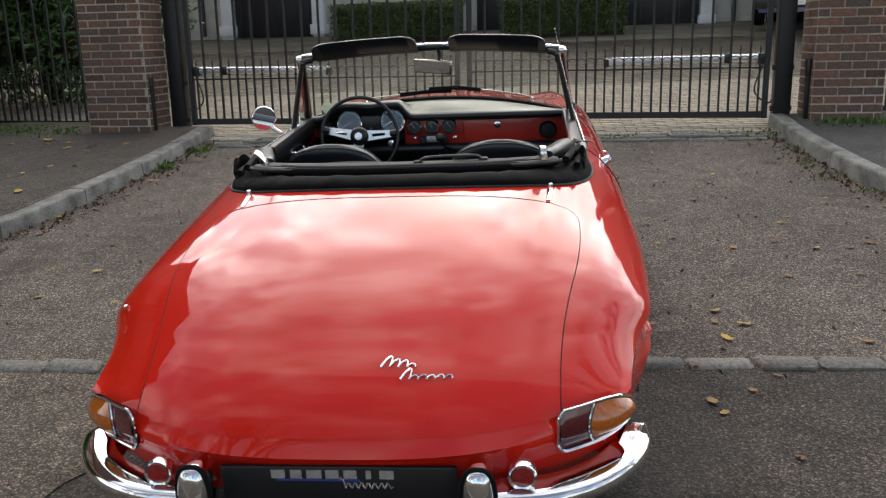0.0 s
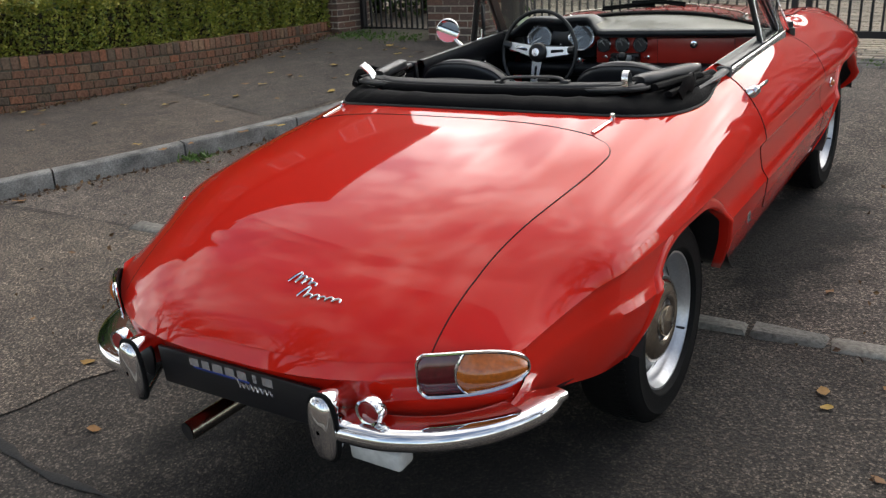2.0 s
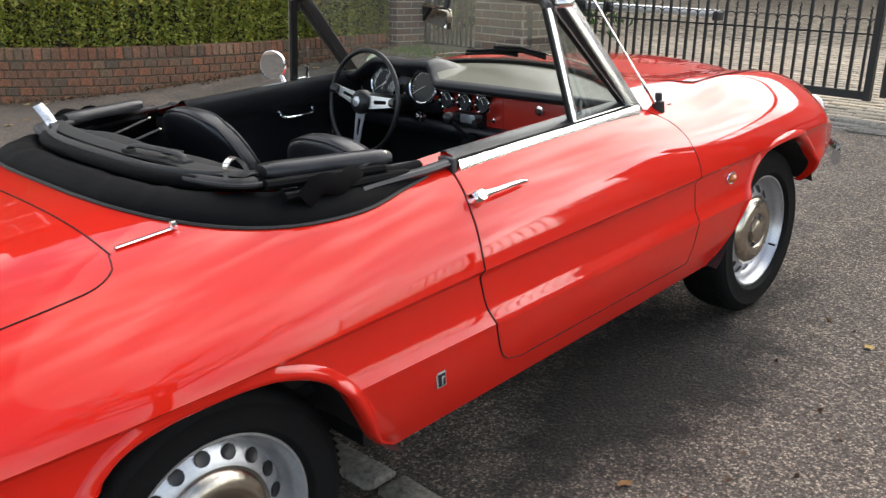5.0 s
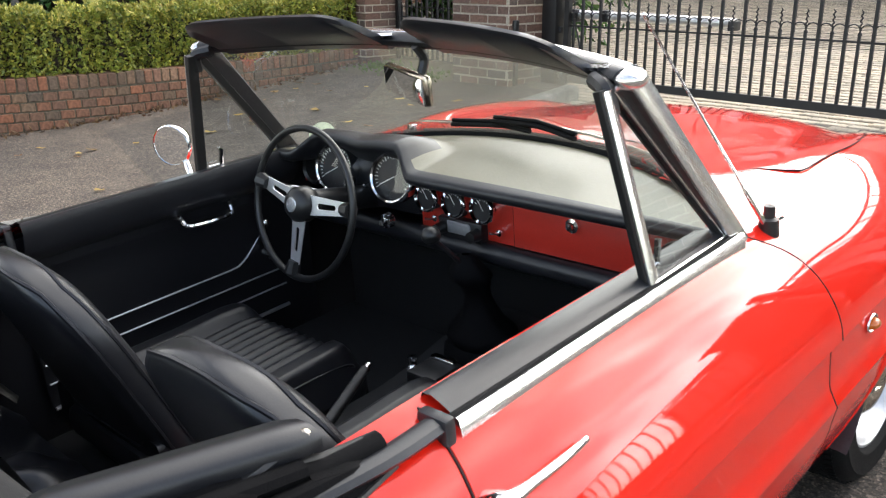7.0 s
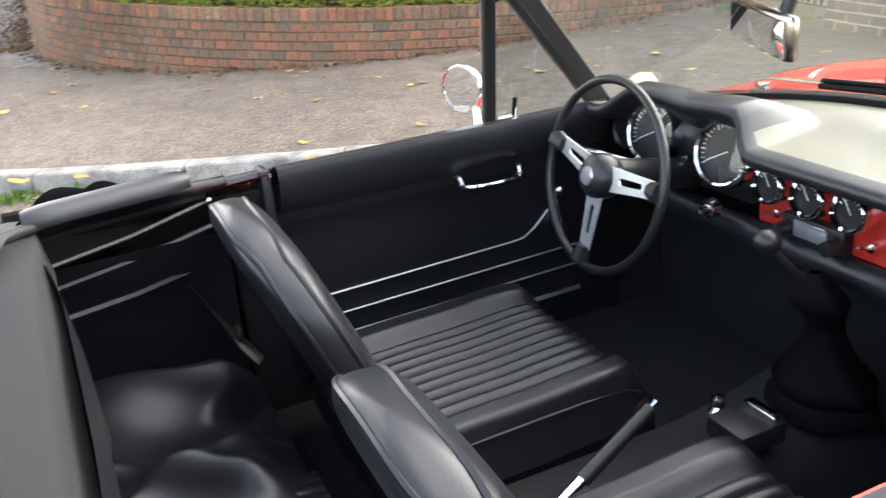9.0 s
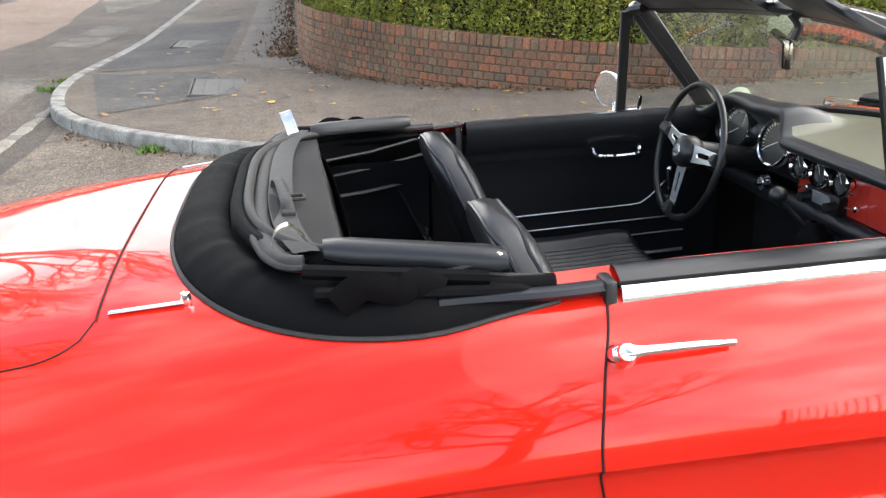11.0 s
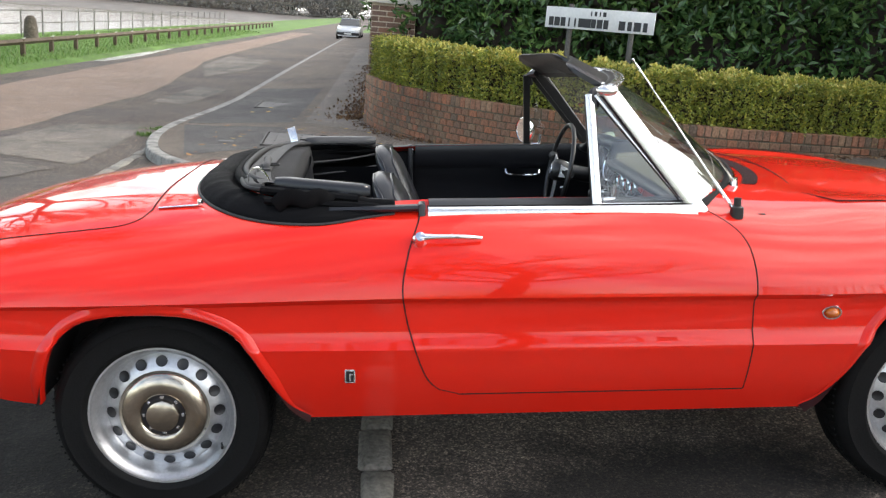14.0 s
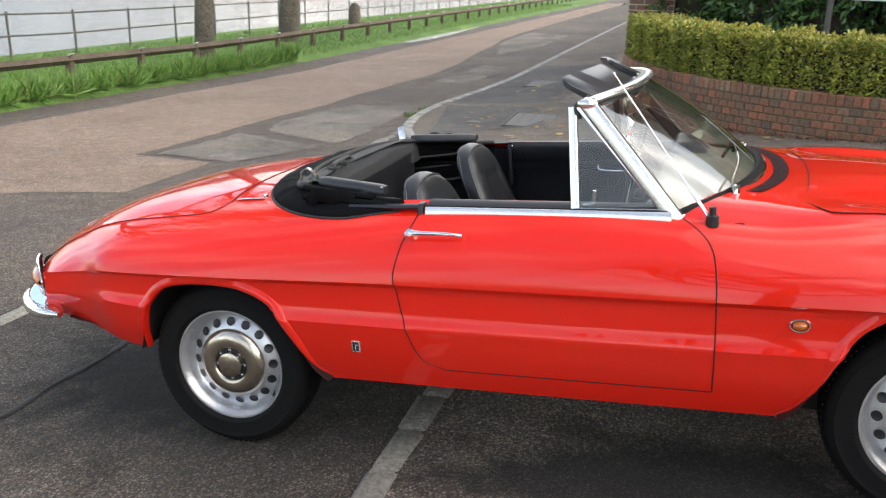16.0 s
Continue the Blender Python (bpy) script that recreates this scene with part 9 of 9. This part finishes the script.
# fallen leaves
leaf_meshes = []
for k in range(6):
    n = 9
    rim = []
    for q in range(n):
        a = math.tau * q / n
        r = 0.045 * (1 + 0.35 * math.cos(a)) * random.uniform(0.7, 1.15)
        rim.append((r * math.cos(a) * 1.3, r * math.sin(a) * 0.8, random.uniform(0.004, 0.022)))
    v = [(0, 0, 0.008)] + rim
    f = [(0, 1 + q, 1 + (q + 1) % n) for q in range(n)]
    me = mesh("fallen_leaf", v, f, angle=0)
    me.materials.append(DEAD_LEAF)
    leaf_meshes.append(me)


def on_pavement(x, y):
    return 0.112 if x < -2.95 - 0.5 * max(0, 2.3 - y) else 0.004


spots = []
for k in range(70):
    spots.append((random.uniform(-6.6, -3.3), random.uniform(1.4, 5.6)))
for k in range(60):
    spots.append((random.uniform(-12, -5.8), random.uniform(-1.6, 0.6)))
for k in range(55):
    spots.append((random.uniform(0.95, 2.6), random.uniform(0.0, 5.0)))
for k in range(30):
    spots.append((random.uniform(-2.6, -0.9), random.uniform(-1.0, 5.0)))
for k in range(25):
    spots.append((random.uniform(0.9, 3.5), random.uniform(-2.0, 0.5)))
for k in range(30):
    t = random.random()
    p = kl[int(t * 150)]
    spots.append((p.x + random.uniform(0.02, 0.25), p.y + random.uniform(-0.02, 0.1)))
for x, y in spots:
    if x < -3.0 and y > -1.7:
        d = min((Vector((x, y, 0)) - q).length for q in WP)
        inside = x > -5.6 or y < 0.2 + 0.9 * (-x - 8) * -1
        if d < 0.12:
            continue
    lift = on_pavement(x, y)
    s = random.uniform(0.32, 0.62) if x > -2.9 else random.uniform(0.45, 0.95)
    ob = new("fallen_leaf", random.choice(leaf_meshes))
    ob.matrix_basis = Matrix.Translation((x, y, lie(x, y) + lift)) @ Matrix.Rotation(random.uniform(0, 6.28), 4, "Z") @ Matrix.Scale(s, 4)
    tagged(ob, "curled dead brown leaf lying on the asphalt", "leaf", "fallen leaves")


# weeds along the kerb foot and wall foot
def weed_bed(name, centres, n, size, spread, label, lift=0.0):
    def place(rng):
        x, y = centres[rng.integers(len(centres))]
        px, py = x + rng.normal(0, spread), y + rng.normal(0, spread)
        return (px, py, lie(px, py) + lift), (0, 0, 1.2)
    tagged(part(name, leaves(name, n, place, size, WEED, "", "", long=2.6), None), label, "weeds", "", "stuff")


weed_bed("kerb_weeds", [(-4.12, 0.05), (-4.0, 0.35), (-4.95, -0.85), (-3.3, 1.75), (-2.72, 4.5), (-2.7, 5.2), (-8.6, -2.5), (-9.3, -2.5)], 700, 0.06, 0.06, "small green weeds at the kerb's foot")
weed_bed("kerb_weeds", [(2.62, 3.6), (2.60, 4.1), (2.60, 4.6), (2.62, 5.2), (2.75, 3.2), (2.9, 2.75), (3.1, 2.2)], 420, 0.032, 0.10, "low green weeds along the kerb stones")
weed_bed("fence_weeds", [(-5.2, 6.05), (-4.8, 6.0), (-4.4, 5.9), (3.2, 5.2), (3.5, 5.2), (-5.4, 6.2)], 900, 0.05, 0.12, "moss and weeds at the railing's foot", 0.10)
weed_bed("gate_weeds", [(0.6, 5.35), (1.2, 5.3), (0.9, 5.5), (2.3, 5.25)], 500, 0.035, 0.10, "thin grass between the stone setts")
strip = [[(x, y, lie(x, y) + 0.113) for y in (5.72, 6.0, 6.3, 6.6)] for x in (-5.6, -5.0, -4.4, -4.05)]
tagged(part("mossy_strip", mesh("mossy_strip", *grid(strip, flip=True)), MOSSY_MORTAR), "mossy earth strip below the railing", "soil", "", "structure")

# leaf litter swept along the wall's foot and the gutters
LITTER = material("leaf_litter", (0.10, 0.055, 0.03), 0.8, random_by="island", tint=[(0.16, 0.085, 0.04), (0.06, 0.036, 0.022), (0.24, 0.14, 0.06), (0.08, 0.045, 0.025)])


def litter_bed(name, place, n, size, label):
    tagged(part(name, leaves(name, n, place, size, LITTER, "", "", long=1.6), None), label, "leaves", "", "stuff")


def by_far_wall(rng):
    x = -9.9 - 16 * rng.random() ** 1.6
    y = 0.24 - abs(rng.normal(0, 0.20))
    return (x, y, lie(x, y) + 0.115), (0, 0, 0.2)


def by_low_wall(rng):
    p, d = wall_at(total * rng.random())
    q = p + Vector((-d.y, d.x, 0)) * (0.02 + abs(rng.normal(0, 0.09)))
    return (q.x, q.y, lie(q.x, q.y) + 0.112), (0, 0, 0.2)


def in_gutter(rng):
    line, side = ((kl, 1), (kr, -1))[int(rng.integers(2))]
    i = int(rng.integers(8, 190))
    p, d = line[i], (line[i + 1] - line[i]).normalized()
    q = p + Vector((-d.y, d.x, 0)) * side * (0.02 + abs(rng.normal(0, 0.10)))
    return (q.x, q.y, lie(q.x, q.y) + 0.006), (0, 0, 0.2)


def on_drive(rng):
    x, y = (rng.uniform(0.95, 2.9), rng.uniform(-2.0, 5.2)) if rng.random() < 0.6 else (rng.uniform(-3.0, -0.95), rng.uniform(-1.5, 5.2))
    return (x, y, lie(x, y) + 0.006), (0, 0, 0.2)


litter_bed("wall_litter", by_far_wall, 1500, 0.055, "drift of brown dead leaves along the boundary wall")
litter_bed("bed_litter", by_low_wall, 700, 0.045, "brown leaf crumbs at the foot of the garden wall")
litter_bed("gutter_litter", in_gutter, 1500, 0.034, "brown leaf crumbs and twigs in the gutter")
litter_bed("drive_litter", on_drive, 420, 0.026, "scattered leaf crumbs on the asphalt")
